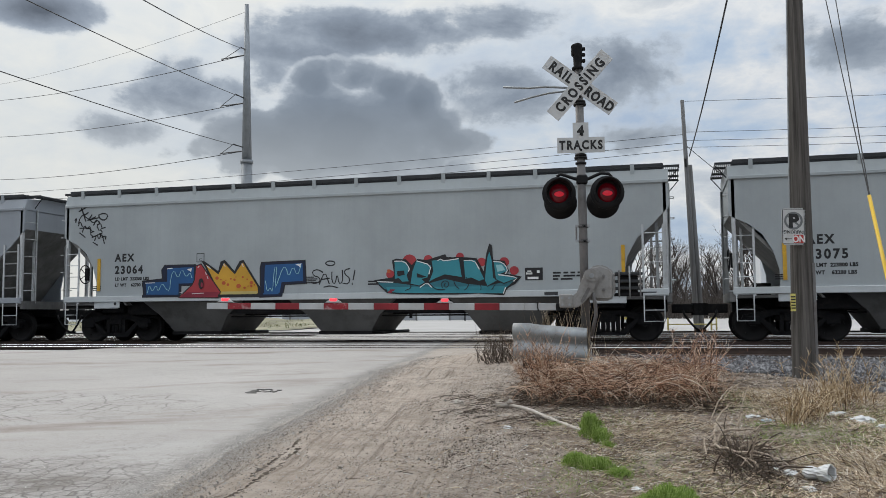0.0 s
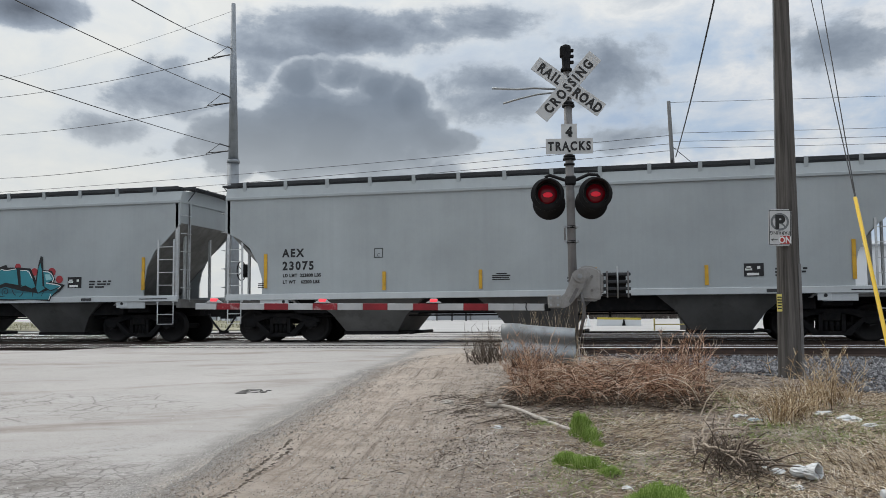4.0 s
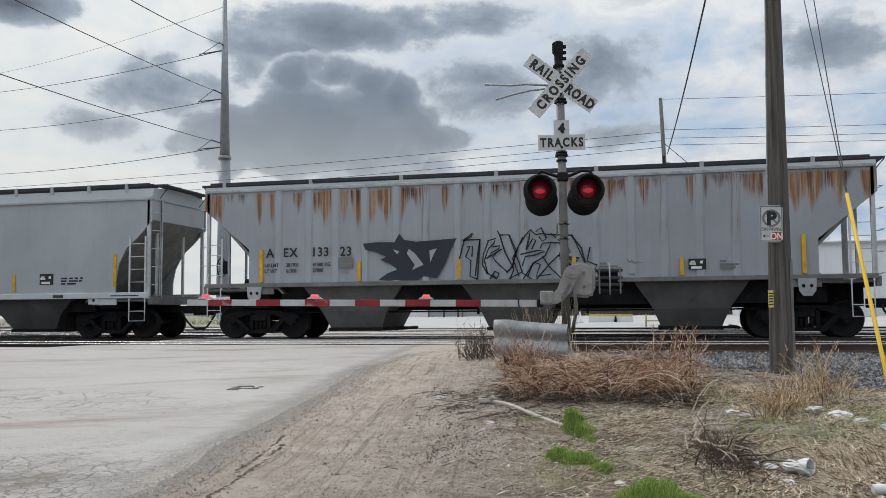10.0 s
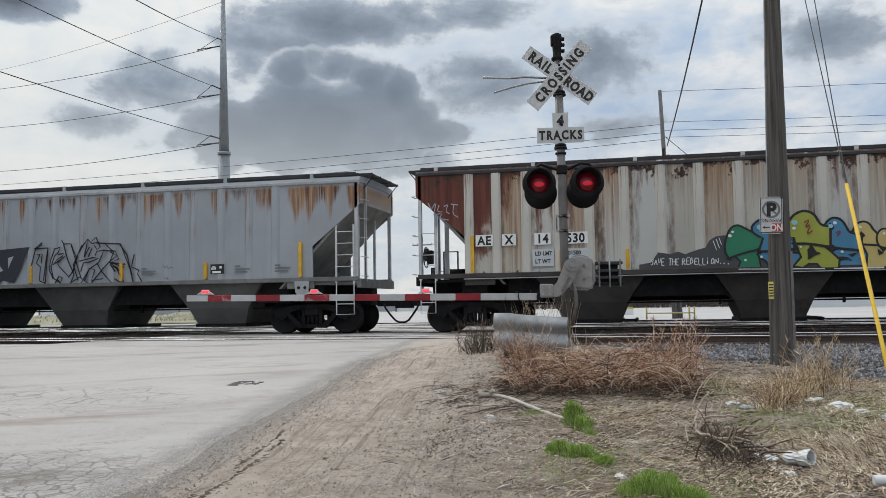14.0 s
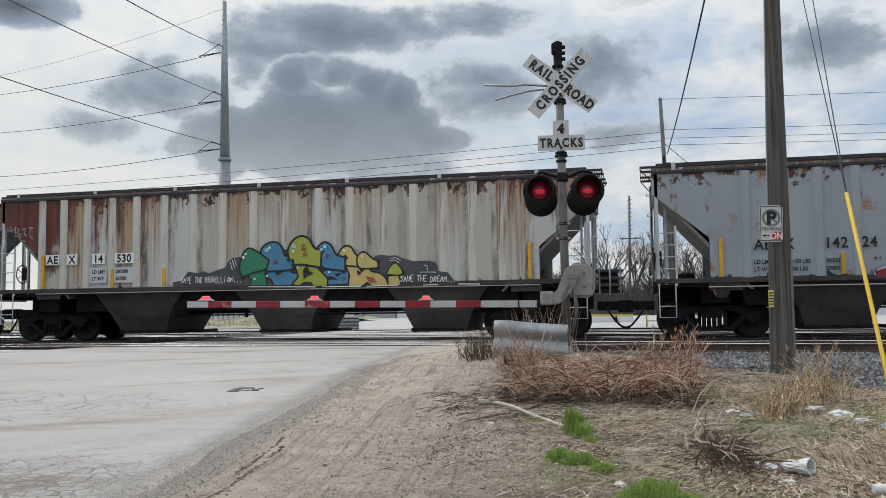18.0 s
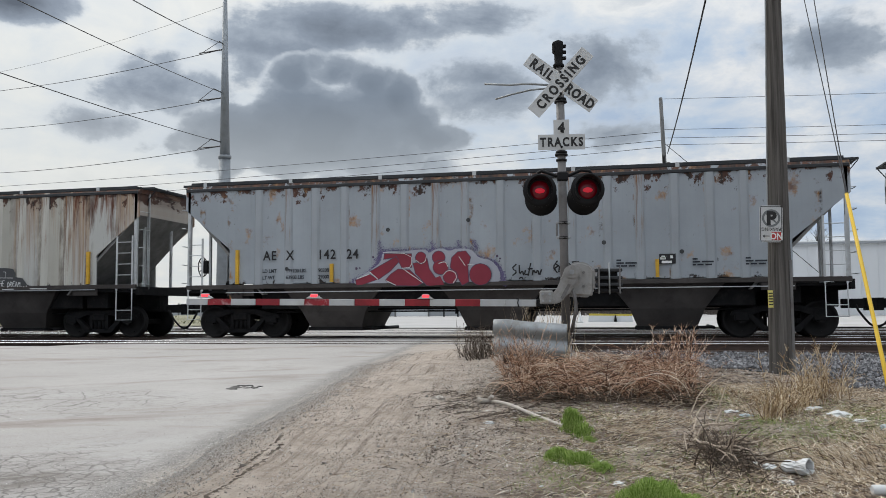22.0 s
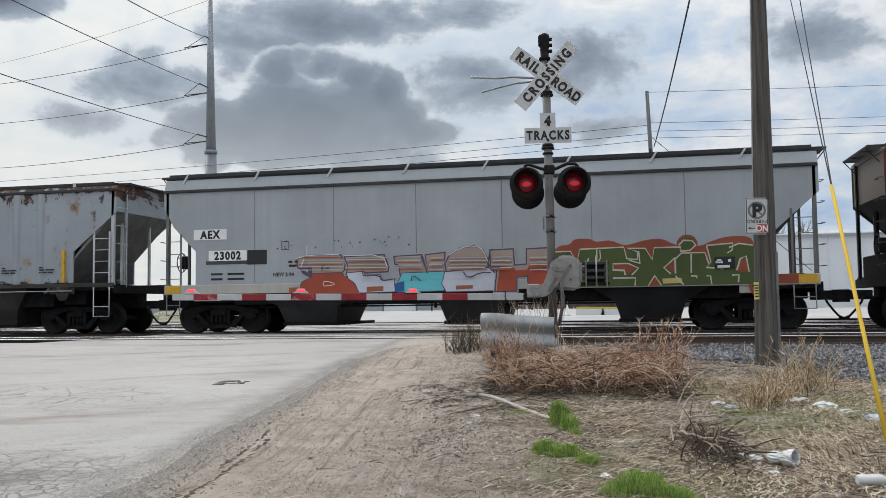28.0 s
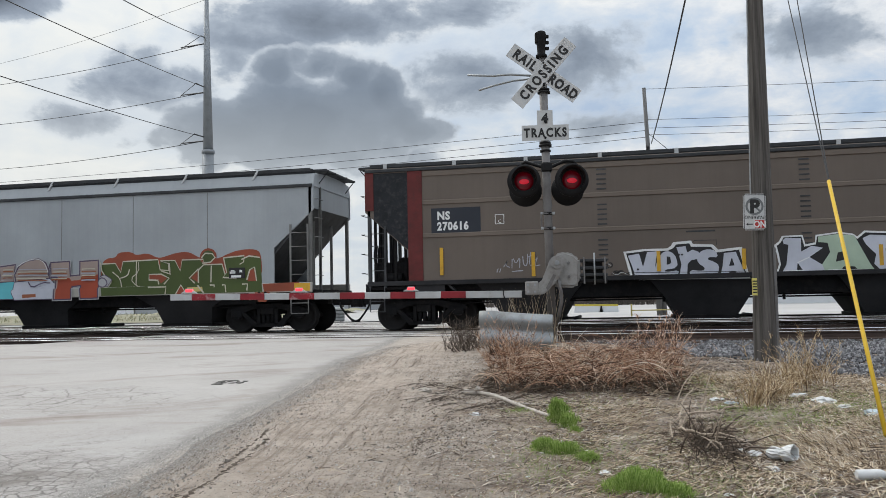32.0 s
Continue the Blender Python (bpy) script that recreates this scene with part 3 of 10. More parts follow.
M = {}
M["paint_a"] = car_paint("pale_grey_paint", (0.360, 0.391, 0.402), grime=0.45)
M["paint_a_sill"] = car_paint("white_sill_paint", (0.50, 0.53, 0.54), grime=0.5)
M["paint_zero"] = car_paint("dull_grey_paint", (0.30, 0.325, 0.355), grime=0.5)
M["paint_rib"] = car_paint("rust_streaked_grey_paint", (0.315, 0.335, 0.36), rust="groups", grime=0.6)
M["paint_tan"] = car_paint("rusted_cream_paint", (0.44, 0.425, 0.375), rust="panels", grime=0.6)
M["paint_spot"] = car_paint("spotted_grey_paint", (0.32, 0.35, 0.38), rust="chips", spots=0.85, grime=0.5)
M["rib_rusty"] = car_paint("rusted_cream_rib_paint", (0.54, 0.525, 0.475), rust="rib", spots=0.42, grime=0.4)
M["rib_worn"] = car_paint("worn_grey_rib_paint", (0.325, 0.35, 0.375), rust="rib", spots=0.30, grime=0.5)
M["paint_c"] = car_paint("faded_blue_grey_paint", (0.330, 0.355, 0.375), grime=0.6)
M["sill_soiled"] = car_paint("soiled_cream_sill_paint", (0.40, 0.385, 0.345), grime=0.9)
M["paint_brown"] = car_paint("brown_hopper_paint", (0.135, 0.110, 0.092), grime=0.6)
M["paint_red"] = plain("red_oxide_paint", (0.115, 0.020, 0.019), 0.7, vary=0.35, dirt=(0.05, 0.02, 0.018))
M["dark_end"] = plain("dark_grey_end_paint", (0.055, 0.058, 0.062), 0.75, vary=0.4, dirt=(0.02, 0.02, 0.02))
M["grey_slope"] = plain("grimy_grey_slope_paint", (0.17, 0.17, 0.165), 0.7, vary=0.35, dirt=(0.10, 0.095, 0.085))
# soiled grey, darker than the wagon sides to carry the slope's shadow
M["slope_pale"] = plain("shaded_soiled_slope_paint", (0.23, 0.23, 0.222), 0.7, vary=0.35, dirt=(0.13, 0.12, 0.11))
M["ladder"] = plain("pale_grey_ladder_paint", (0.50, 0.52, 0.53), 0.55, vary=0.25, dirt=(0.30, 0.28, 0.26))
# hopper undersides: three tones, each darker than its wagon's sides
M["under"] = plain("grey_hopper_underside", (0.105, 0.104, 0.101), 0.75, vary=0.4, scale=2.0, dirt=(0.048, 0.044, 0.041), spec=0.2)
M["under_brown"] = plain("brownish_hopper_underside", (0.070, 0.063, 0.060), 0.8, vary=0.45, scale=2.0, dirt=(0.026, 0.022, 0.021), spec=0.15)
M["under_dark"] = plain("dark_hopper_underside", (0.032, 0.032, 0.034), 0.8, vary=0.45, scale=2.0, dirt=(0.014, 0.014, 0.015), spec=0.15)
M["truck"] = plain("oily_black_steel", (0.013, 0.013, 0.014), 0.8, vary=0.5, dirt=(0.03, 0.026, 0.024), spec=0.12)
M["wheel"] = plain("worn_wheel_steel", (0.017, 0.016, 0.016), 0.65, 0.0, vary=0.4, spec=0.2)
M["grating"] = plain("dark_grating_steel", (0.045, 0.048, 0.052), 0.7, 0.2, vary=0.4)
M["grey_steel"] = plain("grey_painted_steel", (0.36, 0.38, 0.39), 0.55, vary=0.3, dirt=(0.16, 0.13, 0.11))
M["yellow"] = plain("yellow_reflector", (0.62, 0.36, 0.03), 0.45, vary=0.25, dirt=(0.32, 0.17, 0.03))
M["black_ink"] = plain("black_stencil_paint", (0.02, 0.02, 0.022), 0.6, vary=0.3)
M["faint_ink"] = plain("faded_stencil_paint", (0.17, 0.18, 0.185), 0.7, vary=0.2)
M["white_ink"] = plain("white_stencil_paint", (0.72, 0.73, 0.72), 0.6, vary=0.12)
M["sign_white"] = plain("white_sign_sheeting", (0.52, 0.53, 0.53), 0.45, vary=0.12, dirt=(0.36, 0.35, 0.33))
M["sign_black"] = plain("black_sign_ink", (0.02, 0.02, 0.02), 0.5)
M["sign_red"] = plain("red_sign_ink", (0.42, 0.045, 0.04), 0.5, vary=0.2)
M["galv"] = plain("galvanised_steel", (0.36, 0.38, 0.39), 0.55, 0.6, vary=0.35, dirt=(0.17, 0.155, 0.14))
M["alu"] = plain("aluminium_post_paint", (0.185, 0.180, 0.178), 0.55, 0.3, vary=0.3, dirt=(0.10, 0.085, 0.078))
M["mech"] = plain("grey_gate_mechanism_paint", (0.29, 0.285, 0.275), 0.6, vary=0.2, dirt=(0.13, 0.11, 0.10))
M["arm_white"] = plain("white_reflective_tape", (0.44, 0.45, 0.455), 0.4, vary=0.25, dirt=(0.38, 0.36, 0.34))
M["arm_red"] = plain("red_reflective_tape", (0.25, 0.016, 0.024), 0.4, vary=0.35, dirt=(0.14, 0.015, 0.02))
M["arm_red_worn"] = plain("scuffed_red_tape", (0.25, 0.016, 0.024), 0.4, vary=0.35, scale=9.0, dirt=(0.50, 0.46, 0.46))
M["black"] = plain("black_enamel", (0.011, 0.011, 0.012), 0.55, vary=0.3, spec=0.18)
M["soot"] = plain("soot_black_panel", (0.022, 0.024, 0.028), 0.7, vary=0.4, scale=9, dirt=(0.07, 0.07, 0.072), spec=0.2)
M["lens"] = glow_mat("red_signal_lens", (0.15, 0.002, 0.009), 0.14)
M["lens_hot"] = glow_mat("lit_red_signal_lamp", (1.0, 0.02, 0.05), 0.26)
M["arm_lamp"] = glow_mat("lit_arm_lamp", (1.0, 0.06, 0.08), 1.2)
M["pole_wood"] = wood_mat("weathered_pole_wood", (0.038, 0.035, 0.032), (0.165, 0.152, 0.14))
M["far_wood"] = wood_mat("grey_pole_wood", (0.10, 0.10, 0.10), (0.20, 0.20, 0.20))
M["tower"] = plain("weathered_steel_pole", (0.23, 0.25, 0.27), 0.5, 0.5, vary=0.15)
M["wire"] = plain("black_cable", (0.03, 0.03, 0.032), 0.6)
M["rail"] = plain("rusty_rail_steel", (0.085, 0.06, 0.05), 0.7, 0.3, vary=0.35)
M["rail_top"] = plain("polished_rail_head", (0.55, 0.55, 0.56), 0.22, 1.0, vary=0.1)
M["dirt"] = ground_mat()
M["road"] = road_mat()
M["lot"] = plain("pale_concrete_lot", (0.44, 0.43, 0.42), 0.85, vary=0.15, scale=0.6, dirt=(0.36, 0.34, 0.32))
M["ballast"] = stuff_mat("crushed_grey_stone", ((0.0, (0.07, 0.07, 0.075)), (0.5, (0.17, 0.17, 0.18)), (1.0, (0.40, 0.40, 0.41))))
M["ballast_bed"] = plain("ballast_bed", (0.085, 0.085, 0.09), 0.95, vary=0.4, scale=30, bump=0.9)
M["tie"] = wood_mat("creosoted_tie", (0.03, 0.025, 0.022), (0.075, 0.065, 0.055))
M["weed"] = stuff_mat("dead_tan_stems", ((0.0, (0.038, 0.020, 0.014)), (0.28, (0.16, 0.082, 0.050)), (0.55, (0.47, 0.265, 0.165)), (0.82, (0.80, 0.56, 0.40)), (1.0, (0.94, 0.82, 0.68))))
M["straw"] = stuff_mat("bleached_straw", ((0.0, (0.08, 0.056, 0.038)), (0.22, (0.26, 0.188, 0.122)), (0.5, (0.58, 0.460, 0.315)), (0.8, (0.84, 0.71, 0.53)), (1.0, (0.95, 0.89, 0.78))))
M["green"] = stuff_mat("fresh_green_grass", ((0.0, (0.13, 0.21, 0.040)), (0.5, (0.28, 0.415, 0.085)), (1.0, (0.50, 0.60, 0.21))))
M["twig"] = stuff_mat("dark_dead_twigs", ((0.0, (0.045, 0.032, 0.025)), (0.6, (0.11, 0.085, 0.065)), (1.0, (0.24, 0.20, 0.165))))
M["bark"] = wood_mat("pale_peeling_bark", (0.26, 0.20, 0.15), (0.62, 0.53, 0.42))
M["litter_straw"] = stuff_mat("trodden_straw", ((0.0, (0.060, 0.040, 0.027)), (0.20, (0.22, 0.155, 0.102)), (0.45, (0.56, 0.435, 0.300)), (0.80, (0.84, 0.71, 0.53)), (1.0, (0.95, 0.89, 0.79))))
M["gold_grass"] = stuff_mat("dry_gold_grass", ((0.0, (0.085, 0.052, 0.028)), (0.25, (0.28, 0.185, 0.100)), (0.55, (0.56, 0.41, 0.245)), (0.85, (0.80, 0.65, 0.44)), (1.0, (0.92, 0.82, 0.65))))
M["root"] = stuff_mat("dark_roots", ((0.0, (0.030, 0.022, 0.017)), (0.6, (0.11, 0.083, 0.062)), (1.0, (0.30, 0.235, 0.18))))
M["tar"] = plain("weathered_tar", (0.125, 0.118, 0.11), 0.8, vary=0.3)
M["clod"] = stuff_mat("dirt_clods", ((0.0, (0.075, 0.058, 0.045)), (0.5, (0.20, 0.160, 0.128)), (0.8, (0.34, 0.285, 0.238)), (1.0, (0.58, 0.52, 0.45))))
M["grit"] = stuff_mat("mixed_grit", ((0.0, (0.22, 0.183, 0.152)), (0.4, (0.38, 0.325, 0.275)), (0.75, (0.54, 0.485, 0.43)), (1.0, (0.80, 0.76, 0.71))))
M["dark_earth"] = stuff_mat("dark_pressed_earth", ((0.0, (0.085, 0.066, 0.052)), (0.6, (0.19, 0.154, 0.122)), (1.0, (0.33, 0.275, 0.225))))
M["grit_road"] = stuff_mat("grey_road_grit", ((0.0, (0.26, 0.245, 0.228)), (0.45, (0.42, 0.40, 0.375)), (0.8, (0.58, 0.56, 0.53)), (1.0, (0.80, 0.78, 0.75))))
M["bare"] = stuff_mat("bare_branches", ((0.0, (0.045, 0.038, 0.035)), (1.0, (0.13, 0.112, 0.10))))
M["verge"] = stuff_mat("dull_verge_grass", ((0.0, (0.07, 0.085, 0.03)), (0.6, (0.16, 0.165, 0.07)), (1.0, (0.30, 0.27, 0.16))))
M["stone"] = stuff_mat("loose_gravel", ((0.0, (0.17, 0.15, 0.132)), (0.6, (0.36, 0.33, 0.30)), (1.0, (0.66, 0.64, 0.61))))
M["litter"] = plain("crumpled_white_plastic", (0.62, 0.63, 0.63), 0.4, vary=0.2, dirt=(0.38, 0.36, 0.33))
M["litter_blue"] = plain("pale_blue_wrapper", (0.42, 0.50, 0.55), 0.4, vary=0.2, dirt=(0.3, 0.3, 0.3))
M["bleached"] = wood_mat("bleached_stick_wood", (0.36, 0.32, 0.28), (0.58, 0.54, 0.48))
M["yellow_guard"] = plain("yellow_plastic_guy_guard", (0.62, 0.40, 0.02), 0.4, vary=0.12, scale=3)
M["yellow_dull"] = plain("faded_yellow_paint", (0.36, 0.31, 0.10), 0.6, vary=0.25, dirt=(0.22, 0.19, 0.10))
M["yellow_paint"] = plain("yellow_safety_paint", (0.54, 0.44, 0.07), 0.5, vary=0.2)
M["yellow_pale"] = plain("pale_yellow_tag", (0.66, 0.58, 0.16), 0.5, vary=0.15)
M["chip"] = stuff_mat("bleached_chips", ((0.0, (0.30, 0.26, 0.215)), (0.5, (0.56, 0.50, 0.44)), (1.0, (0.90, 0.87, 0.82))))
M["far_wall"] = plain("far_white_cladding", (0.62, 0.64, 0.66), 0.6, vary=0.08, scale=0.5)
M["far_grey"] = plain("far_grey_metal", (0.30, 0.32, 0.34), 0.6, vary=0.15, scale=1)
M["far_grass"] = plain("far_verge_grass", (0.30, 0.285, 0.20), 0.95, vary=0.5, scale=1.2, dirt=(0.17, 0.175, 0.085))
# oily cinders, blackened further with the train's shadow in the colour
M["bed_dark"] = plain("shaded_oily_cinder_bed", (0.032, 0.031, 0.032), 0.95, vary=0.5, scale=30, bump=0.9, spec=0.1)
for nm, col in (("g_blue", (0.022, 0.095, 0.25)), ("g_navy", (0.012, 0.017, 0.040)), ("g_red", (0.36, 0.042, 0.05)), ("g_yellow", (0.56, 0.31, 0.035)),
                ("g_teal", (0.04, 0.235, 0.285)), ("g_lteal", (0.30, 0.55, 0.58)), ("g_dteal", (0.03, 0.15, 0.19)), ("g_white", (0.70, 0.71, 0.71)),
                ("g_slate", (0.024, 0.029, 0.040)), ("g_green", (0.03, 0.20, 0.11)), ("g_sky", (0.07, 0.22, 0.36)), ("g_lime", (0.33, 0.36, 0.06)),
                ("g_cream", (0.50, 0.40, 0.15)), ("g_char", (0.065, 0.067, 0.072)), ("g_crim", (0.235, 0.026, 0.046)), ("g_orange", (0.46, 0.10, 0.035)),
                ("g_aqua", (0.12, 0.46, 0.52)), ("g_violet", (0.12, 0.10, 0.20)), ("g_olive", (0.060, 0.085, 0.022)), ("g_brick", (0.25, 0.06, 0.03)),
                ("g_silver", (0.37, 0.38, 0.43)), ("g_pearl", (0.50, 0.52, 0.59)), ("g_sage", (0.39, 0.49, 0.38)), ("g_grey", (0.36, 0.36, 0.37)), ("g_bone", (0.50, 0.47, 0.38)), ("g_rose", (0.34, 0.265, 0.235)), ("g_lilac", (0.39, 0.385, 0.44)), ("g_plum", (0.085, 0.060, 0.105)), ("g_rust", (0.30, 0.10, 0.045)), ("g_ember", (0.33, 0.062, 0.030))):
    M[nm] = plain("spray_paint_" + nm[2:], col, 0.6, vary=0.22, scale=2.5, bump=0.05)


# ---- mesh tools ----
def box(bm, lo, hi, bevel=0.0):
    vs = [bm.verts.new((x, y, z)) for x in (lo[0], hi[0]) for y in (lo[1], hi[1]) for z in (lo[2], hi[2])]
    fs = [bm.faces.new([vs[i] for i in q]) for q in ((0, 1, 3, 2), (4, 6, 7, 5), (0, 4, 5, 1), (2, 3, 7, 6), (0, 2, 6, 4), (1, 5, 7, 3))]
    if bevel:
        bmesh.ops.bevel(bm, geom=list({e for f in fs for e in f.edges}), offset=bevel, segments=1, affect="EDGES", profile=0.5)


def prism(bm, pts, y0, y1, axis="y"):
    """Extrudes a polygon: axis y takes (x, z) points, axis x (y, z), axis z (x, y)."""
    def place(p, w):
        return (p[0], w, p[1]) if axis == "y" else (w, p[0], p[1]) if axis == "x" else (p[0], p[1], w)
    a, b = [bm.verts.new(place(p, y0)) for p in pts], [bm.verts.new(place(p, y1)) for p in pts]
    n = len(pts)
    bm.faces.new(a), bm.faces.new(b[::-1])
    for i in range(n):
        bm.faces.new((a[i], b[i], b[(i + 1) % n], a[(i + 1) % n]))


def rod(bm, p, q, r0, r1=None, n=8, cap=True):
    p, q = Vector(p), Vector(q)
    r1 = r0 if r1 is None else r1
    d = (q - p).normalized()
    u = d.orthogonal().normalized()
    w = d.cross(u)
    a, b = [], []
    for i in range(n):
        c = u * math.cos(6.28319 * i / n) + w * math.sin(6.28319 * i / n)
        a.append(bm.verts.new(p + c * r0)), b.append(bm.verts.new(q + c * r1))
    for i in range(n):
        f = bm.faces.new((a[i], a[(i + 1) % n], b[(i + 1) % n], b[i]))
        f.smooth = n > 6
    if cap:
        bm.faces.new(a[::-1]), bm.faces.new(b)


def tube(bm, pts, r, n=6, taper=1.0):
    """A bent pipe through the points, in one piece."""
    pts = [Vector(p) for p in pts]
    rings, u = [], None
    for i, p in enumerate(pts):
        d = (pts[min(len(pts) - 1, i + 1)] - pts[max(0, i - 1)]).normalized()
        u = d.orthogonal().normalized() if u is None else (u - d * u.dot(d)).normalized()
        w = d.cross(u)
        rr = r * (1 + (taper - 1) * i / max(1, len(pts) - 1))
        rings.append([bm.verts.new(p + (u * math.cos(6.28319 * k / n) + w * math.sin(6.28319 * k / n)) * rr) for k in range(n)])
    for a, b in zip(rings, rings[1:]):
        for k in range(n):
            bm.faces.new((a[k], a[(k + 1) % n], b[(k + 1) % n], b[k])).smooth = True
    bm.faces.new(rings[0][::-1]), bm.faces.new(rings[-1])


def lathe(bm, prof, n=24, origin=(0, 0, 0), axis="y"):
    """Turns (distance along the axis, radius) about it."""
    rings = []
    for h, r in prof:
        ring = []
        for i in range(n):
            c, s = math.cos(6.28319 * i / n) * r, math.sin(6.28319 * i / n) * r
            p = (c, h, s) if axis == "y" else (c, s, h) if axis == "z" else (h, c, s)
            ring.append(bm.verts.new((p[0] + origin[0], p[1] + origin[1], p[2] + origin[2])))
        rings.append(ring)
    for a, b in zip(rings, rings[1:]):
        for i in range(n):
            bm.faces.new((a[i], a[(i + 1) % n], b[(i + 1) % n], b[i])).smooth = True
    bm.faces.new(rings[0][::-1]), bm.faces.new(rings[-1])


def mesh_of(bm, name, material):
    bmesh.ops.recalc_face_normals(bm, faces=bm.faces)
    me = bpy.data.meshes.new(name)
    bm.to_mesh(me)
    bm.free()
    for mt in (material if isinstance(material, (list, tuple)) else [material]):
        me.materials.append(mt)
    return me


def part(name, bm, material, parent, label=""):
    me = bm if isinstance(bm, bpy.types.Mesh) else mesh_of(bm, name, material)
    ob = new(name, me)
    ob.parent = parent
    return tagged(ob, label)


def thing(name, label, category, m=None, group="", kind=""):
    ob = new(name)
    ob.empty_display_size = 0.2
    if m is not None:
        ob.matrix_basis = m
    return tagged(ob, label, category, group, kind)


def solid(name, bm, material, label="", category="", group="", kind="", m=None):
    ob = new(name, mesh_of(bm, name, material))
    if m is not None:
        ob.matrix_basis = m
    return tagged(ob, label, category, group, kind)


def B():
    return bmesh.new()


def words(text, size, material, offset=0.0, extrude=0.001, align="LEFT", spacing=1.0, shear=0.0, name="lettering"):
    """Letters as a flat mesh in the xy plane of the built-in font."""
    cu = bpy.data.curves.new(name, "FONT")
    cu.body, cu.size, cu.offset, cu.extrude = text, size, offset, extrude
    cu.align_x, cu.space_character, cu.shear, cu.resolution_u = align, spacing, shear, 3
    ob = bpy.data.objects.new(name, cu)
    scene.collection.objects.link(ob)
    bpy.context.view_layer.update()
    me = bpy.data.meshes.new_from_object(ob.evaluated_get(bpy.context.evaluated_depsgraph_get()))
    bpy.data.objects.remove(ob)
    me.materials.clear()
    me.materials.append(material)
    return me


def lettered(parent, text, x, y, z, height, material, stretch=1.0, offset=0.0, align="LEFT", spacing=1.0, label="", name="lettering", tilt=0.0, shear=0.0):
    """Letters that stand upright and face -y, cap height in metres."""
    me = words(text, height / 0.69, material, offset, 0.001, align, spacing, shear, name)
    ob = new(name, me)
    ob.parent = parent
    ob.matrix_basis = pose(x, y, z, 90, 0, 0) @ pose(0, 0, 0, 0, 0, tilt) @ Matrix.Diagonal((stretch, 1, 1, 1))
    return tagged(ob, label)


def outline(parent, name, pts, y, material, label=""):
    """A flat painted patch on a side that faces -y."""
    q = [p for i, p in enumerate(pts) if (Vector(p) - Vector(pts[i - 1])).length > 1e-4]
    me = bpy.data.meshes.new(name)
    me.from_pydata([(x, y, z) for x, z in q], [], [tuple(t) for t in tessellate_polygon([[Vector((x, z, 0)) for x, z in q]])])
    me.materials.append(material)
    return part(name, me, None, parent, label)

# ---- ground, road, tracks ----
RAIL = 0.045            # top of rail
TRACK_Y = (19.9, 24.2, 28.5, 32.8)
CROSS_L, CROSS_R = -13.2, -3.6


def smooth(a, b, t):
    t = max(0.0, min(1.0, (t - a) / (b - a)))
    return t * t * (3 - 2 * t)


def lie(y):
    """Height of the unbroken ground at a distance y from the camera's line."""
    z = -0.34 + 0.33 * max(0.0, min(1.0, (y - 2.0) / 10.0))
    if y > 36:
        z = 0.02 + 0.35 * min(1.0, (y - 36) / 26.0) + max(0.0, min(y - 62, 300)) * 0.004
    return z


def road_edge(y):
    return -2.80 - (y - 4.18) * 0.142 + 0.10 * noise.noise((y * 0.9, 3.1, 0)) + 0.05 * noise.noise((y * 3.1, 1.7, 0)) + 0.9 * smooth(15.2, 18.0, y)


def dirt_z(x, y):
    z = lie(y)
    off = smooth(0.0, 0.5, x - road_edge(y))
    z += off * (0.035 * noise.noise((x * 0.7, y * 0.7, 1)) + 0.016 * noise.noise((x * 2.6, y * 2.6, 4)) + 0.008 * noise.noise((x * 8, y * 8, 9)))
    z += 0.07 * smooth(1.2, 0.3, abs(x - road_edge(y) - 1.3)) * smooth(11.5, 14.5, y) * smooth(18, 16, y)
    # tyre ruts along the shoulder
    for k in (0.75, 1.45):
        z -= 0.018 * off * math.exp(-((x - road_edge(y) - k) / 0.13) ** 2)
    z += 0.05 * smooth(-0.35, 0.15, x - road_edge(y)) - 0.05
    # the track bed lies in a shallow cut behind the dirt
    bed = smooth(16.4, 17.6, y) * (1 - smooth(35.2, 36.4, y))
    if x > 0.2:
        bed = max(bed, smooth(11.8, 16.5, y) * 0.35 * smooth(0.2, 1.4, x) * (1 - smooth(35.2, 36.4, y)))
    return z - 0.34 * bed


def spread(lo, hi, step, far, grow=1.35):
    mid = list(np.arange(lo, hi + 1e-6, step))
    out_lo, out_hi, s, a, b = [], [], step * 2, lo, hi
    while a > -far:
        a -= s
        b += s
        out_lo.append(a), out_hi.append(b)
        s *= grow
    return out_lo[::-1] + mid + out_hi


def sheet(name, xs, ys, zf, material, label, category="ground", keep=None):
    nx = len(xs)
    vs = [(x, y, zf(x, y)) for y in ys for x in xs]
    fs = [(j * nx + i, j * nx + i + 1, (j + 1) * nx + i + 1, (j + 1) * nx + i) for j in range(len(ys) - 1) for i in range(nx - 1)
          if keep is None or keep((xs[i] + xs[i + 1]) / 2, (ys[j] + ys[j + 1]) / 2)]
    me = bpy.data.meshes.new(name)
    me.from_pydata(vs, [], fs)
    me.materials.append(material)
    me.polygons.foreach_set("use_smooth", [True] * len(fs))
    return tagged(new(name, me), label, category, kind="structure")


ground = sheet("ground", spread(-6.5, 5.5, 0.09, 1800), spread(2.6, 17.6, 0.09, 1800), dirt_z, M["dirt"],
               "bare brown dirt shoulder with ruts, straw and gravel")


def road_z(y):
    z = lie(y) - 0.012
    return z + (RAIL - 0.02 - z) * smooth(15.0, 17.8, y) * (1 - smooth(35.0, 38.0, y))


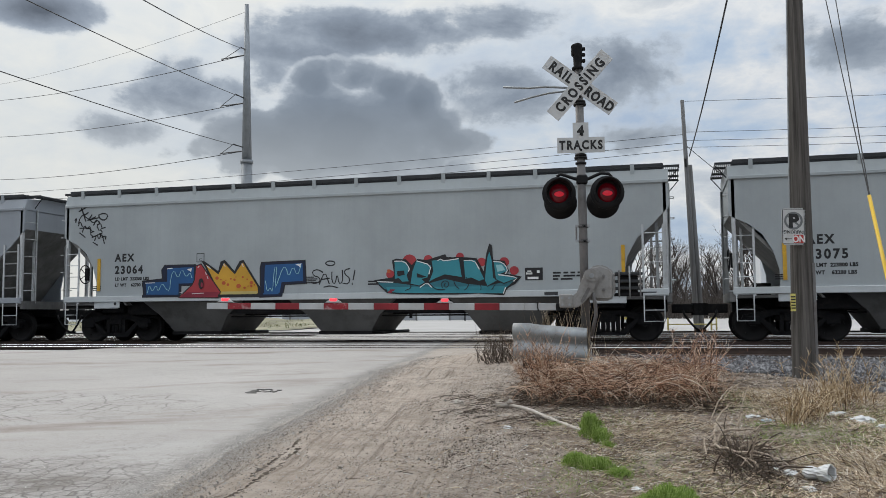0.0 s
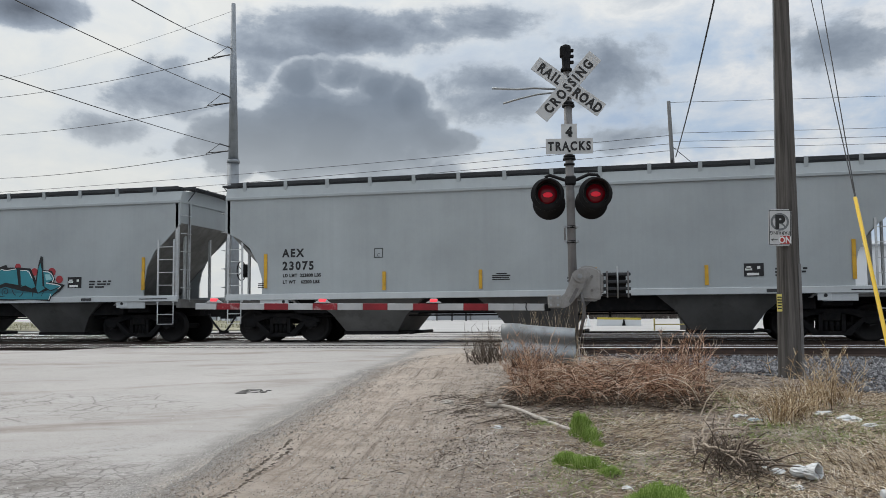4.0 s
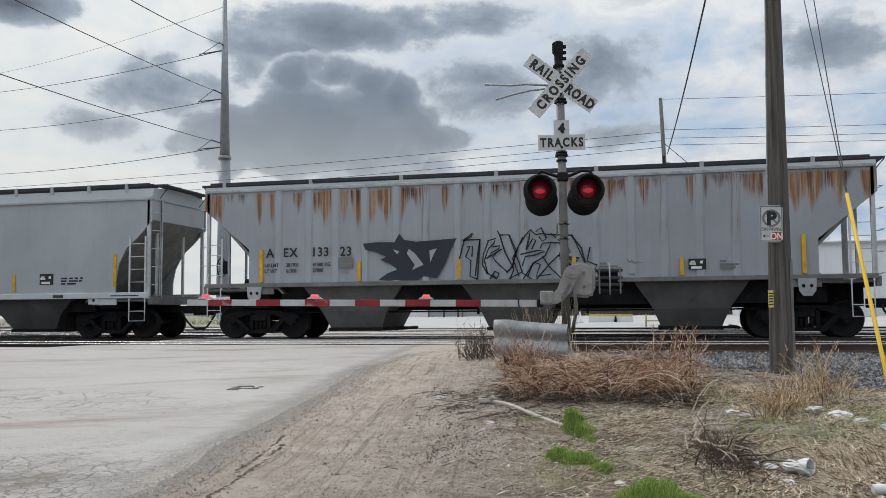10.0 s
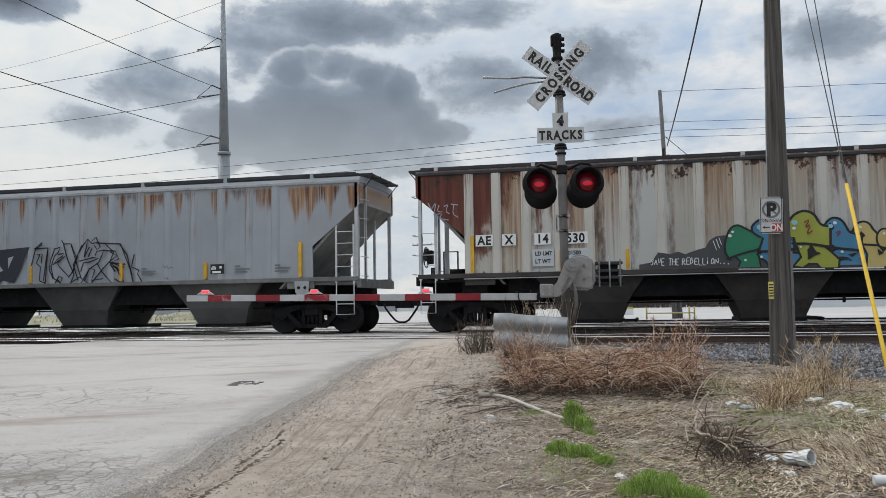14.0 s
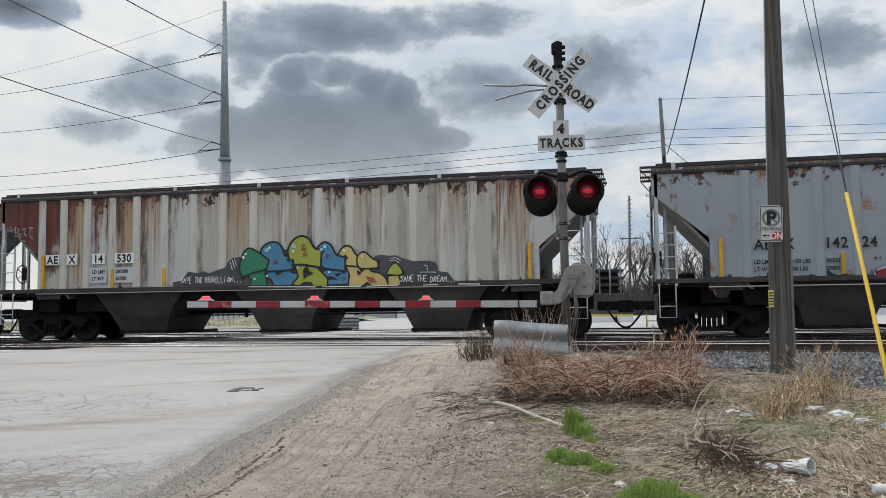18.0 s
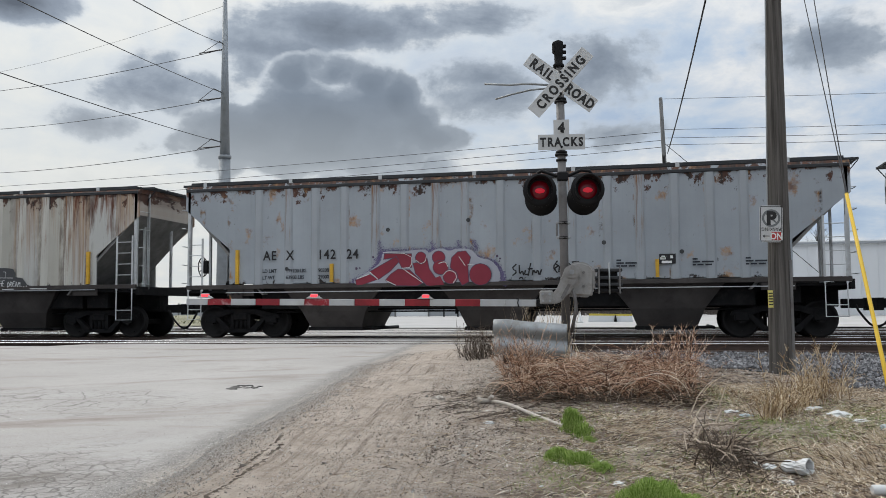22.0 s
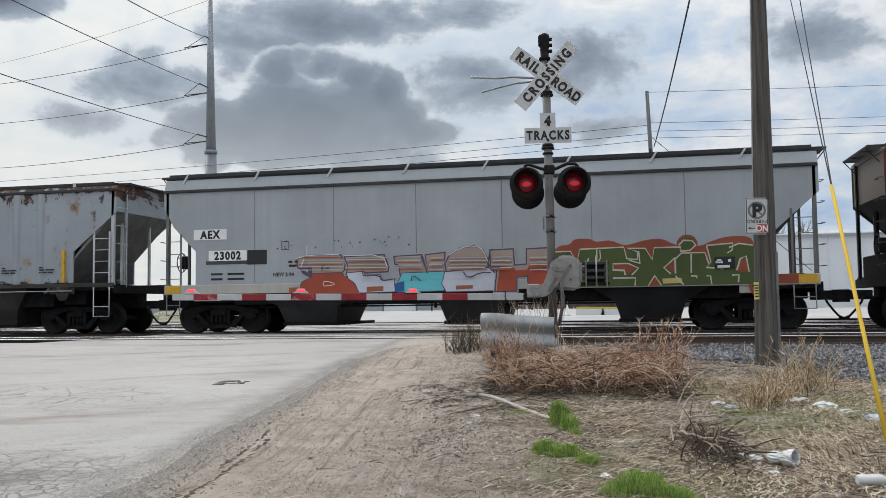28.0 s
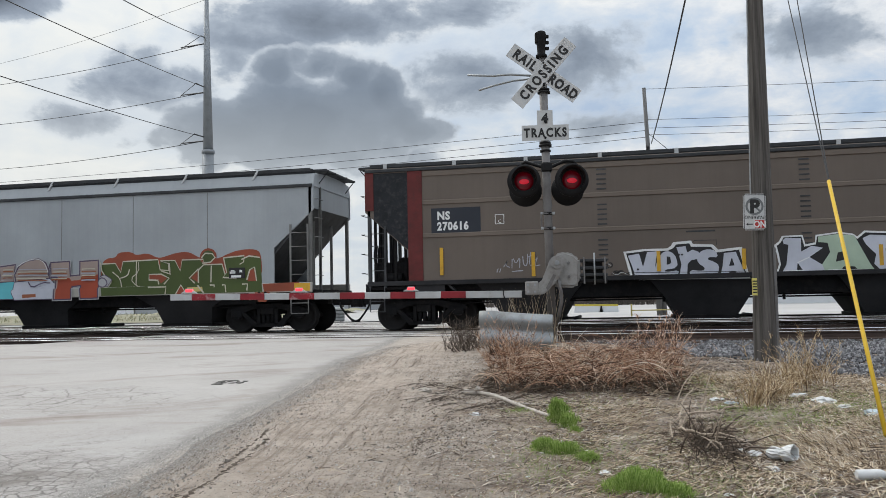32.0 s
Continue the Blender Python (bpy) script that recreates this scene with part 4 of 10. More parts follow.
def build_road():
    vs, fs = [], []
    ys = list(np.arange(-30, 3, 1.5)) + list(np.arange(3, 18.3, 0.12)) + list(np.arange(18.4, 37.0, 0.5)) + [37]
    n = 26
    for y in ys:
        r = road_edge(y) if y < 18 else CROSS_R + 0.25 * noise.noise((y, 0, 5))
        l = -70.0 if y < 17.3 else CROSS_L
        for i in range(n):
            u = (1 - i / (n - 1)) ** 2.2
            x = r + (l - r) * u
            z = road_z(y) + 0.012 * noise.noise((x * 0.5, y * 0.5, 2))
            vs.append((x + (0.45 if i == n - 1 else 0.0), y, z - (0.06 if i == n - 1 else 0.0)))
    for j in range(len(ys) - 1):
        for i in range(n - 1):
            fs.append((j * n + i, j * n + i + 1, (j + 1) * n + i + 1, (j + 1) * n + i))
    me = bpy.data.meshes.new("road")
    me.from_pydata(vs, [], fs)
    me.materials.append(M["road"])
    me.polygons.foreach_set("use_smooth", [True] * len(fs))
    tagged(new("road", me), "pale bleached asphalt road with cracks and a ragged edge", "road", kind="structure")
    sheet("pavement", spread(-60, 60, 4, 130), list(np.arange(36.6, 62.1, 2)) + [75, 100, 150], lambda x, y: lie(y) + 0.03, M["lot"],
          "pale concrete lot beyond the tracks", "lot")


build_road()


def build_tracks():
    for k, ty in enumerate(TRACK_Y):
        tr = thing("railway_track", "steel railway track on dark ties in grey ballast" if k else "unused steel railway track in front of the train", "track",
                   pose(0, ty, 0), "parallel tracks", "structure")
        for side in (-0.755, 0.755):
            bm = B()
            prof = [(-0.07, -0.172), (0.07, -0.172), (0.07, -0.155), (0.012, -0.13), (0.012, -0.045), (0.036, -0.035), (0.036, -0.004), (-0.036, -0.004), (-0.036, -0.035), (-0.012, -0.045), (-0.012, -0.13), (-0.07, -0.155)]
            prism(bm, [(side + a, b + RAIL) for a, b in prof], -150, 150, "x")
            rl = part("rail", bm, M["rail"], tr)
            bm = B()
            prism(bm, [(side - 0.034, RAIL - 0.003), (side + 0.034, RAIL - 0.003), (side + 0.026, RAIL + 0.003), (side - 0.026, RAIL + 0.003)], -150, 150, "x")
            part("rail_head", bm, M["rail_top"], rl, "polished rail head")
        if k < 2:
            bm = B()
            box(bm, (-0.11, -1.3, -0.30), (0.11, 1.3, -0.13), 0.012)
            tie = mesh_of(bm, "tie", M["tie"])
            for i in range(34):
                x = -3.0 + i * 0.53
                ob = part("tie", tie, None, tr)
                ob.matrix_basis = pose(x + random.uniform(-0.03, 0.03), random.uniform(-0.05, 0.05), 0.0, 0, 0, random.uniform(-1.5, 1.5))
    # the stone bed on both sides of the crossing
    def bed(x, y):
        top = -0.175
        for ty in TRACK_Y:
            top = max(top, -0.16 + 0.03 * math.cos(min(3.14, abs(y - ty) * 1.2)))
        z = top - 0.28 * smooth(18.0, 15.2, y) - 0.04 * smooth(15.2, 12.0, y)
        return z + 0.22 * smooth(16.6, 13.0, y) + 0.03 * noise.noise((x * 1.5, y * 1.5, 0))
    xs = list(np.arange(CROSS_R + 0.3, 9, 0.25)) + [10, 12, 16, 24, 40, 80, 150]
    sheet("ballast", xs, list(np.arange(12.2, 36, 0.3)), lambda x, y: bed(x, y) - 0.3 * smooth(0.7, -0.3, x - (12.9 - y) * 0.35) * smooth(18.2, 17, y), M["ballast_bed"],
          "grey crushed stone track bed", "ballast")
    # left bed: the train's shadow is part of its dark colour
    sheet("ballast", [-150, -80, -50, -30, -22, -18, -15, CROSS_L + 0.05], list(np.arange(17.0, 36, 0.5)), bed, M["bed_dark"],
          "grey crushed stone track bed beside the crossing", "ballast")
    return bed


bed_z = build_tracks()


def rocks(name, spots, sizes, material, label, category):
    """Loose stones: squashed, cut octahedra, each turned its own way."""
    rnd = random.Random(5)
    vs, fs = [], []
    base = [Vector(p) for p in ((1, 0, 0), (-1, 0, 0), (0, 1, 0), (0, -1, 0), (0, 0, 1), (0, 0, -1))]
    tri = ((0, 2, 4), (2, 1, 4), (1, 3, 4), (3, 0, 4), (2, 0, 5), (1, 2, 5), (3, 1, 5), (0, 3, 5))
    for (x, y, z), s in zip(spots, sizes):
        rt = Euler((rnd.uniform(0, 6), rnd.uniform(0, 6), rnd.uniform(0, 6))).to_matrix()
        sc = Vector((rnd.uniform(0.7, 1.3), rnd.uniform(0.6, 1.1), rnd.uniform(0.5, 0.9))) * s
        o = len(vs)
        for p in base:
            q = rt @ Vector((p.x * sc.x * rnd.uniform(0.75, 1.2), p.y * sc.y * rnd.uniform(0.75, 1.2), p.z * sc.z))
            vs.append((x + q.x, y + q.y, z + q.z))
        fs += [(o + a, o + b, o + c) for a, b, c in tri]
    me = bpy.data.meshes.new(name)
    me.from_pydata(vs, [], fs)
    me.materials.append(material)
    return tagged(new(name, me), label, category, kind="stuff")


def scatter_stones():
    rnd = random.Random(11)
    sp, sz = [], []
    while len(sp) < 15000:
        y = rnd.uniform(12.2, 19.2)
        x = rnd.uniform(-3.0, 9.5)
        if x < 0.5 + (12.9 - y) * 0.35 - 0.2 * rnd.random() and y < 17.6:
            continue
        sp.append((x, y, max(bed_z(x, y), dirt_z(x, y) if y < 17 else -9) + 0.01)), sz.append(rnd.uniform(0.018, 0.045))
    n = 0
    while n < 7500:
        x, y = rnd.uniform(0.7, 5.2), rnd.uniform(7.5, 12.6)
        lim = 12.7 - (x - 0.8) * 2.0 + 0.5 * noise.noise((x * 1.4, y * 1.4, 7))
        if y < lim or y < lim + 0.5 and rnd.random() < 0.5:
            n += 0.2
            continue
        n += 1
        sp.append((x, y, dirt_z(x, y) + 0.012)), sz.append(rnd.uniform(0.016, 0.036))
    rocks("ballast_stones", sp, sz, M["ballast"], "angular grey ballast stones", "stones")
    sp, sz = [], []
    while len(sp) < 9000:
        y = 3.0 + 13.5 * rnd.random() ** 1.5
        e = road_edge(y)
        x = e + (rnd.gauss(0.20, 0.12) if rnd.random() < 0.35 else rnd.uniform(0.0, 7.0))
        if x > 5.5:
            continue
        z = dirt_z(x, y) if x > e else road_z(y) + 0.003
        sp.append((x, y, z + 0.002)), sz.append(rnd.uniform(0.002, 0.005) if x < e + 0.15 else rnd.uniform(0.0025, 0.008) if rnd.random() < 0.94 else rnd.uniform(0.009, 0.020))
    rocks("gravel", sp, sz, M["stone"], "small pale gravel strewn on dirt", "gravel")
    sp, sz = [], []
    heaps = [(rnd.gauss(1.62, 0.25), rnd.uniform(5.6, 10.5), rnd.uniform(0.05, 0.16)) for _ in range(40)]
    for s, cy, r in heaps:
        for _ in range(80):
            y = rnd.gauss(cy, r * 2.6)
            x = rnd.gauss(road_edge(cy) + s - (y - cy) * 0.142, r * 0.7)
            sp.append((x, y, dirt_z(x, y) + 0.003)), sz.append(0.002 + 0.010 * rnd.random() ** 4)
    for _ in range(3200):
        y = 3.6 + 7 * rnd.random() ** 1.3
        x = road_edge(y) + rnd.uniform(1.3, 3.6)
        sp.append((x, y, dirt_z(x, y) + 0.002)), sz.append(0.002 + 0.007 * rnd.random() ** 3)
    rocks("dirt_clods", sp, sz, M["clod"], "crumbled brown clods of dirt", "clods")
    # coarse grit bedded in the shoulder, and grains strewn over the broken asphalt
    sp, sz = [], []
    while len(sp) < 30000:
        y = 3.3 + 9.0 * rnd.random() ** 1.5
        s = 3.4 * rnd.random() ** 1.15
        x = road_edge(y) + s
        if noise.noise((x * 1.6, y * 0.9, 15)) + 0.5 * noise.noise((x * 5, y * 3, 2)) < -0.25 + 0.35 * rnd.random() and s > 0.25:
            continue
        z = dirt_z(x, y) if s > 0.05 else road_z(y)
        sp.append((x, y, z + 0.001)), sz.append(0.0025 + 0.0065 * rnd.random() ** 2.2)
    rocks("shoulder_grit", sp, sz, M["grit"], "coarse brown and pale grit bedded in dirt", "grit")
    sp, sz = [], []
    for _ in range(1000):
        y = 3.5 + 4.2 * rnd.random() ** 1.2
        x = road_edge(y) - 0.1 - 3.2 * rnd.random() ** 1.4
        sp.append((x, y, road_z(y) + 0.004)), sz.append(0.0016 + 0.0036 * rnd.random() ** 2)
    while len(sp) < 5000:
        y = 3.4 + 9.0 * rnd.random() ** 1.4
        o = abs(rnd.gauss(0, 0.13))
        if o > 0.62 or noise.noise((y * 1.3, o * 4, 3)) < -0.25:
            continue
        sp.append((road_edge(y) + 0.05 - o, y, road_z(y) + 0.004)), sz.append(0.0022 + 0.0042 * rnd.random() ** 2)
    rocks("road_grit", sp, sz, M["grit_road"], "loose grit on the cracked asphalt", "grit")


scatter_stones()


def tread_prints():
    """Lugs of darker earth that tractor tyres pressed up beside the road."""
    rnd = random.Random(31)
    vs, fs = [], []
    for off, y0, y1, lug in ((-0.04, 3.9, 6.3, 0.024), (0.03, 3.9, 6.0, 0.028)):
        y = y0
        while y < y1:
            y += rnd.uniform(0.030, 0.046)
            if noise.noise((off * 3, y * 1.1, 4)) < -0.15 or rnd.random() < 0.15:
                continue
            x = -2.34 - (y - 4.18) * 0.161 + off + rnd.gauss(0, 0.008)
            o, a = len(vs), rnd.gauss(1.25, 0.2)
            ln, wd, h = lug * rnd.uniform(0.6, 1.1), rnd.uniform(0.008, 0.014), rnd.uniform(0.006, 0.014)
            d, e = Vector((math.cos(a), math.sin(a), 0)) * ln, Vector((-math.sin(a), math.cos(a), 0)) * wd
            p = Vector((x, y, dirt_z(x, y) - 0.003))
            for q in (p - d - e, p + d - e * 0.7, p + d + e, p - d * 0.9 + e, p - d * 0.7 + Vector((0, 0, h)), p + d * 0.7 + Vector((0, 0, h * 0.8))):
                vs.append(tuple(q))
            fs += [(o, o + 1, o + 5, o + 4), (o + 2, o + 3, o + 4, o + 5), (o + 1, o + 2, o + 5), (o + 3, o, o + 4)]
    me = bpy.data.meshes.new("tread_prints")
    me.from_pydata(vs, [], fs)
    me.materials.append(M["dark_earth"])
    tagged(new("tread_prints", me), "tyre tread prints pressed into brown dirt", "tread prints", kind="stuff")


tread_prints()


def wood_chips():
    """Bleached flakes of bark, straw and paper trodden into the dark soil."""
    rnd = random.Random(47)
    vs, fs = [], []
    while len(fs) < 26000:
        y = 3.5 + 8.5 * rnd.random() ** 1.4
        s = 0.7 + 4.6 * rnd.random()
        x = road_edge(y) + s
        if rnd.random() > smooth(0.9, 2.4, s) or noise.noise((x * 1.3, y * 1.1, 22)) < -0.25:
            continue
        o, a, ln, wd = len(vs), rnd.uniform(0, 6.283), 0.004 + 0.022 * rnd.random() ** 3, 0.0025 + 0.007 * rnd.random() ** 3
        d, e = Vector((math.cos(a), math.sin(a), rnd.uniform(-0.3, 0.3))) * ln, Vector((-math.sin(a), math.cos(a), rnd.uniform(-0.4, 0.4))) * wd
        p = Vector((x, y, dirt_z(x, y) + 0.006))
        low = Vector((0, 0, -0.003))
        for q in (p - d - e * 0.6, p + d * 0.9 - e, p + d + e * 0.7, p - d * 0.8 + e):
            vs.append(tuple(q)), vs.append(tuple(q + low))
        fs += [(o, o + 2, o + 4, o + 6), (o, o + 1, o + 3, o + 2), (o + 2, o + 3, o + 5, o + 4), (o + 4, o + 5, o + 7, o + 6), (o + 6, o + 7, o + 1, o)]
    me = bpy.data.meshes.new("wood_chips")
    me.from_pydata(vs, [], fs)
    me.materials.append(M["chip"])
    tagged(new("wood_chips", me), "bleached chips of bark and straw in soil", "chips", kind="stuff")


wood_chips()

# ---- the train ----
TRAIN = (0.0, 3.325), (3.5, 3.31), (8.0, 3.25), (12.0, 3.235), (20.0, 3.225), (32.0, 3.212)


def run(t):
    """How far the train has rolled at t seconds."""
    d = 0.0
    for (a, u), (b, v) in zip(TRAIN, TRAIN[1:]):
        if t <= a:
            break
        e = min(t, b)
        ve = u + (v - u) * (e - a) / (b - a)
        d += (u + ve) / 2 * (e - a)
    return d


CARS, AXLES = [], []
W = 1.60                # half the width of a car
WHEEL = 0.46


def make_wheelset():
    bm = B()
    for s in (-1, 1):
        y = s * 0.755
        prof = [(y - s * 0.075, 0.10), (y - s * 0.075, WHEEL + 0.025), (y - s * 0.045, WHEEL + 0.02), (y - s * 0.035, WHEEL), (y + s * 0.065, WHEEL - 0.004),
                (y + s * 0.07, WHEEL - 0.06), (y + s * 0.03, WHEEL - 0.08), (y + s * 0.01, 0.20), (y + s * 0.05, 0.14), (y + s * 0.07, 0.10)]
        lathe(bm, prof, 28)
        rod(bm, (0, y, 0), (0, y + s * 0.30, 0), 0.085, 0.08, 12)
        box(bm, (-0.09, y + s * 0.30 - 0.02, -0.02), (0.09, y + s * 0.30 + 0.02, 0.06))
        for k in range(3):
            a = 2.1 * k
            rod(bm, (0.30 * math.cos(a), y + s * 0.02, 0.30 * math.sin(a)), (0.30 * math.cos(a), y + s * 0.05, 0.30 * math.sin(a)), 0.03, 0.03, 6)
    rod(bm, (0, -0.7, 0), (0, 0.7, 0), 0.085, 0.085, 10)
    return mesh_of(bm, "wheelset", M["wheel"])


def make_truck():
    bm = B()
    for s in (-1, 1):
        y0, y1 = s * 0.92, s * 1.08
        # arched upper member, dropped lower member, columns and journal roofs
        prism(bm, [(-1.20, 0.56), (-1.15, 0.66), (-0.45, 0.80), (0.45, 0.80), (1.15, 0.66), (1.20, 0.56), (0.72, 0.56), (0.42, 0.66), (-0.42, 0.66), (-0.72, 0.56)], y0, y1)
        prism(bm, [(-0.80, 0.56), (-0.66, 0.56), (-0.30, 0.25), (0.30, 0.25), (0.66, 0.56), (0.80, 0.56), (0.42, 0.15), (-0.42, 0.15)], y0, y1)
        for x in (-0.30, 0.22):
            box(bm, (x, min(y0, y1), 0.22), (x + 0.09, max(y0, y1), 0.70))
        for x in (-0.92, 0.92):
            box(bm, (x - 0.17, min(y0, y1) - 0.01, 0.42), (x + 0.17, max(y0, y1) + 0.02, 0.64), 0.02)
        for x in (-0.13, 0.0, 0.13):
            rod(bm, (x, s * 1.0, 0.24), (x, s * 1.0, 0.50), 0.055, 0.055, 8)
    box(bm, (-0.20, -1.1, 0.50), (0.20, 1.1, 0.70), 0.02)
    rod(bm, (0, 0, 0.6), (0, 0, 0.85), 0.22, 0.22, 12)
    for x in (-0.42, 0.42):
        box(bm, (x - 0.05, -0.85, 0.36), (x + 0.05, 0.85, 0.48))
    return mesh_of(bm, "truck", M["truck"])


WHEELSET, TRUCK = make_wheelset(), make_truck()


def make_coupler():
    bm = B()
    box(bm, (-0.55, -0.11, 0.72), (0.0, 0.11, 0.96), 0.02)
    prism(bm, [(-0.86, -0.20), (-0.55, -0.14), (-0.55, 0.14), (-0.80, 0.20), (-0.92, 0.10), (-0.74, 0.02), (-0.74, -0.10)], 0.66, 0.98, "z")
    return mesh_of(bm, "coupler", M["truck"])


COUPLER = make_coupler()


def ladder(parent, x0, x1, y, z0, z1, n, material, stile=0.026, name="ladder"):
    bm = B()
    for x in (x0, x1):
        box(bm, (x - stile, y - 0.012, z0), (x + stile, y + 0.012, z1))
    for i in range(n):
        z = z0 + (z1 - z0) * (i + 0.4) / n
        rod(bm, (x0, y, z), (x1, y, z), 0.012, 0.012, 5)
    return part(name, bm, material, parent)


def hopper_car(label, u0, length, side_mat, cut_l, cut_r, eave, bottom, sill, roofs, slope_mat, under_mat, ribs=(), grate=4.50, posts=1.24, end_mat=None,
               yellow=(), sill_mat=None, brake=True, bays=(0.70, 1.24), shift=0.0, slant=0.0, ridge=4.42, shoulder=(0.10, 0.30), category="hopper wagon", rib_mat=None):
    """A covered hopper wagon: x runs along it from its leading end, y across the track, z up from the rail."""
    L = length
    end_mat = end_mat or side_mat
    sill_mat = sill_mat or side_mat
    car = thing("hopper_wagon", label, category, pose(u0, TRACK_Y[1], RAIL), "wagons of the train")
    CARS.append((car, u0))
    shape = [(0.0 + a, b) for a, b in cut_l] + [(L - a, b) for a, b in cut_r[::-1]]
    for s in (-1, 1):
        bm = B()
        prism(bm, [(0.0, eave)] + shape + [(L, eave)], s * W, s * (W - 0.05))
        side = part("side_panel", bm, side_mat, car)
        # seam strip below the eave
        bm = B()
        box(bm, (0.02, s * (W + 0.025) - 0.025, eave - 0.055), (L - 0.02, s * (W + 0.025) + 0.025, eave + 0.03), 0.01)
        part("eave_rail", bm, roofs[1], car)
        bm = B()
        box(bm, (0.05, s * (W + 0.01) - 0.05, sill[0]), (L - 0.05, s * (W + 0.01) + 0.05, sill[1]), 0.012)
        part("side_sill", bm, sill_mat, car)
    if ribs:
        bm = B()
        z0, z1 = bottom + 0.03, eave - 0.06
        prism(bm, [(-0.125, 0.0), (-0.075, -0.045), (0.075, -0.045), (0.125, 0.0)], z0, z1, "z")
        rib = mesh_of(bm, "rib", rib_mat or side_mat)
        for x in ribs:
            for s in (-1, 1):
                ob = part("rib", rib, None, car)
                ob.matrix_basis = pose(x, s * W, 0, 0, 0, 0 if s < 0 else 180)
    # roof: sloped edges, a raised trough with hatches
    bm = B()
    prism(bm, [(-W, eave), (-W + shoulder[0], eave + shoulder[1]), (-0.62, ridge), (0.62, ridge), (W - shoulder[0], eave + shoulder[1]), (W, eave), (W - 0.05, eave - 0.03), (-W + 0.05, eave - 0.03)], 0.0, L, "x")
    part("roof", bm, roofs[0], car)
    bm = B()
    box(bm, (0.9, -0.32, ridge), (L - 0.9, 0.32, ridge + 0.12), 0.03)
    part("hatch_cover", bm, roofs[1], car)
    bm = B()
    box(bm, (0, -0.36, ridge + 0.10), (0.07, 0.36, ridge + 0.16))
    hb = mesh_of(bm, "hatch_bar", roofs[1])
    for x in np.arange(0.9, L - 0.8, 1.9):
        part("hatch_bar", hb, None, car).matrix_basis = pose(x, 0, 0)
    for s in (-1, 1):
        y0, y1 = s * (W - 0.52), s * (W - 0.08)
        bm = B()
        lo, hi = min(y0, y1), max(y0, y1)
        for y in (lo, (lo + hi) / 2, hi):
            box(bm, (0.12, y - 0.012, grate - 0.085), (L - 0.12, y + 0.012, grate))
        for x in np.arange(0.14, L - 0.12, 0.105):
            box(bm, (x, lo, grate - 0.045), (x + 0.014, hi, grate - 0.004))
        part("running_board", bm, M["grating"], car, "dark steel grating walkway")
        if posts:
            bm = B()
            bw = 0.05 if not slant else 0.03
            prism(bm, [(-bw, eave + shoulder[1] - 0.10), (bw, eave + shoulder[1] - 0.10), (bw + slant, grate + 0.01), (-bw + slant, grate + 0.01)], s * (W - 0.06), s * (W - 0.10))
            one = mesh_of(bm, "walkway_bracket", M["ladder"] if roofs[1] == M["grating"] else roofs[1])
            for x in np.arange(0.55, L - 0.2, posts):
                part("walkway_bracket", one, None, car).matrix_basis = pose(x, 0, 0)
    for x0, x1 in ((-0.28, 0.16), (L - 0.16, L + 0.28)):
        bm = B()
        for k in range(9):
            box(bm, (x0 + 0.05 * k, -1.25, grate - 0.06), (x0 + 0.05 * k + 0.016, 1.25, grate - 0.02))
        for y in (-1.25, -0.5, 0.5, 1.25):
            box(bm, (x0, y - 0.015, grate - 0.07), (x1, y + 0.015, grate - 0.01))
        for y in (-1.15, 1.15):
            xe, xi = (x0, 0.02) if x0 < 0 else (x1, L - 0.02)
            rod(bm, (xe, y, grate - 0.06), (xi, y, grate - 0.42), 0.014, 0.014, 5)
        part("end_walkway", bm, M["grating"], car)
    # end slope sheets, their shadow put into a darker paint than the sides
    for k in (0, 1):
        cut = cut_l if k == 0 else cut_r
        a, b = cut[0], cut[-1]
        X = (lambda v: v) if k == 0 else (lambda v: L - v)
        bm = B()
        zt, foot = a[1], b[0] + 0.95
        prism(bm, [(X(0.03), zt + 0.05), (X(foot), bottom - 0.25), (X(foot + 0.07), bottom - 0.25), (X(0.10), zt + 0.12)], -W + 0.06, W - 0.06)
        part("slope_sheet", bm, slope_mat, car, "sloping end sheet with shadow put into its paint")
        bm = B()
        box(bm, (min(X(0.03), X(0.09)), -W + 0.055, zt + 0.04), (max(X(0.03), X(0.09)), W - 0.055, eave), 0.008)
        part("end_sheet", bm, side_mat, car)
        for y in (-W + 0.05, W - 0.05):
            bm = B()
            box(bm, (min(X(0.06), X(0.15)), y - 0.05, sill[0] - 0.02), (max(X(0.06), X(0.15)), y + 0.05, eave - 0.05), 0.008)
            part("corner_post", bm, end_mat, car)
        for y in (-0.75, 0.75):
            bm = B()
            box(bm, (min(X(0.30), X(0.36)), y - 0.04, sill[0]), (max(X(0.30), X(0.36)), y + 0.04, zt))
            part("end_stanchion", bm, end_mat, car)
        bm = B()
        box(bm, (min(X(0.02), X(b[0] + 0.25)), -W + 0.03, sill[0] - 0.09), (max(X(0.02), X(b[0] + 0.25)), W - 0.03, sill[0] - 0.02))
        box(bm, (min(X(-0.02), X(0.10)), -W + 0.02, sill[0] - 0.18), (max(X(-0.02), X(0.10)), W - 0.02, sill[0] + 0.06))
        part("end_platform", bm, M["truck"] if under_mat in (M["under_brown"], M["under_dark"]) else M["grey_slope"], car)
        # ladders on the side corner, with a stirrup step below
        if k == 1:
            ladder(car, L - 0.66, L - 0.16, -W - 0.04, sill[0] - 0.05, 2.95, 5, end_mat)
            ladder(car, L - 0.03, L + 0.0, -W + 0.55, sill[0], eave, 9, end_mat, name="end_ladder")
        else:
            ladder(car, 0.12, 0.55, -W - 0.04, sill[0] - 0.05, 2.80, 5, end_mat)
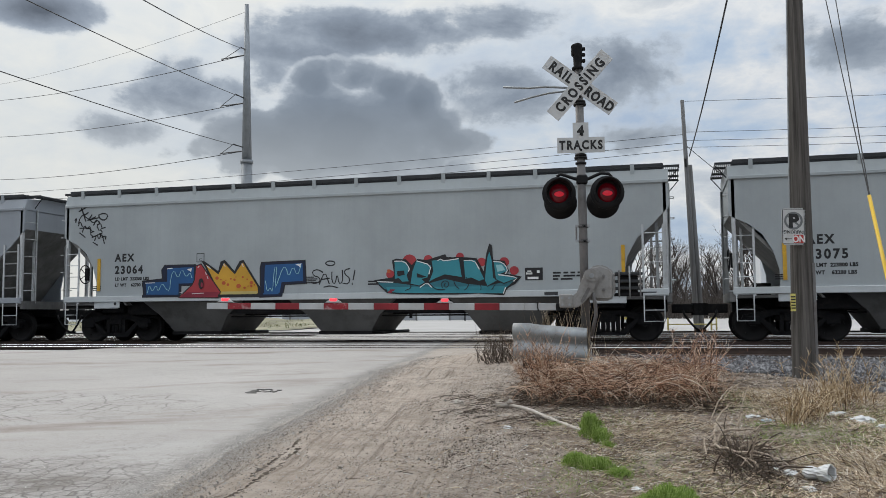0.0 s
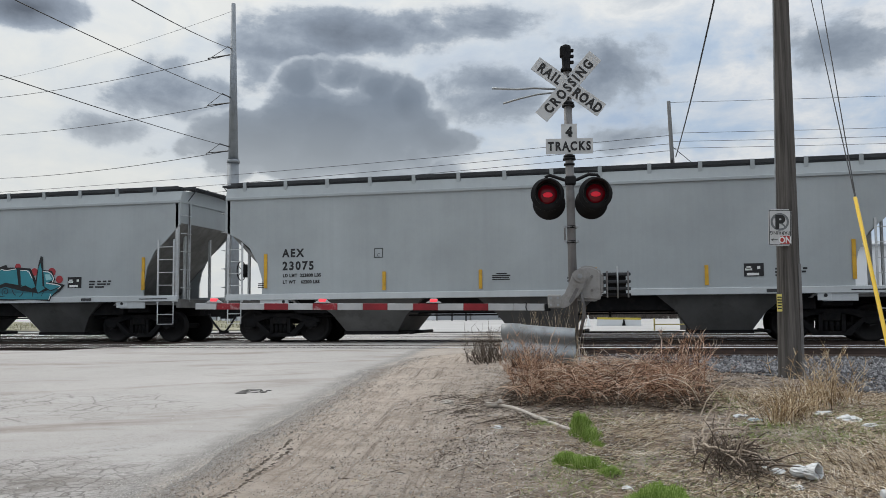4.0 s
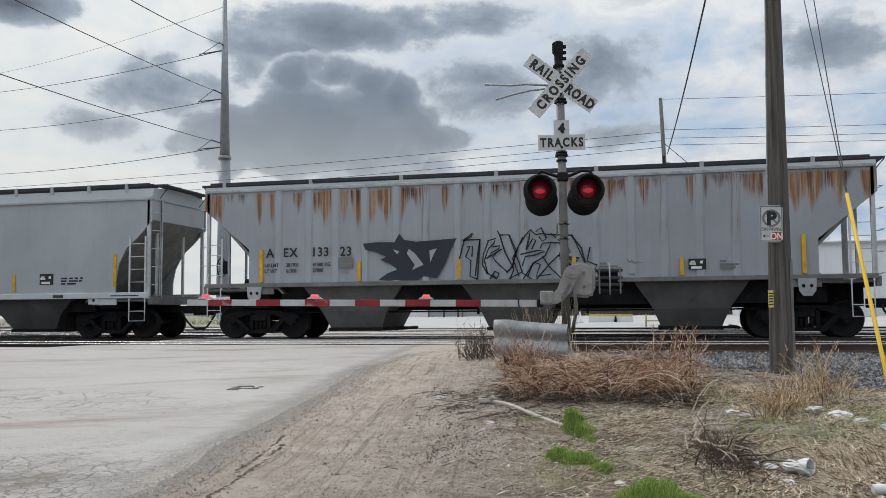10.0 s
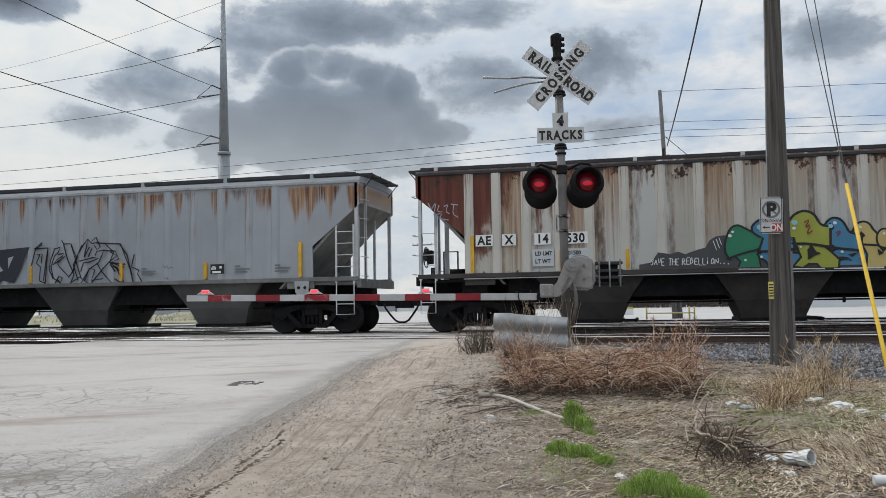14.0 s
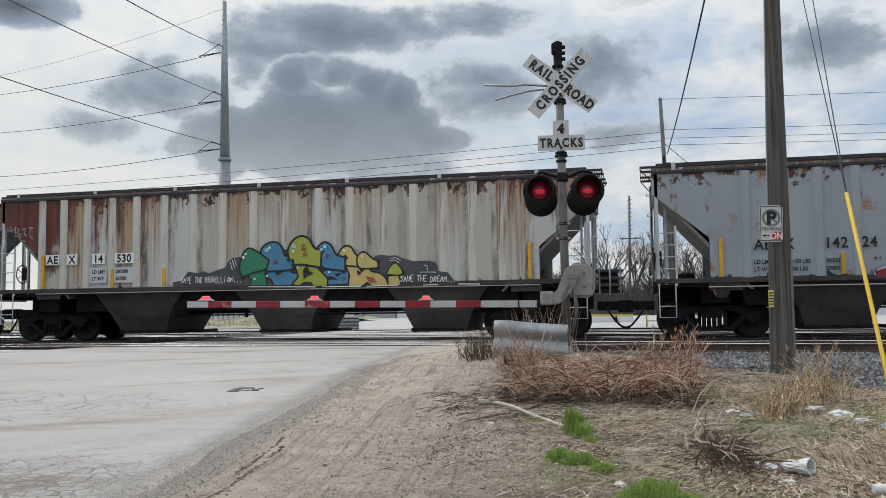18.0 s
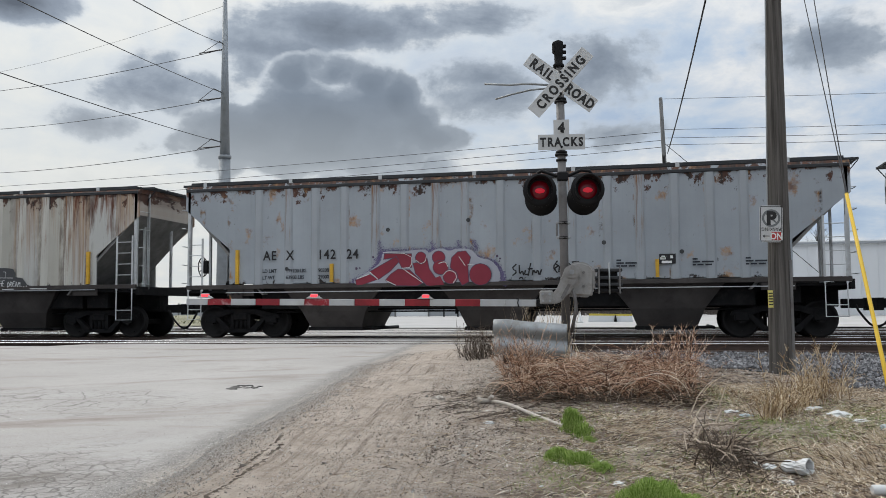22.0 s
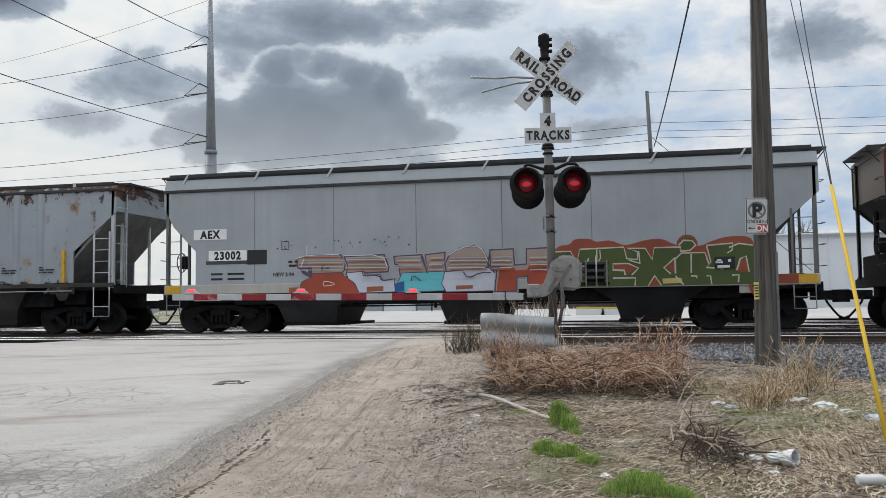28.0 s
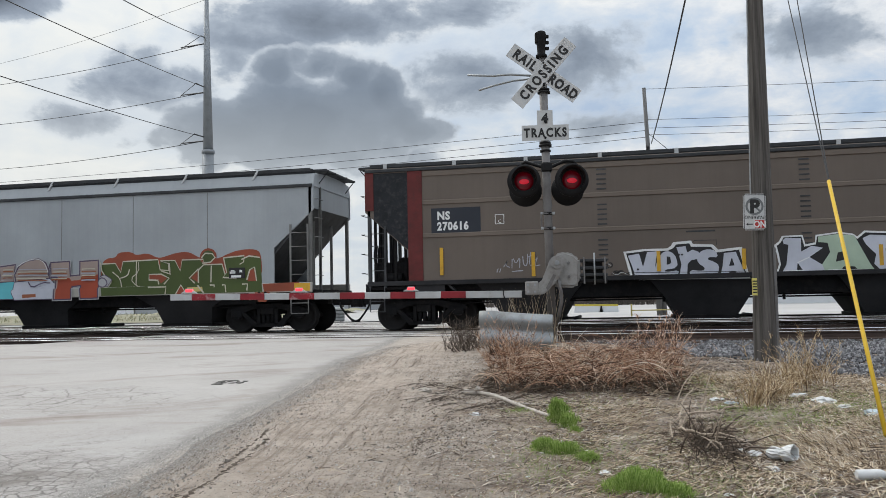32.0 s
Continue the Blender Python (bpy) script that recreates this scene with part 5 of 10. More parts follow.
            ladder(car, -0.02, 0.01, W - 0.55, sill[0], eave, 9, end_mat, name="end_ladder")
        xs = (L - 0.66, L - 0.16) if k == 1 else (0.12, 0.52)
        bm = B()
        tube(bm, [(xs[0], -W - 0.04, sill[0]), (xs[0], -W - 0.04, 0.52), (xs[1], -W - 0.04, 0.52), (xs[1], -W - 0.04, sill[0])], 0.017, 5)
        rod(bm, (xs[0], -W - 0.04, 0.80), (xs[1], -W - 0.04, 0.80), 0.013, 0.013, 5)
        part("stirrup_step", bm, end_mat, car)
        xe, o = X(-0.02), -0.10 if k == 0 else 0.10
        bm = B()
        tube(bm, [(xe, -W + 0.02, 0), (xe + o, -W + 0.02, 0), (xe + o, -W + 0.42, 0), (xe, -W + 0.42, 0)], 0.011, 5)
        iron = mesh_of(bm, "grab_iron", end_mat)
        for i in range(5):
            part("grab_iron", iron, None, car).matrix_basis = pose(0, 0, 1.55 + 0.52 * i)
        bm = B()
        xq = X(b[0] - 0.05)
        box(bm, (min(xq, X(b[0] + 0.75)), -W - 0.02, sill[0] - 0.19), (max(xq, X(b[0] + 0.75)), -W + 0.03, sill[0] + 0.01), 0.01)
        part("jacking_pad", bm, sill_mat, car)
        # bolster over the truck
        bm = B()
        box(bm, (X(1.5) - 0.35, -1.3, 0.86), (X(1.5) + 0.35, 1.3, sill[0] - 0.05), 0.02)
        part("body_bolster", bm, M["truck"], car)
    bm = B()
    box(bm, (0.1, -0.26, 0.76), (L - 0.1, 0.26, sill[0] - 0.02), 0.02)
    part("centre_sill", bm, M["truck"], car)
    # three discharge bays
    x0, x1 = cut_l[-1][0] + 0.75 + shift, L - cut_r[-1][0] - 0.75 + shift
    n, span = 3, (x1 - x0) / 3
    for i in range(n):
        a, c = x0 + span * i, x0 + span * (i + 1)
        mid = (a + c) / 2
        bm = B()
        top, bot = sill[0] + 0.06, 0.29
        rings = []
        for z, hw, hy in ((bottom, span / 2 - bays[0] + 0.04, W - 0.07), (top - 0.02, span / 2 - bays[0], W - 0.10), (0.74, span / 2 - bays[1], 1.30), (bot, min(0.74, span / 2 - bays[1] - 0.1), 1.08)):
            rings.append([bm.verts.new((mid + sx * hw, sy * hy, z)) for sx, sy in ((-1, -1), (1, -1), (1, 1), (-1, 1))])
        for r0, r1 in zip(rings, rings[1:]):
            for j in range(4):
                bm.faces.new((r0[j], r0[(j + 1) % 4], r1[(j + 1) % 4], r1[j]))
        bm.faces.new(rings[0][::-1]), bm.faces.new(rings[-1])
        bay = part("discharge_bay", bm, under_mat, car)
        bm = B()
        box(bm, (mid - 0.80, -1.12, 0.20), (mid + 0.78, 1.12, 0.30), 0.015)
        box(bm, (mid + 0.7, -1.0, 0.25), (mid + 1.15, -0.85, 0.30), 0.01)
        rod(bm, (mid + 1.12, -1.2, 0.26), (mid + 1.12, 1.2, 0.26), 0.045, 0.045, 8)
        part("outlet_gate", bm, M["truck"], bay)
    # added black block that stands in for the shade between the bays
    bm = B()
    box(bm, (x0 + 0.1, -W + 0.32, max(sill[0] - 0.55, 0.80)), (x1 - 0.1, W - 0.32, sill[0] + 0.05))
    part("bay_partition", bm, M["truck"], car)
    bm = B()
    rod(bm, (1.8, -1.0, 0.72), (L - 2.0, -1.0, 0.72), 0.022, 0.022, 6)
    for x in (4.9, 7.7, 10.6, 13.0):
        if x < L - 2:
            box(bm, (x, -1.05, 0.64), (x + 0.06, -0.95, 1.0))
    part("brake_rod", bm, M["truck"], car)
    # running gear
    for x in (1.45, L - 1.6):
        tk = part("truck", TRUCK, None, car, "black cast-steel truck")
        tk.matrix_basis = pose(x, 0, 0)
        for o in (-0.92, 0.92):
            ax = part("wheelset", WHEELSET, None, tk)
            ax.matrix_basis = pose(o, 0, WHEEL)
            AXLES.append((ax, o))
    for x, turn in ((0.0, 0), (L, 180)):
        cp = part("coupler", COUPLER, None, car)
        cp.matrix_basis = pose(x, 0, 0, 0, 0, turn)
        bm = B()
        o = -1 if turn == 0 else 1
        tube(bm, [(x + o * 0.28, -0.35, 0.80), (x + o * 0.33, -0.35, 0.66), (x + o * 0.46, -0.33, 0.48), (x + o * 0.60, -0.30, 0.32), (x + o * 0.72, -0.27, 0.26), (x + o * 0.86, -0.25, 0.27)], 0.030, 7)
        part("brake_hose", bm, M["black"], car)
    if brake:
        bm = B()
        ring = [(0.42, -0.62 + 0.28 * math.cos(a), 2.05 + 0.28 * math.sin(a)) for a in [6.2832 * i / 18 for i in range(19)]]
        ring = [(0.02, y, z) for _, y, z in ring]
        tube(bm, ring, 0.016, 5)
        for i in range(5):
            a = 6.2832 * i / 5
            rod(bm, (0.05, -0.62, 2.05), (0.02, -0.62 + 0.27 * math.cos(a), 2.05 + 0.27 * math.sin(a)), 0.011, 0.011, 5)
        box(bm, (0.06, -0.72, 1.86), (0.22, -0.52, 2.24), 0.02)
        part("brake_wheel", bm, M["black"], car)
    bm = B()
    rod(bm, (0.62, -0.2, sill[0] + 0.15), (1.05, -0.2, sill[0] + 0.15), 0.16, 0.16, 12)
    part("air_reservoir", bm, M["truck"], car)
    # reflective strips
    for x, z, h in yellow:
        bm = B()
        box(bm, (x - 0.045, -W - 0.075 if ribs else -W - 0.035, z), (x + 0.045, -W, z + h))
        part("reflector", bm, M["yellow"], car, "yellow reflective strip")
    return car


def bars(car, x, z, rows, y, material=None, h=0.05, name="stencil"):
    """Small writing that cannot be read: bars of its size. rows: (offset, length) pairs a line."""
    bm = B()
    for i, row in enumerate(rows):
        for o, ln in row:
            box(bm, (x + o, y - 0.004, z - i * h * 1.8 - h), (x + o + ln, y, z - i * h * 1.8))
    return part(name, bm, material or M["black_ink"], car)


def placard(car, x, z, y, w=0.55, h=0.32):
    bm = B()
    box(bm, (x, y - 0.006, z), (x + w, y, z + h))
    p = part("data_panel", bm, M["black_ink"], car, "black consolidated data panel")
    bm = B()
    for a, b, c, d in ((0.015, 0.52, 0.22, 0.04), (0.08, 0.62, 0.14, 0.05), (0.62, 0.62, 0.10, 0.05), (0.1, 0.14, 0.38, 0.04)):
        box(bm, (x + a * w + 0.02, y - 0.010, z + b * h - 0.02), (x + a * w + 0.02 + c * w * 1.6, y - 0.006, z + b * h + d))
    part("data_line", bm, M["white_ink"], p)
    return p


def plate_c(car, x, z, y, ink, w=0.20):
    bm = B()
    for a, b, c, d in ((0, 0, w, 0.015), (0, w, w, 0.015), (0, 0, 0.015, w), (w - 0.015, 0, 0.015, w + 0.015)):
        box(bm, (x + a, y - 0.005, z + b), (x + a + c, y, z + b + d))
    part("clearance_plate", bm, ink, car)
    lettered(car, "C", x + w * 0.5, y - 0.004, z + 0.03, 0.085, ink, align="CENTER")


CUT_A_L = [(0.0, 3.10), (0.45, 2.88), (0.76, 2.62), (1.00, 2.20), (1.13, 1.75), (1.13, 1.32)]
CUT_A_R = [(0.0, 3.38), (0.45, 2.92), (0.80, 2.62), (1.05, 2.15), (1.14, 1.70), (1.14, 1.32)]
CUT_B_L = [(0.0, 3.62), (1.36, 2.48), (1.36, 1.50)]
CUT_B_R = [(0.0, 3.50), (1.36, 2.40), (1.36, 1.50)]
CUT_C_L = [(0.0, 3.55), (0.30, 3.00), (0.98, 2.30), (0.98, 1.34)]
CUT_C_R = [(0.0, 3.35), (1.16, 2.32), (1.16, 1.34)]
CUT_D = [(0.0, 3.18), (1.36, 1.95), (1.40, 1.30)]
RIB_X = [2.27 - 0.03, 3.13, 3.91, 4.75, 5.63, 6.44, 7.31, 8.10, 9.05, 10.0, 10.9, 11.8, 12.6, 13.45, 14.3, 15.1]
LA = 17.55
RIB_FOUR = [1.44, 2.17, 2.95, 3.77, 4.57, 5.45, 6.35, 7.27, 8.21, 9.14, 10.15, 11.05, 12.02, 12.85, 13.65, 14.45, 15.25]

ROOF_A = (M["paint_a"], M["paint_a"])
ROOF_B = (M["paint_rib"], M["grey_steel"])

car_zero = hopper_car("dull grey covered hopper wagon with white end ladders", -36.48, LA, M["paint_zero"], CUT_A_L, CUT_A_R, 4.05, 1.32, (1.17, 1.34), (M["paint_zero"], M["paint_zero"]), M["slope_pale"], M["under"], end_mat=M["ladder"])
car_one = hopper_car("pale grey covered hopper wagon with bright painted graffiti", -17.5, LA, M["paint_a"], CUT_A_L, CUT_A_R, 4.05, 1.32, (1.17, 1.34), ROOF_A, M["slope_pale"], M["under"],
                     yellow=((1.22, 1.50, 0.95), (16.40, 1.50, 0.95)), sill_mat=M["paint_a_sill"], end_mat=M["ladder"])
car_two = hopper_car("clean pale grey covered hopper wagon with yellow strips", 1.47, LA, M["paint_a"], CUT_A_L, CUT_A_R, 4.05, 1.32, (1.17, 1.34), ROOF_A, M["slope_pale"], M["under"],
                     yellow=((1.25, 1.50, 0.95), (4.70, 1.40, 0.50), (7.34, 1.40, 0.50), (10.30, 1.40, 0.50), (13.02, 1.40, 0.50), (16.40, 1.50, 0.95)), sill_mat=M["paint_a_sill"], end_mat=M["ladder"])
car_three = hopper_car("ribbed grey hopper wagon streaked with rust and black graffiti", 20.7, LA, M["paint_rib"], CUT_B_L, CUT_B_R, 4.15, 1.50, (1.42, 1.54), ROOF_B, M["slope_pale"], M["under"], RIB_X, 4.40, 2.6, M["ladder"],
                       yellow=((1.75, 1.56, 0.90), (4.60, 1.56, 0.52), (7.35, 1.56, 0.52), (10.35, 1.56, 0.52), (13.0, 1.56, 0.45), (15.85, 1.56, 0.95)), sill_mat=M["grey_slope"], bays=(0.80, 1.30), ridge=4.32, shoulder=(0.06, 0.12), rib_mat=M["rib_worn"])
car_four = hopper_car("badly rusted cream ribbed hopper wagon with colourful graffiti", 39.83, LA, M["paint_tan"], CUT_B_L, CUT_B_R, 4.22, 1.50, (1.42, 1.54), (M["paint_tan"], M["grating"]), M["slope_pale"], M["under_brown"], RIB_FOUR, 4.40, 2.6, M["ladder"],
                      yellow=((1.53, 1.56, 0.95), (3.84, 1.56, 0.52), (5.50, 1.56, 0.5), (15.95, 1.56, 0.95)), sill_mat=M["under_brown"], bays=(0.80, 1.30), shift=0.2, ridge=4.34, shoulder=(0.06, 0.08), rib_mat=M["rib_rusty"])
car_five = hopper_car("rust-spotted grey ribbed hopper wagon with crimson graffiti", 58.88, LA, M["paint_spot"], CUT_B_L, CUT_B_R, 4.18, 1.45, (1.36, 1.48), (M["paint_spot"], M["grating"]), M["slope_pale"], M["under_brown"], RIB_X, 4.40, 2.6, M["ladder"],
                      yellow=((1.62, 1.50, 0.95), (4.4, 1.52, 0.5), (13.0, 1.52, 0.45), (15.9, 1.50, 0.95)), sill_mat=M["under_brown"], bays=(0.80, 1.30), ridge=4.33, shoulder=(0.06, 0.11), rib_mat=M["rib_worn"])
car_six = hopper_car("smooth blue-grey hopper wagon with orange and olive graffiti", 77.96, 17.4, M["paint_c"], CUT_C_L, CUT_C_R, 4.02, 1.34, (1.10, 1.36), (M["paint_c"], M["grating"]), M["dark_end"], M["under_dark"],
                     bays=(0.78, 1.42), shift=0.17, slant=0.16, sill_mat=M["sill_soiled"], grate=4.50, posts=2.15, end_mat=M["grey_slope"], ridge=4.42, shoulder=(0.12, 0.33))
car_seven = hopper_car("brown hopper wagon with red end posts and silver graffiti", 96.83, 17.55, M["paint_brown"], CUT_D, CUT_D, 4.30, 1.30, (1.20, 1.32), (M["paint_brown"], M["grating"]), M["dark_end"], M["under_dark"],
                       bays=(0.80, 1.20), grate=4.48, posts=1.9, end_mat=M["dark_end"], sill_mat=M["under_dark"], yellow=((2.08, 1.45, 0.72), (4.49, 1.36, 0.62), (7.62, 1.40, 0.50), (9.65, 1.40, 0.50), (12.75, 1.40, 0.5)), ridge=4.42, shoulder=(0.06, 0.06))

# pale strips that paint the highlight along the sill's lower edge
for c, z in ((car_four, 1.385), (car_five, 1.25)):
    bm = B()
    box(bm, (1.3, -W - 0.085, z), (16.2, -W - 0.05, z + 0.025), 0.004)
    part("sill_flange", bm, M["arm_white"] if c is car_five else M["grey_steel"], c, "pale strip along the sill for its edge highlight")

# jacking pads below the sill over the trucks
for c, xs, z0, z1, mat in ((car_three, (1.55, 15.9), 1.02, 1.44, "grey_steel"), (car_five, (1.60, 15.9), 0.99, 1.37, "paint_spot"), (car_six, (15.92,), 0.85, 1.12, "g_brick")):
    for x in xs:
        bm = B()
        prism(bm, [(x - 0.22, z1), (x + 0.22, z1), (x + 0.19, z0 + 0.12), (x + 0.10, z0), (x - 0.10, z0), (x - 0.19, z0 + 0.12)], -W - 0.075, -W - 0.055)
        pad = part("jacking_pad", bm, M[mat], c, "pale steel jacking pad under the sill")
        for o in (-0.09, 0.09):
            bm = B()
            rod(bm, (x + o, -W - 0.079, z0 + 0.24), (x + o, -W - 0.074, z0 + 0.24), 0.045, 0.045, 10)
            part("pad_hole", bm, M["black"], pad)

# ---- crossing signal and gate ----
def crossing_signal():
    sig = thing("crossing_signal", "railroad crossing signal with crossbuck, lamps and lowered gate", "crossing signal", pose(-1.2, 13.0, -0.02, 0, 0, 9))
    bm = B()
    rod(bm, (0.03, 0, 0.0), (-0.01, 0, 4.45), 0.064, 0.060, 16)
    part("mast", bm, M["alu"], sig, "grey tubular mast")
    bm = B()
    lathe(bm, [(0.0, 0.16), (0.05, 0.16), (0.05, 0.09), (0.25, 0.075), (0.27, 0.07)], 16, (0.03, 0, 0), "z")
    part("mast_base", bm, M["mech"], sig)
    bm = B()
    lathe(bm, [(4.40, 0.085), (4.44, 0.085), (4.46, 0.06), (4.58, 0.065), (4.74, 0.080), (4.79, 0.07), (4.81, 0.03)], 14, (-0.02, 0, 0), "z")
    box(bm, (-0.11, -0.05, 4.62), (0.0, 0.08, 4.79), 0.02)
    for z in (4.52, 4.61, 4.70):
        box(bm, (0.04, -0.02, z), (0.095, 0.04, z + 0.045), 0.008)
    part("bell", bm, M["truck"], sig, "dark weathered crossing bell")
    # crossbuck
    for k, (a, text) in enumerate(((-37.5, "RAIL ROAD"), (48.0, "CROSSING"))):
        bm = B()
        box(bm, (-0.61, -0.004, -0.114), (0.61, 0.004, 0.114), 0.003)
        bl = part("crossbuck_blade", bm, M["sign_white"], sig, "white blade with black capital letters")
        bl.matrix_basis = pose(0.0, -0.085 - 0.012 * k, 4.15) @ pose(0, 0, 0, 0, -a, 0)
        if k == 0:
            lettered(bl, "RAIL", -0.53, -0.006, -0.068, 0.135, M["sign_black"], 0.80, 0.009, spacing=1.30)
            lettered(bl, "ROAD", 0.115, -0.006, -0.068, 0.135, M["sign_black"], 0.80, 0.009, spacing=1.16)
        else:
            lettered(bl, text, 0.0, -0.006, -0.068, 0.135, M["sign_black"], 0.80, 0.009, "CENTER", 1.42)
    for z in (4.30, 3.98, 3.42, 3.18):
        bm = B()
        rod(bm, (0, -0.105, z), (0, -0.06, z), 0.018, 0.018, 8)
        part("bolt", bm, M["black"], sig)
    # bent brackets of a lost sign
    bm = B()
    tube(bm, [(-0.08, -0.03, 4.12), (-0.5, -0.06, 4.15), (-0.75, -0.05, 4.14), (-1.13, -0.03, 4.17)], 0.016, 6)
    part("bent_bracket", bm, M["galv"], sig)
    bm = B()
    tube(bm, [(-0.08, -0.03, 4.09), (-0.45, 0.05, 4.08), (-0.72, 0.08, 4.03), (-0.97, 0.08, 3.96)], 0.014, 6)
    part("bent_bracket", bm, M["galv"], sig)
    # tracks plate
    bm = B()
    prism(bm, [(-0.345, 3.14), (0.345, 3.14), (0.345, 3.37), (0.115, 3.37), (0.115, 3.59), (-0.115, 3.59), (-0.115, 3.37), (-0.345, 3.37)], -0.085, -0.078)
    tp = part("tracks_plate", bm, M["sign_white"], sig, "white inverted-T plate reading 4 TRACKS")
    lettered(tp, "4", 0.0, -0.088, 3.40, 0.14, M["sign_black"], 0.95, 0.009, "CENTER")
    lettered(tp, "TRACKS", 0.0, -0.088, 3.195, 0.125, M["sign_black"], 0.78, 0.0075, "CENTER", 1.30)
    for z, r in ((3.90, 0.085), (3.86, 0.095), (3.10, 0.085), (3.06, 0.095), (2.98, 0.08)):
        bm = B()
        rod(bm, (0, 0, z), (0, 0, z + 0.03), r, r, 14)
        part("clamp", bm, M["black"], sig)
    # lamp crossarm
    bm = B()
    tube(bm, [(-0.36, -0.02, 2.80), (-0.30, -0.02, 2.84), (-0.08, -0.03, 2.76), (0.10, -0.03, 2.76), (0.28, -0.02, 2.84), (0.40, -0.02, 2.83), (0.44, -0.02, 2.78)], 0.025, 8)
    box(bm, (-0.07, -0.08, 2.68), (0.09, 0.08, 2.82), 0.02)
    part("lamp_crossarm", bm, M["black"], sig)
    for x, face in ((-0.335, 1), (0.36, 1), (-0.30, -1), (0.33, -1)):
        y = -0.16 if face > 0 else 0.20
        z = 2.53 if face > 0 else 2.44
        s = -face
        bm = B()
        lathe(bm, [(y - s * 0.10, 0.06), (y - s * 0.06, 0.14), (y, 0.16), (y + s * 0.01, 0.246), (y + s * 0.022, 0.246), (y + s * 0.024, 0.18)], 30, (x, 0, z))
        lamp = part("lamp_unit", bm, M["black"], sig, "black lamp with round background and hood")
        bm = B()
        n = 22
        ring0, ring1, ring2, ring3 = [], [], [], []
        for i in range(n + 1):
            a = radians(-50 + 280 * i / n)
            reach = 0.20 + 0.10 * max(0.0, math.sin(a))
            c, q = math.cos(a), math.sin(a)
            ring0.append(bm.verts.new((x + 0.184 * c, y + s * 0.02, z + 0.184 * q)))
            ring1.append(bm.verts.new((x + 0.188 * c, y + s * reach, z + 0.188 * q)))
            ring2.append(bm.verts.new((x + 0.180 * c, y + s * reach, z + 0.180 * q)))
            ring3.append(bm.verts.new((x + 0.176 * c, y + s * 0.02, z + 0.176 * q)))
        for ra, rb in ((ring0, ring1), (ring1, ring2), (ring2, ring3)):
            for i in range(n):
                bm.faces.new((ra[i], ra[i + 1], rb[i + 1], rb[i])).smooth = True
        part("hood", bm, M["black"], lamp)
        bm = B()
        lathe(bm, [(y + s * 0.024, 0.140), (y + s * 0.036, 0.11), (y + s * 0.046, 0.05), (y + s * 0.048, 0.005)], 24, (x, 0, z))
        lens = part("lens", bm, M["lens"], lamp, "round red glass lens")
        bm = B()
        for (h0, r0), (h1, r1) in (((0.040, 0.078), (0.050, 0.055)), ((0.050, 0.055), (0.056, 0.02))):
            rings = [[bm.verts.new((x + r * math.cos(6.2832 * i / 18), y + s * h, z - 0.01 + 0.62 * r * math.sin(6.2832 * i / 18))) for i in range(18)] for h, r in ((h0, r0), (h1, r1))]
            for i in range(18):
                bm.faces.new((rings[0][i], rings[0][(i + 1) % 18], rings[1][(i + 1) % 18], rings[1][i])).smooth = True
            if r1 < 0.03:
                bm.faces.new(rings[1])
        part("bulb_glow", bm, M["lens_hot"], lens)
    # handle strap on the mast
    bm = B()
    tube(bm, [(0.07, -0.05, 2.06), (-0.09, -0.07, 2.06), (-0.09, -0.07, 1.84), (0.07, -0.05, 1.84)], 0.016, 6)
    part("strap", bm, M["alu"], sig)
    for z in (2.04, 1.82):
        bm = B()
        rod(bm, (0.02, 0, z), (0.02, 0, z + 0.04), 0.072, 0.072, 14)
        part("strap_band", bm, M["black"], sig)
        for x in (-0.08, 0.09):
            bm = B()
            box(bm, (x - 0.02, -0.09, z), (x + 0.02, -0.05, z + 0.04), 0.006)
            part("strap_lug", bm, M["galv"], sig)
    # gate mechanism: a rounded housing on the mast, the arm casting turning on its side
    bm = B()
    prism(bm, [(0.06, 0.98), (0.38, 0.96), (0.43, 1.02), (0.44, 1.36), (0.38, 1.44), (0.24, 1.49), (0.10, 1.46), (0.05, 1.38)], -0.16, 0.20)
    bmesh.ops.bevel(bm, geom=list(bm.edges), offset=0.035, segments=3, affect="EDGES")
    mech = part("gate_mechanism", bm, M["mech"], sig, "grey cast gate mechanism housing")
    bm = B()
    box(bm, (0.40, -0.13, 1.08), (0.455, 0.15, 1.36), 0.012)
    part("housing_lid", bm, M["mech"], mech)
    for z in (1.12, 1.32):
        bm = B()
        rod(bm, (0.28, -0.185, z), (0.28, -0.155, z), 0.022, 0.022, 6)
        part("lid_bolt", bm, M["alu"], mech)
    bm = B()
    prism(bm, [(-0.02, 1.30), (0.01, 1.39), (0.09, 1.43), (0.17, 1.40), (0.21, 1.33), (0.20, 1.25), (0.10, 1.06), (-0.02, 0.93), (-0.10, 0.87), (-0.20, 0.87), (-0.20, 1.01), (-0.10, 1.07)], -0.29, -0.20)
    bmesh.ops.bevel(bm, geom=list(bm.edges), offset=0.016, segments=2, affect="EDGES")
    cast = part("arm_casting", bm, M["mech"], mech)
    bm = B()
    rod(bm, (0.10, -0.32, 1.32), (0.10, -0.17, 1.32), 0.085, 0.085, 18)
    part("pivot_boss", bm, M["mech"], cast)
    bm = B()
    rod(bm, (0.10, -0.345, 1.32), (0.10, -0.315, 1.32), 0.038, 0.034, 6)
    part("pivot_nut", bm, M["galv"], cast)
    bm = B()
    prism(bm, [(0.045, 1.16), (0.085, 1.14), (0.015, 1.00), (-0.04, 0.93), (-0.065, 0.96)], -0.298, -0.286)
    part("casting_web", bm, M["alu"], cast)
    bm = B()
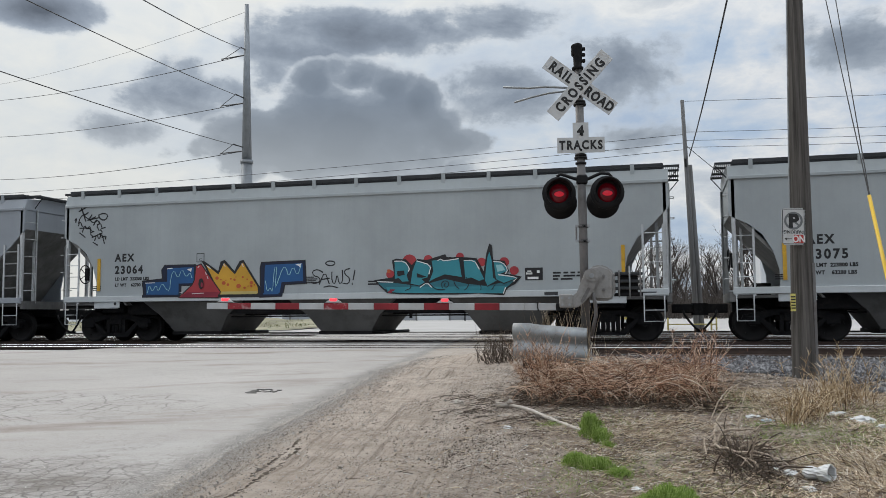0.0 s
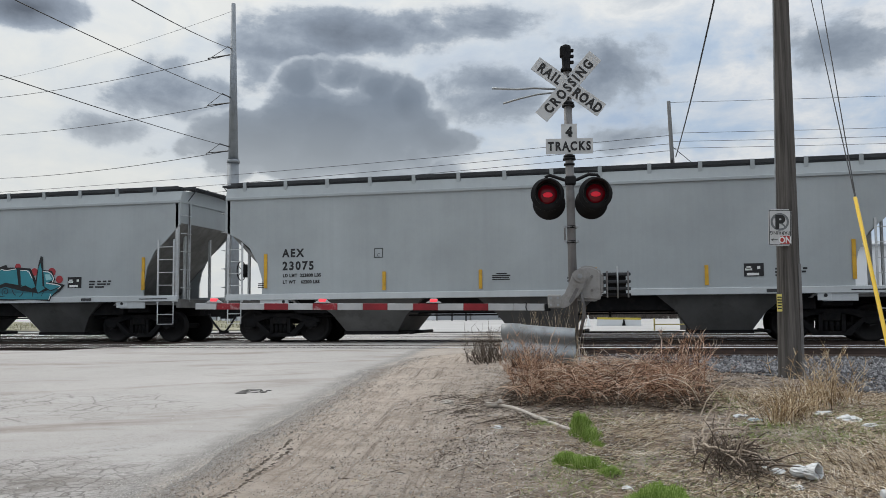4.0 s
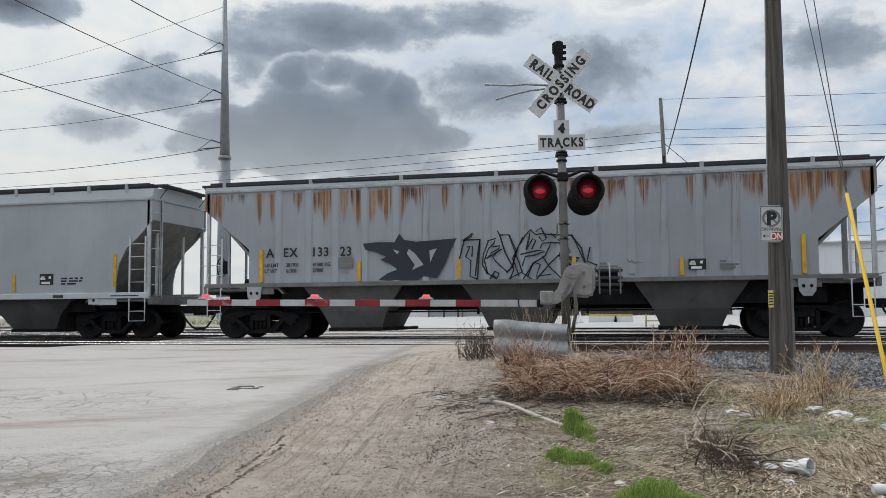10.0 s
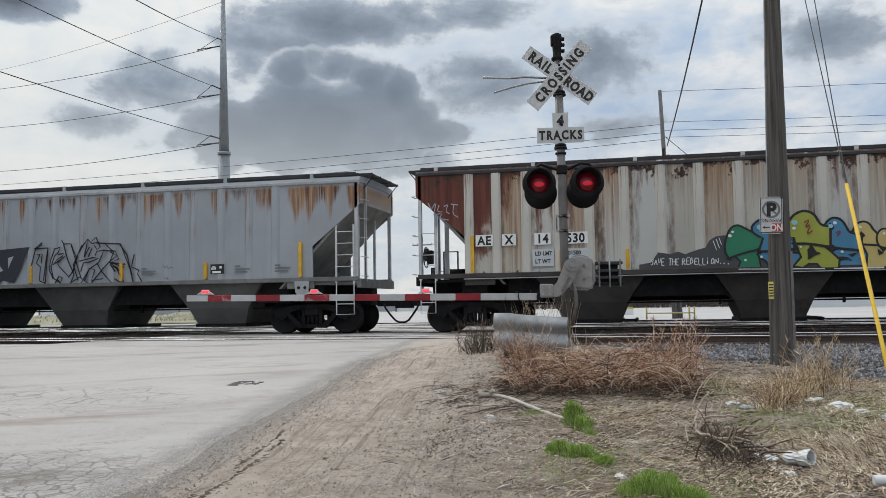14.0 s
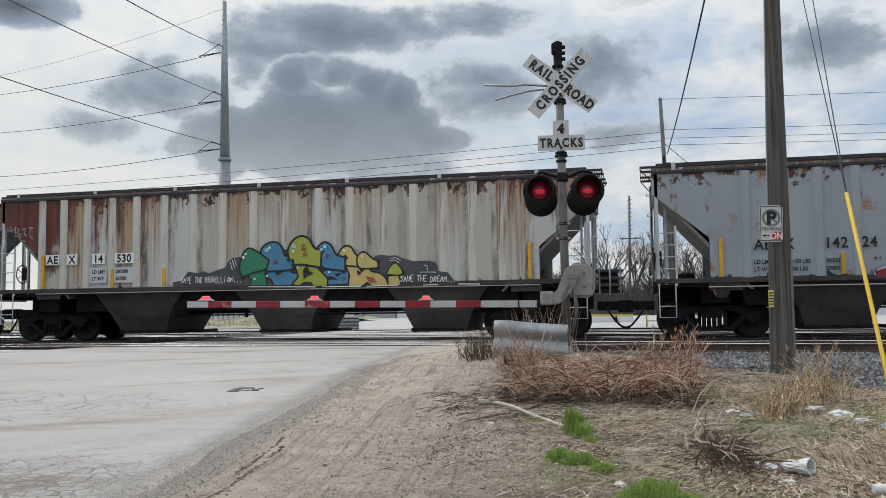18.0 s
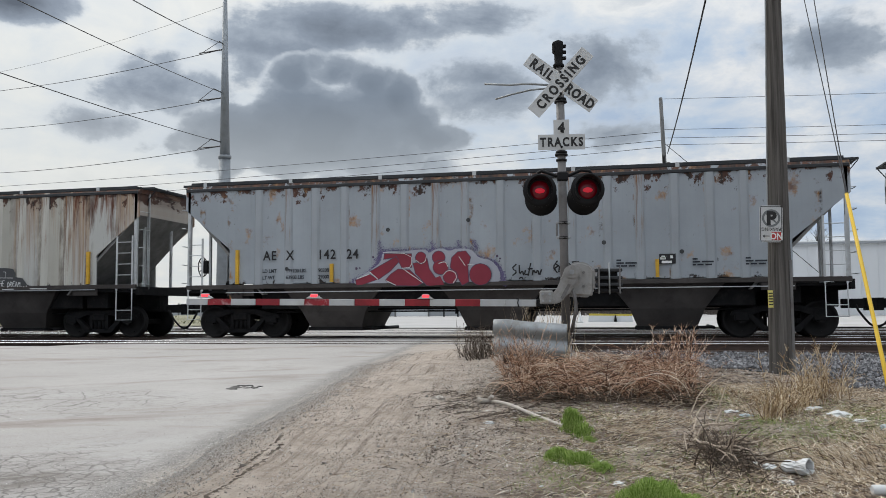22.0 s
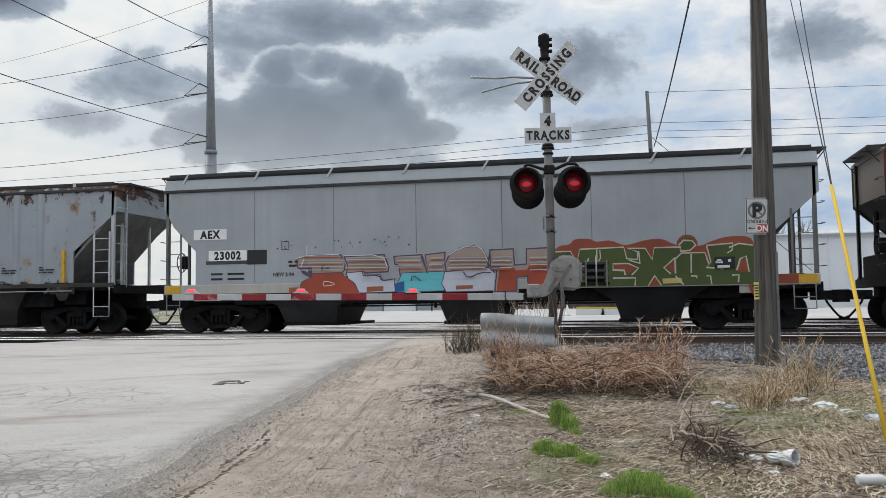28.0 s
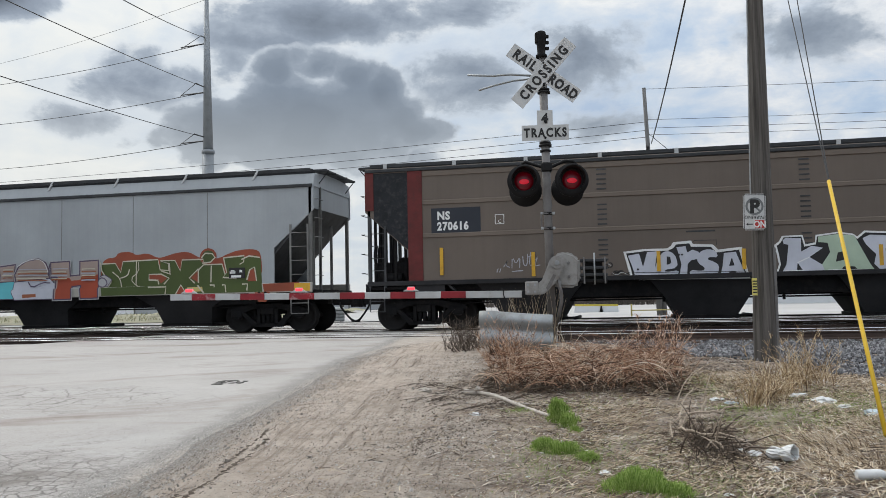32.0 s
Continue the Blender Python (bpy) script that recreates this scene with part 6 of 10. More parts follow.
    box(bm, (-0.36, -0.31, 0.865), (-0.17, -0.17, 1.06), 0.014)
    part("arm_clamp", bm, M["mech"], cast)
    for x, z in ((-0.32, 1.01), (-0.22, 1.01), (-0.32, 0.91), (-0.22, 0.91)):
        bm = B()
        rod(bm, (x, -0.33, z), (x, -0.30, z), 0.018, 0.018, 6)
        part("clamp_bolt", bm, M["galv"], cast)
    # counterweight: spaced plates on two upright straps
    for z in (1.03, 1.12, 1.22, 1.33):
        bm = B()
        box(bm, (0.45, -0.16, z), (0.84, 0.08, z + 0.045), 0.008)
        part("counterweight", bm, M["grating"] if z > 1.05 else M["truck"], mech, "stacked counterweight plate")
    for x in (0.49, 0.64, 0.79):
        bm = B()
        box(bm, (x, -0.175, 1.01), (x + 0.022, -0.16, 1.40), 0.003)
        part("counterweight_strap", bm, M["alu"], mech)
    bm = B()
    tube(bm, [(0.65, -0.17, 1.0), (0.65, -0.17, 1.46)], 0.012, 6)
    part("counterweight_rod", bm, M["galv"], mech)
    for z in (1.075, 1.165, 1.265):
        bm = B()
        box(bm, (0.50, -0.06, z), (0.78, 0.04, z + 0.06))
        part("counterweight_core", bm, M["black"], mech)
    bm = B()
    tube(bm, [(0.10, -0.20, 1.10), (0.13, -0.22, 1.02), (0.155, -0.22, 0.90), (0.16, -0.20, 0.76), (0.13, -0.16, 0.62), (0.10, -0.10, 0.46)], 0.026, 8)
    part("cable_conduit", bm, M["alu"], mech)
    # the lowered arm, in taped lengths
    arm = Vector((-0.978, -0.208, 0.0))
    u = Matrix.Rotation(radians(-9), 3, "Z") @ arm
    base, ang = Vector((-0.46, -0.24, 0.83)), math.degrees(math.atan2(-u.y, -u.x))
    edges = [-0.05, 0.40, 0.76, 1.12, 1.49, 1.85, 2.22, 2.58, 2.95, 3.31, 3.67, 4.02, 4.38, 4.72, 5.03]
    ga = new("gate_arm", None)
    ga.parent, ga.matrix_basis = sig, pose(base.x, base.y, base.z + 0.052, 0, 0.6, ang)
    tagged(ga, "red and white striped gate arm")
    for i, (a, b) in enumerate(zip(edges, edges[1:])):
        bm = B()
        hh = 0.050 - 0.006 * i / 14
        box(bm, (-b + 0.001, -0.02, -hh), (-a - 0.001, 0.02, hh), 0.004)
        red = i in (2, 4, 6, 8, 10, 12)
        part("stripe", bm, (M["arm_red_worn"] if i in (8, 12) else M["arm_red"]) if red else M["arm_white"], ga)
    for d in (1.55, 3.17, 4.76):
        bm = B()
        prism(bm, [(-d - 0.12, 0.055), (-d + 0.12, 0.055), (-d + 0.09, 0.075), (-d + 0.05, 0.10), (-d + 0.045, 0.125), (-d - 0.045, 0.125), (-d - 0.05, 0.10), (-d - 0.09, 0.075)], -0.03, 0.03)
        al = part("arm_lamp", bm, M["arm_white"], ga, "small red arm lamp")
        bm = B()
        box(bm, (-d - 0.055, -0.038, 0.068), (-d + 0.055, 0.038, 0.118), 0.012)
        part("lamp_lens", bm, M["arm_lamp"], al)
    bm = B()
    box(bm, (0.05, -0.04, -0.055), (0.14, 0.04, 0.055), 0.01)
    for z in (-0.035, 0.035):
        rod(bm, (0.07, -0.06, z), (0.07, 0.06, z), 0.016, 0.016, 6)
    part("arm_socket", bm, M["black"], ga)
    bm = B()
    tube(bm, [(-0.20, -0.03, -0.055), (-0.22, -0.03, 0.0), (-0.21, -0.03, 0.06), (-0.25, -0.03, 0.075)], 0.008, 5)
    part("lamp_cable", bm, M["black"], ga)
    return sig


crossing_signal()


def guardrail():
    gr = thing("guardrail", "bent galvanised guardrail before the crossing signal", "guardrail", pose(0, 0, 0))
    prof = [(0.0, 0.0), (-0.015, 0.012), (-0.060, 0.045), (-0.085, 0.085), (-0.085, 0.130), (-0.055, 0.170), (-0.012, 0.205), (-0.005, 0.225), (-0.012, 0.245), (-0.055, 0.285), (-0.085, 0.325), (-0.085, 0.370), (-0.060, 0.408), (-0.015, 0.440), (0.0, 0.45)]
    path = [(-2.18, 12.62, 0.21), (-2.10, 12.52, 0.215), (-1.97, 12.47, 0.215), (-1.90, 12.53, 0.21), (-1.86, 12.50, 0.20), (-1.55, 12.53, 0.17), (-1.12, 12.60, 0.14)]
    for nm, t in (("rail_beam", 0.0), ):
        bm = B()
        rows = []
        for x, y, z in path:
            rows.append([bm.verts.new((x, y + a, z - 0.085 + 1.12 * b)) for a, b in prof] + [bm.verts.new((x, y + a + 0.006, z - 0.085 + 1.12 * b)) for a, b in prof[::-1]])
        k = len(rows[0])
        for r0, r1 in zip(rows, rows[1:]):
            for i in range(k):
                bm.faces.new((r0[i], r0[(i + 1) % k], r1[(i + 1) % k], r1[i])).smooth = True
        part(nm, bm, M["galv"], gr, "dented corrugated steel beam")
    for x in (-1.98, -1.22):
        bm = B()
        box(bm, (x - 0.07, 12.63, -0.25), (x + 0.07, 12.80, 0.50), 0.012)
        part("rail_post", bm, M["tie"], gr, "dark timber post")


guardrail()


# ---- poles and wires ----
def utility_pole():
    up = thing("utility_pole", "weathered wooden utility pole with a parking sign", "utility pole", pose(1.58, 11.5, -0.15))
    bm = B()
    n, rings = 20, []
    for j in range(26):
        z = j * 0.38
        r = 0.150 - 0.0045 * j
        ring = []
        for i in range(n):
            a = 6.28319 * i / n
            rr = r * (1 + 0.05 * noise.noise((math.cos(a) * 2, math.sin(a) * 2, z * 0.3)))
            ring.append(bm.verts.new((rr * math.cos(a) + 0.010 * z, rr * math.sin(a), z)))
        rings.append(ring)
    for a, b in zip(rings, rings[1:]):
        for i in range(n):
            bm.faces.new((a[i], a[(i + 1) % n], b[(i + 1) % n], b[i])).smooth = True
    bm.faces.new(rings[-1])
    part("pole_shaft", bm, M["pole_wood"], up)
    bm = B()
    prism(bm, [(0.118, -0.05), (0.150, -0.05), (0.150, -0.09), (0.118, -0.09)], 0.1, 1.50, "z")
    part("cable_cover", bm, M["alu"], up, "grey metal cable cover")
    bm = B()
    rod(bm, (-0.118, -0.05, 1.85), (0.04, -0.02, 9.0), 0.009, 0.009, 6)
    part("ground_wire", bm, M["galv"], up)
    # parking sign
    bm = B()
    box(bm, (-0.135, -0.004, -0.225), (0.135, 0.004, 0.225))
    bmesh.ops.bevel(bm, geom=[e for e in bm.edges if abs(e.verts[0].co.y - e.verts[1].co.y) > 0.005], offset=0.025, segments=3, affect="EDGES")
    sg = part("parking_sign", bm, M["sign_white"], up, "white no-parking sign hung upside down")
    sg.matrix_basis = pose(-0.09, -0.175, 1.94, 0, 1.5, 6)
    bm = B()
    for a, b, c, d in ((-0.125, -0.215, 0.125, -0.207), (-0.125, 0.207, 0.125, 0.215), (-0.128, -0.2, -0.120, 0.2), (0.120, -0.2, 0.128, 0.2)):
        box(bm, (a, -0.0065, b), (c, -0.004, d))
    part("border", bm, M["sign_black"], sg)
    bm = B()
    for i in range(26):
        a0, a1 = 6.2832 * i / 26, 6.2832 * (i + 1) / 26
        f = [bm.verts.new((r * math.cos(a), -0.0065, 0.07 + r * math.sin(a))) for r, a in ((0.108, a0), (0.108, a1), (0.082, a1), (0.082, a0))]
        bm.faces.new(f)
    bm.faces.new([bm.verts.new((x, -0.0068, z + 0.07)) for x, z in ((-0.075, 0.055), (-0.06, 0.07), (0.075, -0.055), (0.06, -0.07))])
    part("ring", bm, M["faint_ink"], sg)
    lettered(sg, "P", 0.0, -0.0075, -0.005, 0.15, M["sign_black"], 1.0, 0.012, "CENTER")
    t = lettered(sg, "PARKING", 0.0, -0.0065, -0.045, 0.042, M["sign_black"], 0.85, 0.0, "CENTER", 1.1)
    t.matrix_basis = t.matrix_basis @ pose(0, 0, 0, 0, 0, 180)
    bm = B()
    box(bm, (0.005, -0.0065, -0.20), (0.115, -0.004, -0.10))
    part("red_panel", bm, M["sign_red"], sg)
    t = lettered(sg, "NO", 0.06, -0.0080, -0.112, 0.078, M["white_ink"], 0.8, 0.003, "CENTER")
    t.matrix_basis = t.matrix_basis @ pose(0, 0, 0, 0, 0, 180)
    bm = B()
    prism(bm, [(-0.105, -0.15), (-0.075, -0.13), (-0.08, -0.145), (-0.02, -0.145), (-0.02, -0.155), (-0.08, -0.155), (-0.075, -0.17)], -0.0065, -0.004)
    part("arrow", bm, M["sign_black"], sg)
    bm = B()
    box(bm, (-0.150, -0.16, 0.92), (-0.092, -0.14, 1.13))
    tg = part("pole_tag", bm, M["yellow_pale"], up, "small yellow warning tag")
    bm = B()
    for i in range(5):
        box(bm, (-0.145, -0.164, 0.95 + 0.034 * i), (-0.095, -0.16, 0.965 + 0.034 * i))
    part("tag_writing", bm, M["sign_black"], tg)
    # guy wires with their guard
    gy = thing("guy_wire", "steel guy wires running into a yellow plastic guard", "guy wire", pose(0, 0, 0))
    bm = B()
    foot, high = Vector((1.505, 5.90, -0.22)), Vector((1.66, 11.4, 6.5))
    way = (high - foot).normalized()
    rod(bm, foot, high, 0.0045, 0.0045, 6)
    part("strand", bm, M["wire"], gy)
    bm = B()
    rod(bm, foot + way * 2.3, (1.76, 11.4, 7.3), 0.0045, 0.0045, 6)
    part("strand", bm, M["wire"], gy)
    bm = B()
    tube(bm, [foot + way * f for f in (0.12, 0.9, 1.7, 2.42)], 0.0145, 12)
    part("guy_guard", bm, M["yellow_guard"], gy, "yellow plastic guy guard")


utility_pole()


def sagging(bm, p, q, sag, r, n=14):
    p, q = Vector(p), Vector(q)
    pts = [p.lerp(q, i / n) - Vector((0, 0, sag * 4 * (i / n) * (1 - i / n))) for i in range(n + 1)]
    tube(bm, pts, r, 5)


def steel_tower():
    tw = thing("transmission_pole", "tall tapered steel transmission pole with braced insulators", "transmission pole", pose(-38.4, 75, 0))
    bm = B()
    rod(bm, (0, 0, 0.2), (0, 0, 15.3), 0.70, 0.52, 24)
    part("lower_shaft", bm, M["tower"], tw)
    bm = B()
    rod(bm, (0, 0, 15.3), (-0.15, 0, 30.6), 0.47, 0.20, 24)
    part("upper_shaft", bm, M["tower"], tw)
    bm = B()
    rod(bm, (0, 0, 15.2), (0, 0, 15.5), 0.60, 0.60, 24)
    part("collar", bm, M["tower"], tw)
    wires = thing("power_line", "thin black overhead power lines", "power line", pose(0, 0, 0))
    ends = ((26.25, (-22.6, 35, 15.35), 25.65, (-88.5, 100, 31.3)), (21.5, (-28.86, 35, 15.97), 21.0, (-88.3, 100, 26.2)), (16.75, (-31.0, 35, 12.97), 16.4, (-88.1, 100, 20.3)))
    for zn, near, zf, far in ends:
        pn, pf = Vector((-38.75, 75, zn)), Vector((-38.85, 75, zf))
        near, far = Vector(near), Vector(far)
        dn, df = (near - pn).normalized(), (far - pf).normalized()
        bm = B()
        sagging(bm, pn, pn + (near - pn) * 1.5, 0.35, 0.028)
        part("conductor", bm, M["wire"], wires)
        bm = B()
        sagging(bm, pf, pf + (far - pf) * 1.3, 0.9, 0.032)
        part("conductor", bm, M["wire"], wires)
        bm = B()
        rod(bm, pn - Vector((38.4, 75, 0)) * 0 - tw.matrix_basis.translation, pn + dn * 3.2 - tw.matrix_basis.translation, 0.06, 0.05, 6)
        rod(bm, pf - tw.matrix_basis.translation, pf + df * 3.6 - tw.matrix_basis.translation, 0.07, 0.05, 6)
        a, b = pn + dn * 3.2 - tw.matrix_basis.translation, pf + df * 3.6 - tw.matrix_basis.translation
        mid = a.lerp(b, 0.6) - Vector((0.5, 0, 0.35))
        tube(bm, [a, a.lerp(mid, 0.6), mid, mid.lerp(b, 0.6) - Vector((0.1, 0, 0.15)), b], 0.03, 5)
        part("insulator_brace", bm, M["wire"], tw)
    bm = B()
    sagging(bm, (-38.6, 75, 29.9), (-95, 104, 34.0), 0.8, 0.016)
    part("conductor", bm, M["wire"], wires)

steel_tower()


def far_pole(x, y, top, r=0.16, arms=(), lean=0.0, name_label="weathered wooden utility pole beyond the tracks"):
    fp = thing("utility_pole", name_label, "utility pole", pose(x, y, 0))
    bm = B()
    rod(bm, (lean * top, 0, -0.2), (0, 0, top), r, r * 0.62, 12)
    part("pole_shaft", bm, M["far_wood"], fp)
    for z, w in arms:
        bm = B()
        box(bm, (-w / 2, -0.06, z - 0.06), (w / 2, 0.06, z + 0.06))
        part("cross_arm", bm, M["far_wood"], fp)
        bm = B()
        for k in (-0.48, -0.25, 0.25, 0.48):
            rod(bm, (w * k, 0, z + 0.06), (w * k, 0, z + 0.24), 0.04, 0.03, 6)
        part("insulator", bm, M["far_grey"], fp)
    return fp


far_pole(0.72, 38.0, 9.75, 0.125, lean=0.035)
far_pole(0.98, 38.2, 7.0, 0.13, lean=0.04, name_label="short stub pole lashed beside the taller one")


def far_wires():
    w = thing("power_line", "thin dark service lines along the railway", "power line", pose(0, 0, 0))
    for z, za in ((8.28, 9.0), (7.92, 8.3), (7.63, 7.7), (9.6, 9.9)):
        bm = B()
        if z < 9:
            sagging(bm, (0.7, 38, z), (-75, 49, za), 0.5, 0.011)
        sagging(bm, (0.7, 38, z + 0.1), (45, 42, z + 0.5), 0.3, 0.009)
        part("conductor", bm, M["wire"], w)
    bm = B()
    sagging(bm, (1.70, 11.5, 8.55), (0.95, 38, 7.35), 0.35, 0.022, 20)
    rod(bm, (0.78, 37.6, 7.2), (0.80, 37.9, 6.9), 0.06, 0.06, 6)
    part("drop_cable", bm, M["wire"], w)
    bm = B()
    rod(bm, (0.72, 38, 7.9), (7.2, 39, 2.0), 0.014, 0.014, 5)
    part("stay", bm, M["wire"], w)


far_wires()

# ---- lettering and spray paint on the wagons ----
def grow(pts, d):
    """A polygon pushed outward by d."""
    n = len(pts)
    area = sum(pts[i][0] * pts[(i + 1) % n][1] - pts[(i + 1) % n][0] * pts[i][1] for i in range(n))
    s = 1 if area > 0 else -1
    out = []
    for i in range(n):
        a, b, c = Vector(pts[i - 1]), Vector(pts[i]), Vector(pts[(i + 1) % n])
        e0, e1 = (b - a).normalized(), (c - b).normalized()
        n0, n1 = Vector((e0.y, -e0.x)) * s, Vector((e1.y, -e1.x)) * s
        m = n0 + n1
        k = d / max(0.45, m.length_squared / 2)
        out.append((b.x + m.x * k, b.y + m.y * k))
    return out


def disc(x, z, r, n=12, squash=1.0):
    return [(x + r * math.cos(6.2832 * i / n), z + squash * r * math.sin(6.2832 * i / n)) for i in range(n)]


def curvy(pts, times=2, closed=True, keen=9.0):
    """Rounds the corners of a drawn shape, all but those that turn by more than keen radians."""
    for _ in range(times):
        out, n = [], len(pts)
        for i in range(n if closed else n - 1):
            a, b = Vector(pts[i]), Vector(pts[(i + 1) % n])
            sharp = [(Vector(pts[k % n]) - Vector(pts[k - 1])).angle(Vector(pts[(k + 1) % n]) - Vector(pts[k % n]), 0.0) > keen for k in (i, (i + 1) % n)] if closed else (False, False)
            out += [tuple(a) if sharp[0] else tuple(a.lerp(b, 0.25)), tuple(a.lerp(b, 0.75))]
            if sharp[1]:
                out.append(tuple(b))
        if not closed:
            out = [tuple(pts[0])] + out + [tuple(pts[-1])]
        pts = out
    return pts


def ribbon(parent, name, lines, width, y, material):
    """Sprayed strokes: each line a narrow band that follows its points."""
    vs, fs = [], []
    for pts in lines:
        o, n = len(vs), len(pts)
        for i in range(n):
            a, b = Vector(pts[max(0, i - 1)]), Vector(pts[min(n - 1, i + 1)])
            d = (b - a).normalized()
            w = width * (0.75 + 0.35 * noise.noise((pts[i][0] * 3, pts[i][1] * 3, i)))
            for s in (-0.5, 0.5):
                vs.append((pts[i][0] - d.y * w * s, y, pts[i][1] + d.x * w * s))
        fs += [(o + 2 * i, o + 2 * i + 1, o + 2 * i + 3, o + 2 * i + 2) for i in range(n - 1)]
    me = bpy.data.meshes.new(name)
    me.from_pydata(vs, [], fs)
    me.materials.append(material)
    return part(name, me, None, parent)


class Wall:
    """A drawing on a wagon's side: a, b place the drawing's units on the wagon."""
    def __init__(self, car, x0, cx, kx, z0, cz, kz, y):
        self.car, self.y, self.step = car, y, 0
        self.at = lambda p: (x0 + (p[0] - cx) * kx, z0 + (cz - p[1]) * kz)

    def layer(self):
        self.step += 1
        return self.y - 0.0012 * self.step

    def fill(self, pts, col, edge=None, width=0.05, rounded=0):
        q = [self.at(p) for p in pts]
        if rounded:
            q = curvy(q, rounded, True, 1.0 if rounded == 2 else 9.0)
        if edge:
            outline(self.car, "graffiti", grow(q, width), self.layer(), M[edge])
        outline(self.car, "graffiti", q, self.layer(), M[col])

    def spray(self, dots, col):
        """Drops of overspray, all in one layer of paint."""
        vs, fs, y = [], [], self.layer()
        for i, (a, b, r) in enumerate(dots):
            o = len(vs)
            for p in disc(a, b, r, 7):
                q = self.at(p)
                vs.append((q[0], y - 0.00001 * (i % 80), q[1]))
            fs.append(tuple(range(o, o + 7)))
        me = bpy.data.meshes.new("overspray")
        me.from_pydata(vs, [], fs)
        me.materials.append(M[col])
        tagged(part("overspray", me, None, self.car), kind="stuff")

    def stroke(self, lines, col, width, rounded=1):
        q = [[self.at(p) for p in ln] for ln in lines]
        if rounded:
            q = [curvy(ln, rounded, False) for ln in q]
        y = self.layer()
        for ln in q:
            ribbon(self.car, "graffiti", [ln], width, y, M[col])


SM, RB = -W - 0.004, -W - 0.049


def flat(a, b, c, d, e, f, g, h):
    """Lays a drawing that was seen aslant flat onto the side."""
    return lambda p: tuple(v / (1 + g * p[0] + h * p[1]) for v in (a + b * p[0] + c * p[1], d + e * p[0] + f * p[1]))


# hand lettering, each stroke a run of points on a grid of 4 by 6
STROKES = dict(S="41 20 01 12 33 34 16 05", A="06 20 46,13 34", V="00 26 40", E="40 00 06 46,03 33", T="00 40,20 26", H="00 06,40 46,03 43",
               R="06 00 31 33 03 46", B="06 00 31 12 33 35 06", L="00 06 46", I="12 16,10 11", O="11 30 44 25 05 11", N="06 00 46 40", D="06 00 32 44 06",
               M="06 10 24 40 46")
STROKES["."] = "15 26"


def hand(w, text, x, y, h, step):
    rnd = random.Random(len(text))
    for i, ch in enumerate(text):
        if ch != " ":
            k, lift = h * rnd.uniform(0.85, 1.1) / 6, rnd.uniform(-1.0, 1.0)
            runs = [[(x + i * step + int(q[0]) * step * 0.2 + (6 - int(q[1])) * 0.12, y + lift + int(q[1]) * k) for q in run_.split()] for run_ in STROKES[ch].split(",")]
            w.stroke(runs, "g_white", 0.026)


def numbers(car, rows, y):
    for text, x, z, h, st in rows:
        heavy = y == SM
        lettered(car, text, x, y, z, h, M["black_ink"], st * (1.02 if heavy else 0.98), 0.012 if heavy else 0.007, spacing=1.30 if heavy else 1.14)


SILL = -W - 0.062


def clipped(pts, z, above):
    """The piece of a drawn shape above or below the height z."""
    out = []
    for i, b in enumerate(pts):
        a = pts[i - 1]
        ia, ib = (a[1] > z) == above, (b[1] > z) == above
        if ia != ib:
            t = (z - a[1]) / (b[1] - a[1])
            out.append((a[0] + t * (b[0] - a[0]), z))
        if ib:
            out.append(b)
    return out


class Step:
    """A drawing that runs from the side down onto the sill that stands proud of it."""
    def __init__(self, car, at):
        self.car, self.at, self.step = car, at, 0

    def put(self, q, col):
        self.step += 1
        for above, y in ((True, SM), (False, SILL)):
            c = clipped(q, 1.362, above)
            if len(c) > 2:
                outline(self.car, "graffiti", c, y - 0.0012 * self.step, M[col])

    def fill(self, pts, col, edges=(), rounded=0):
        q = [self.at(p) for p in pts]
        if rounded:
            q = curvy(q, rounded)
        for name, d in edges:
            self.put(grow(q, d), name)
        self.put(q, col)

    def stroke(self, lines, col, width):
        self.step += 1
        for ln in lines:
            q = [self.at(p) for p in ln]
            y = SM if sum(z for _, z in q) / len(q) > 1.362 else SILL
            ribbon(self.car, "graffiti", [curvy(q, 1, False)], width, y - 0.0012 * self.step, M[col])


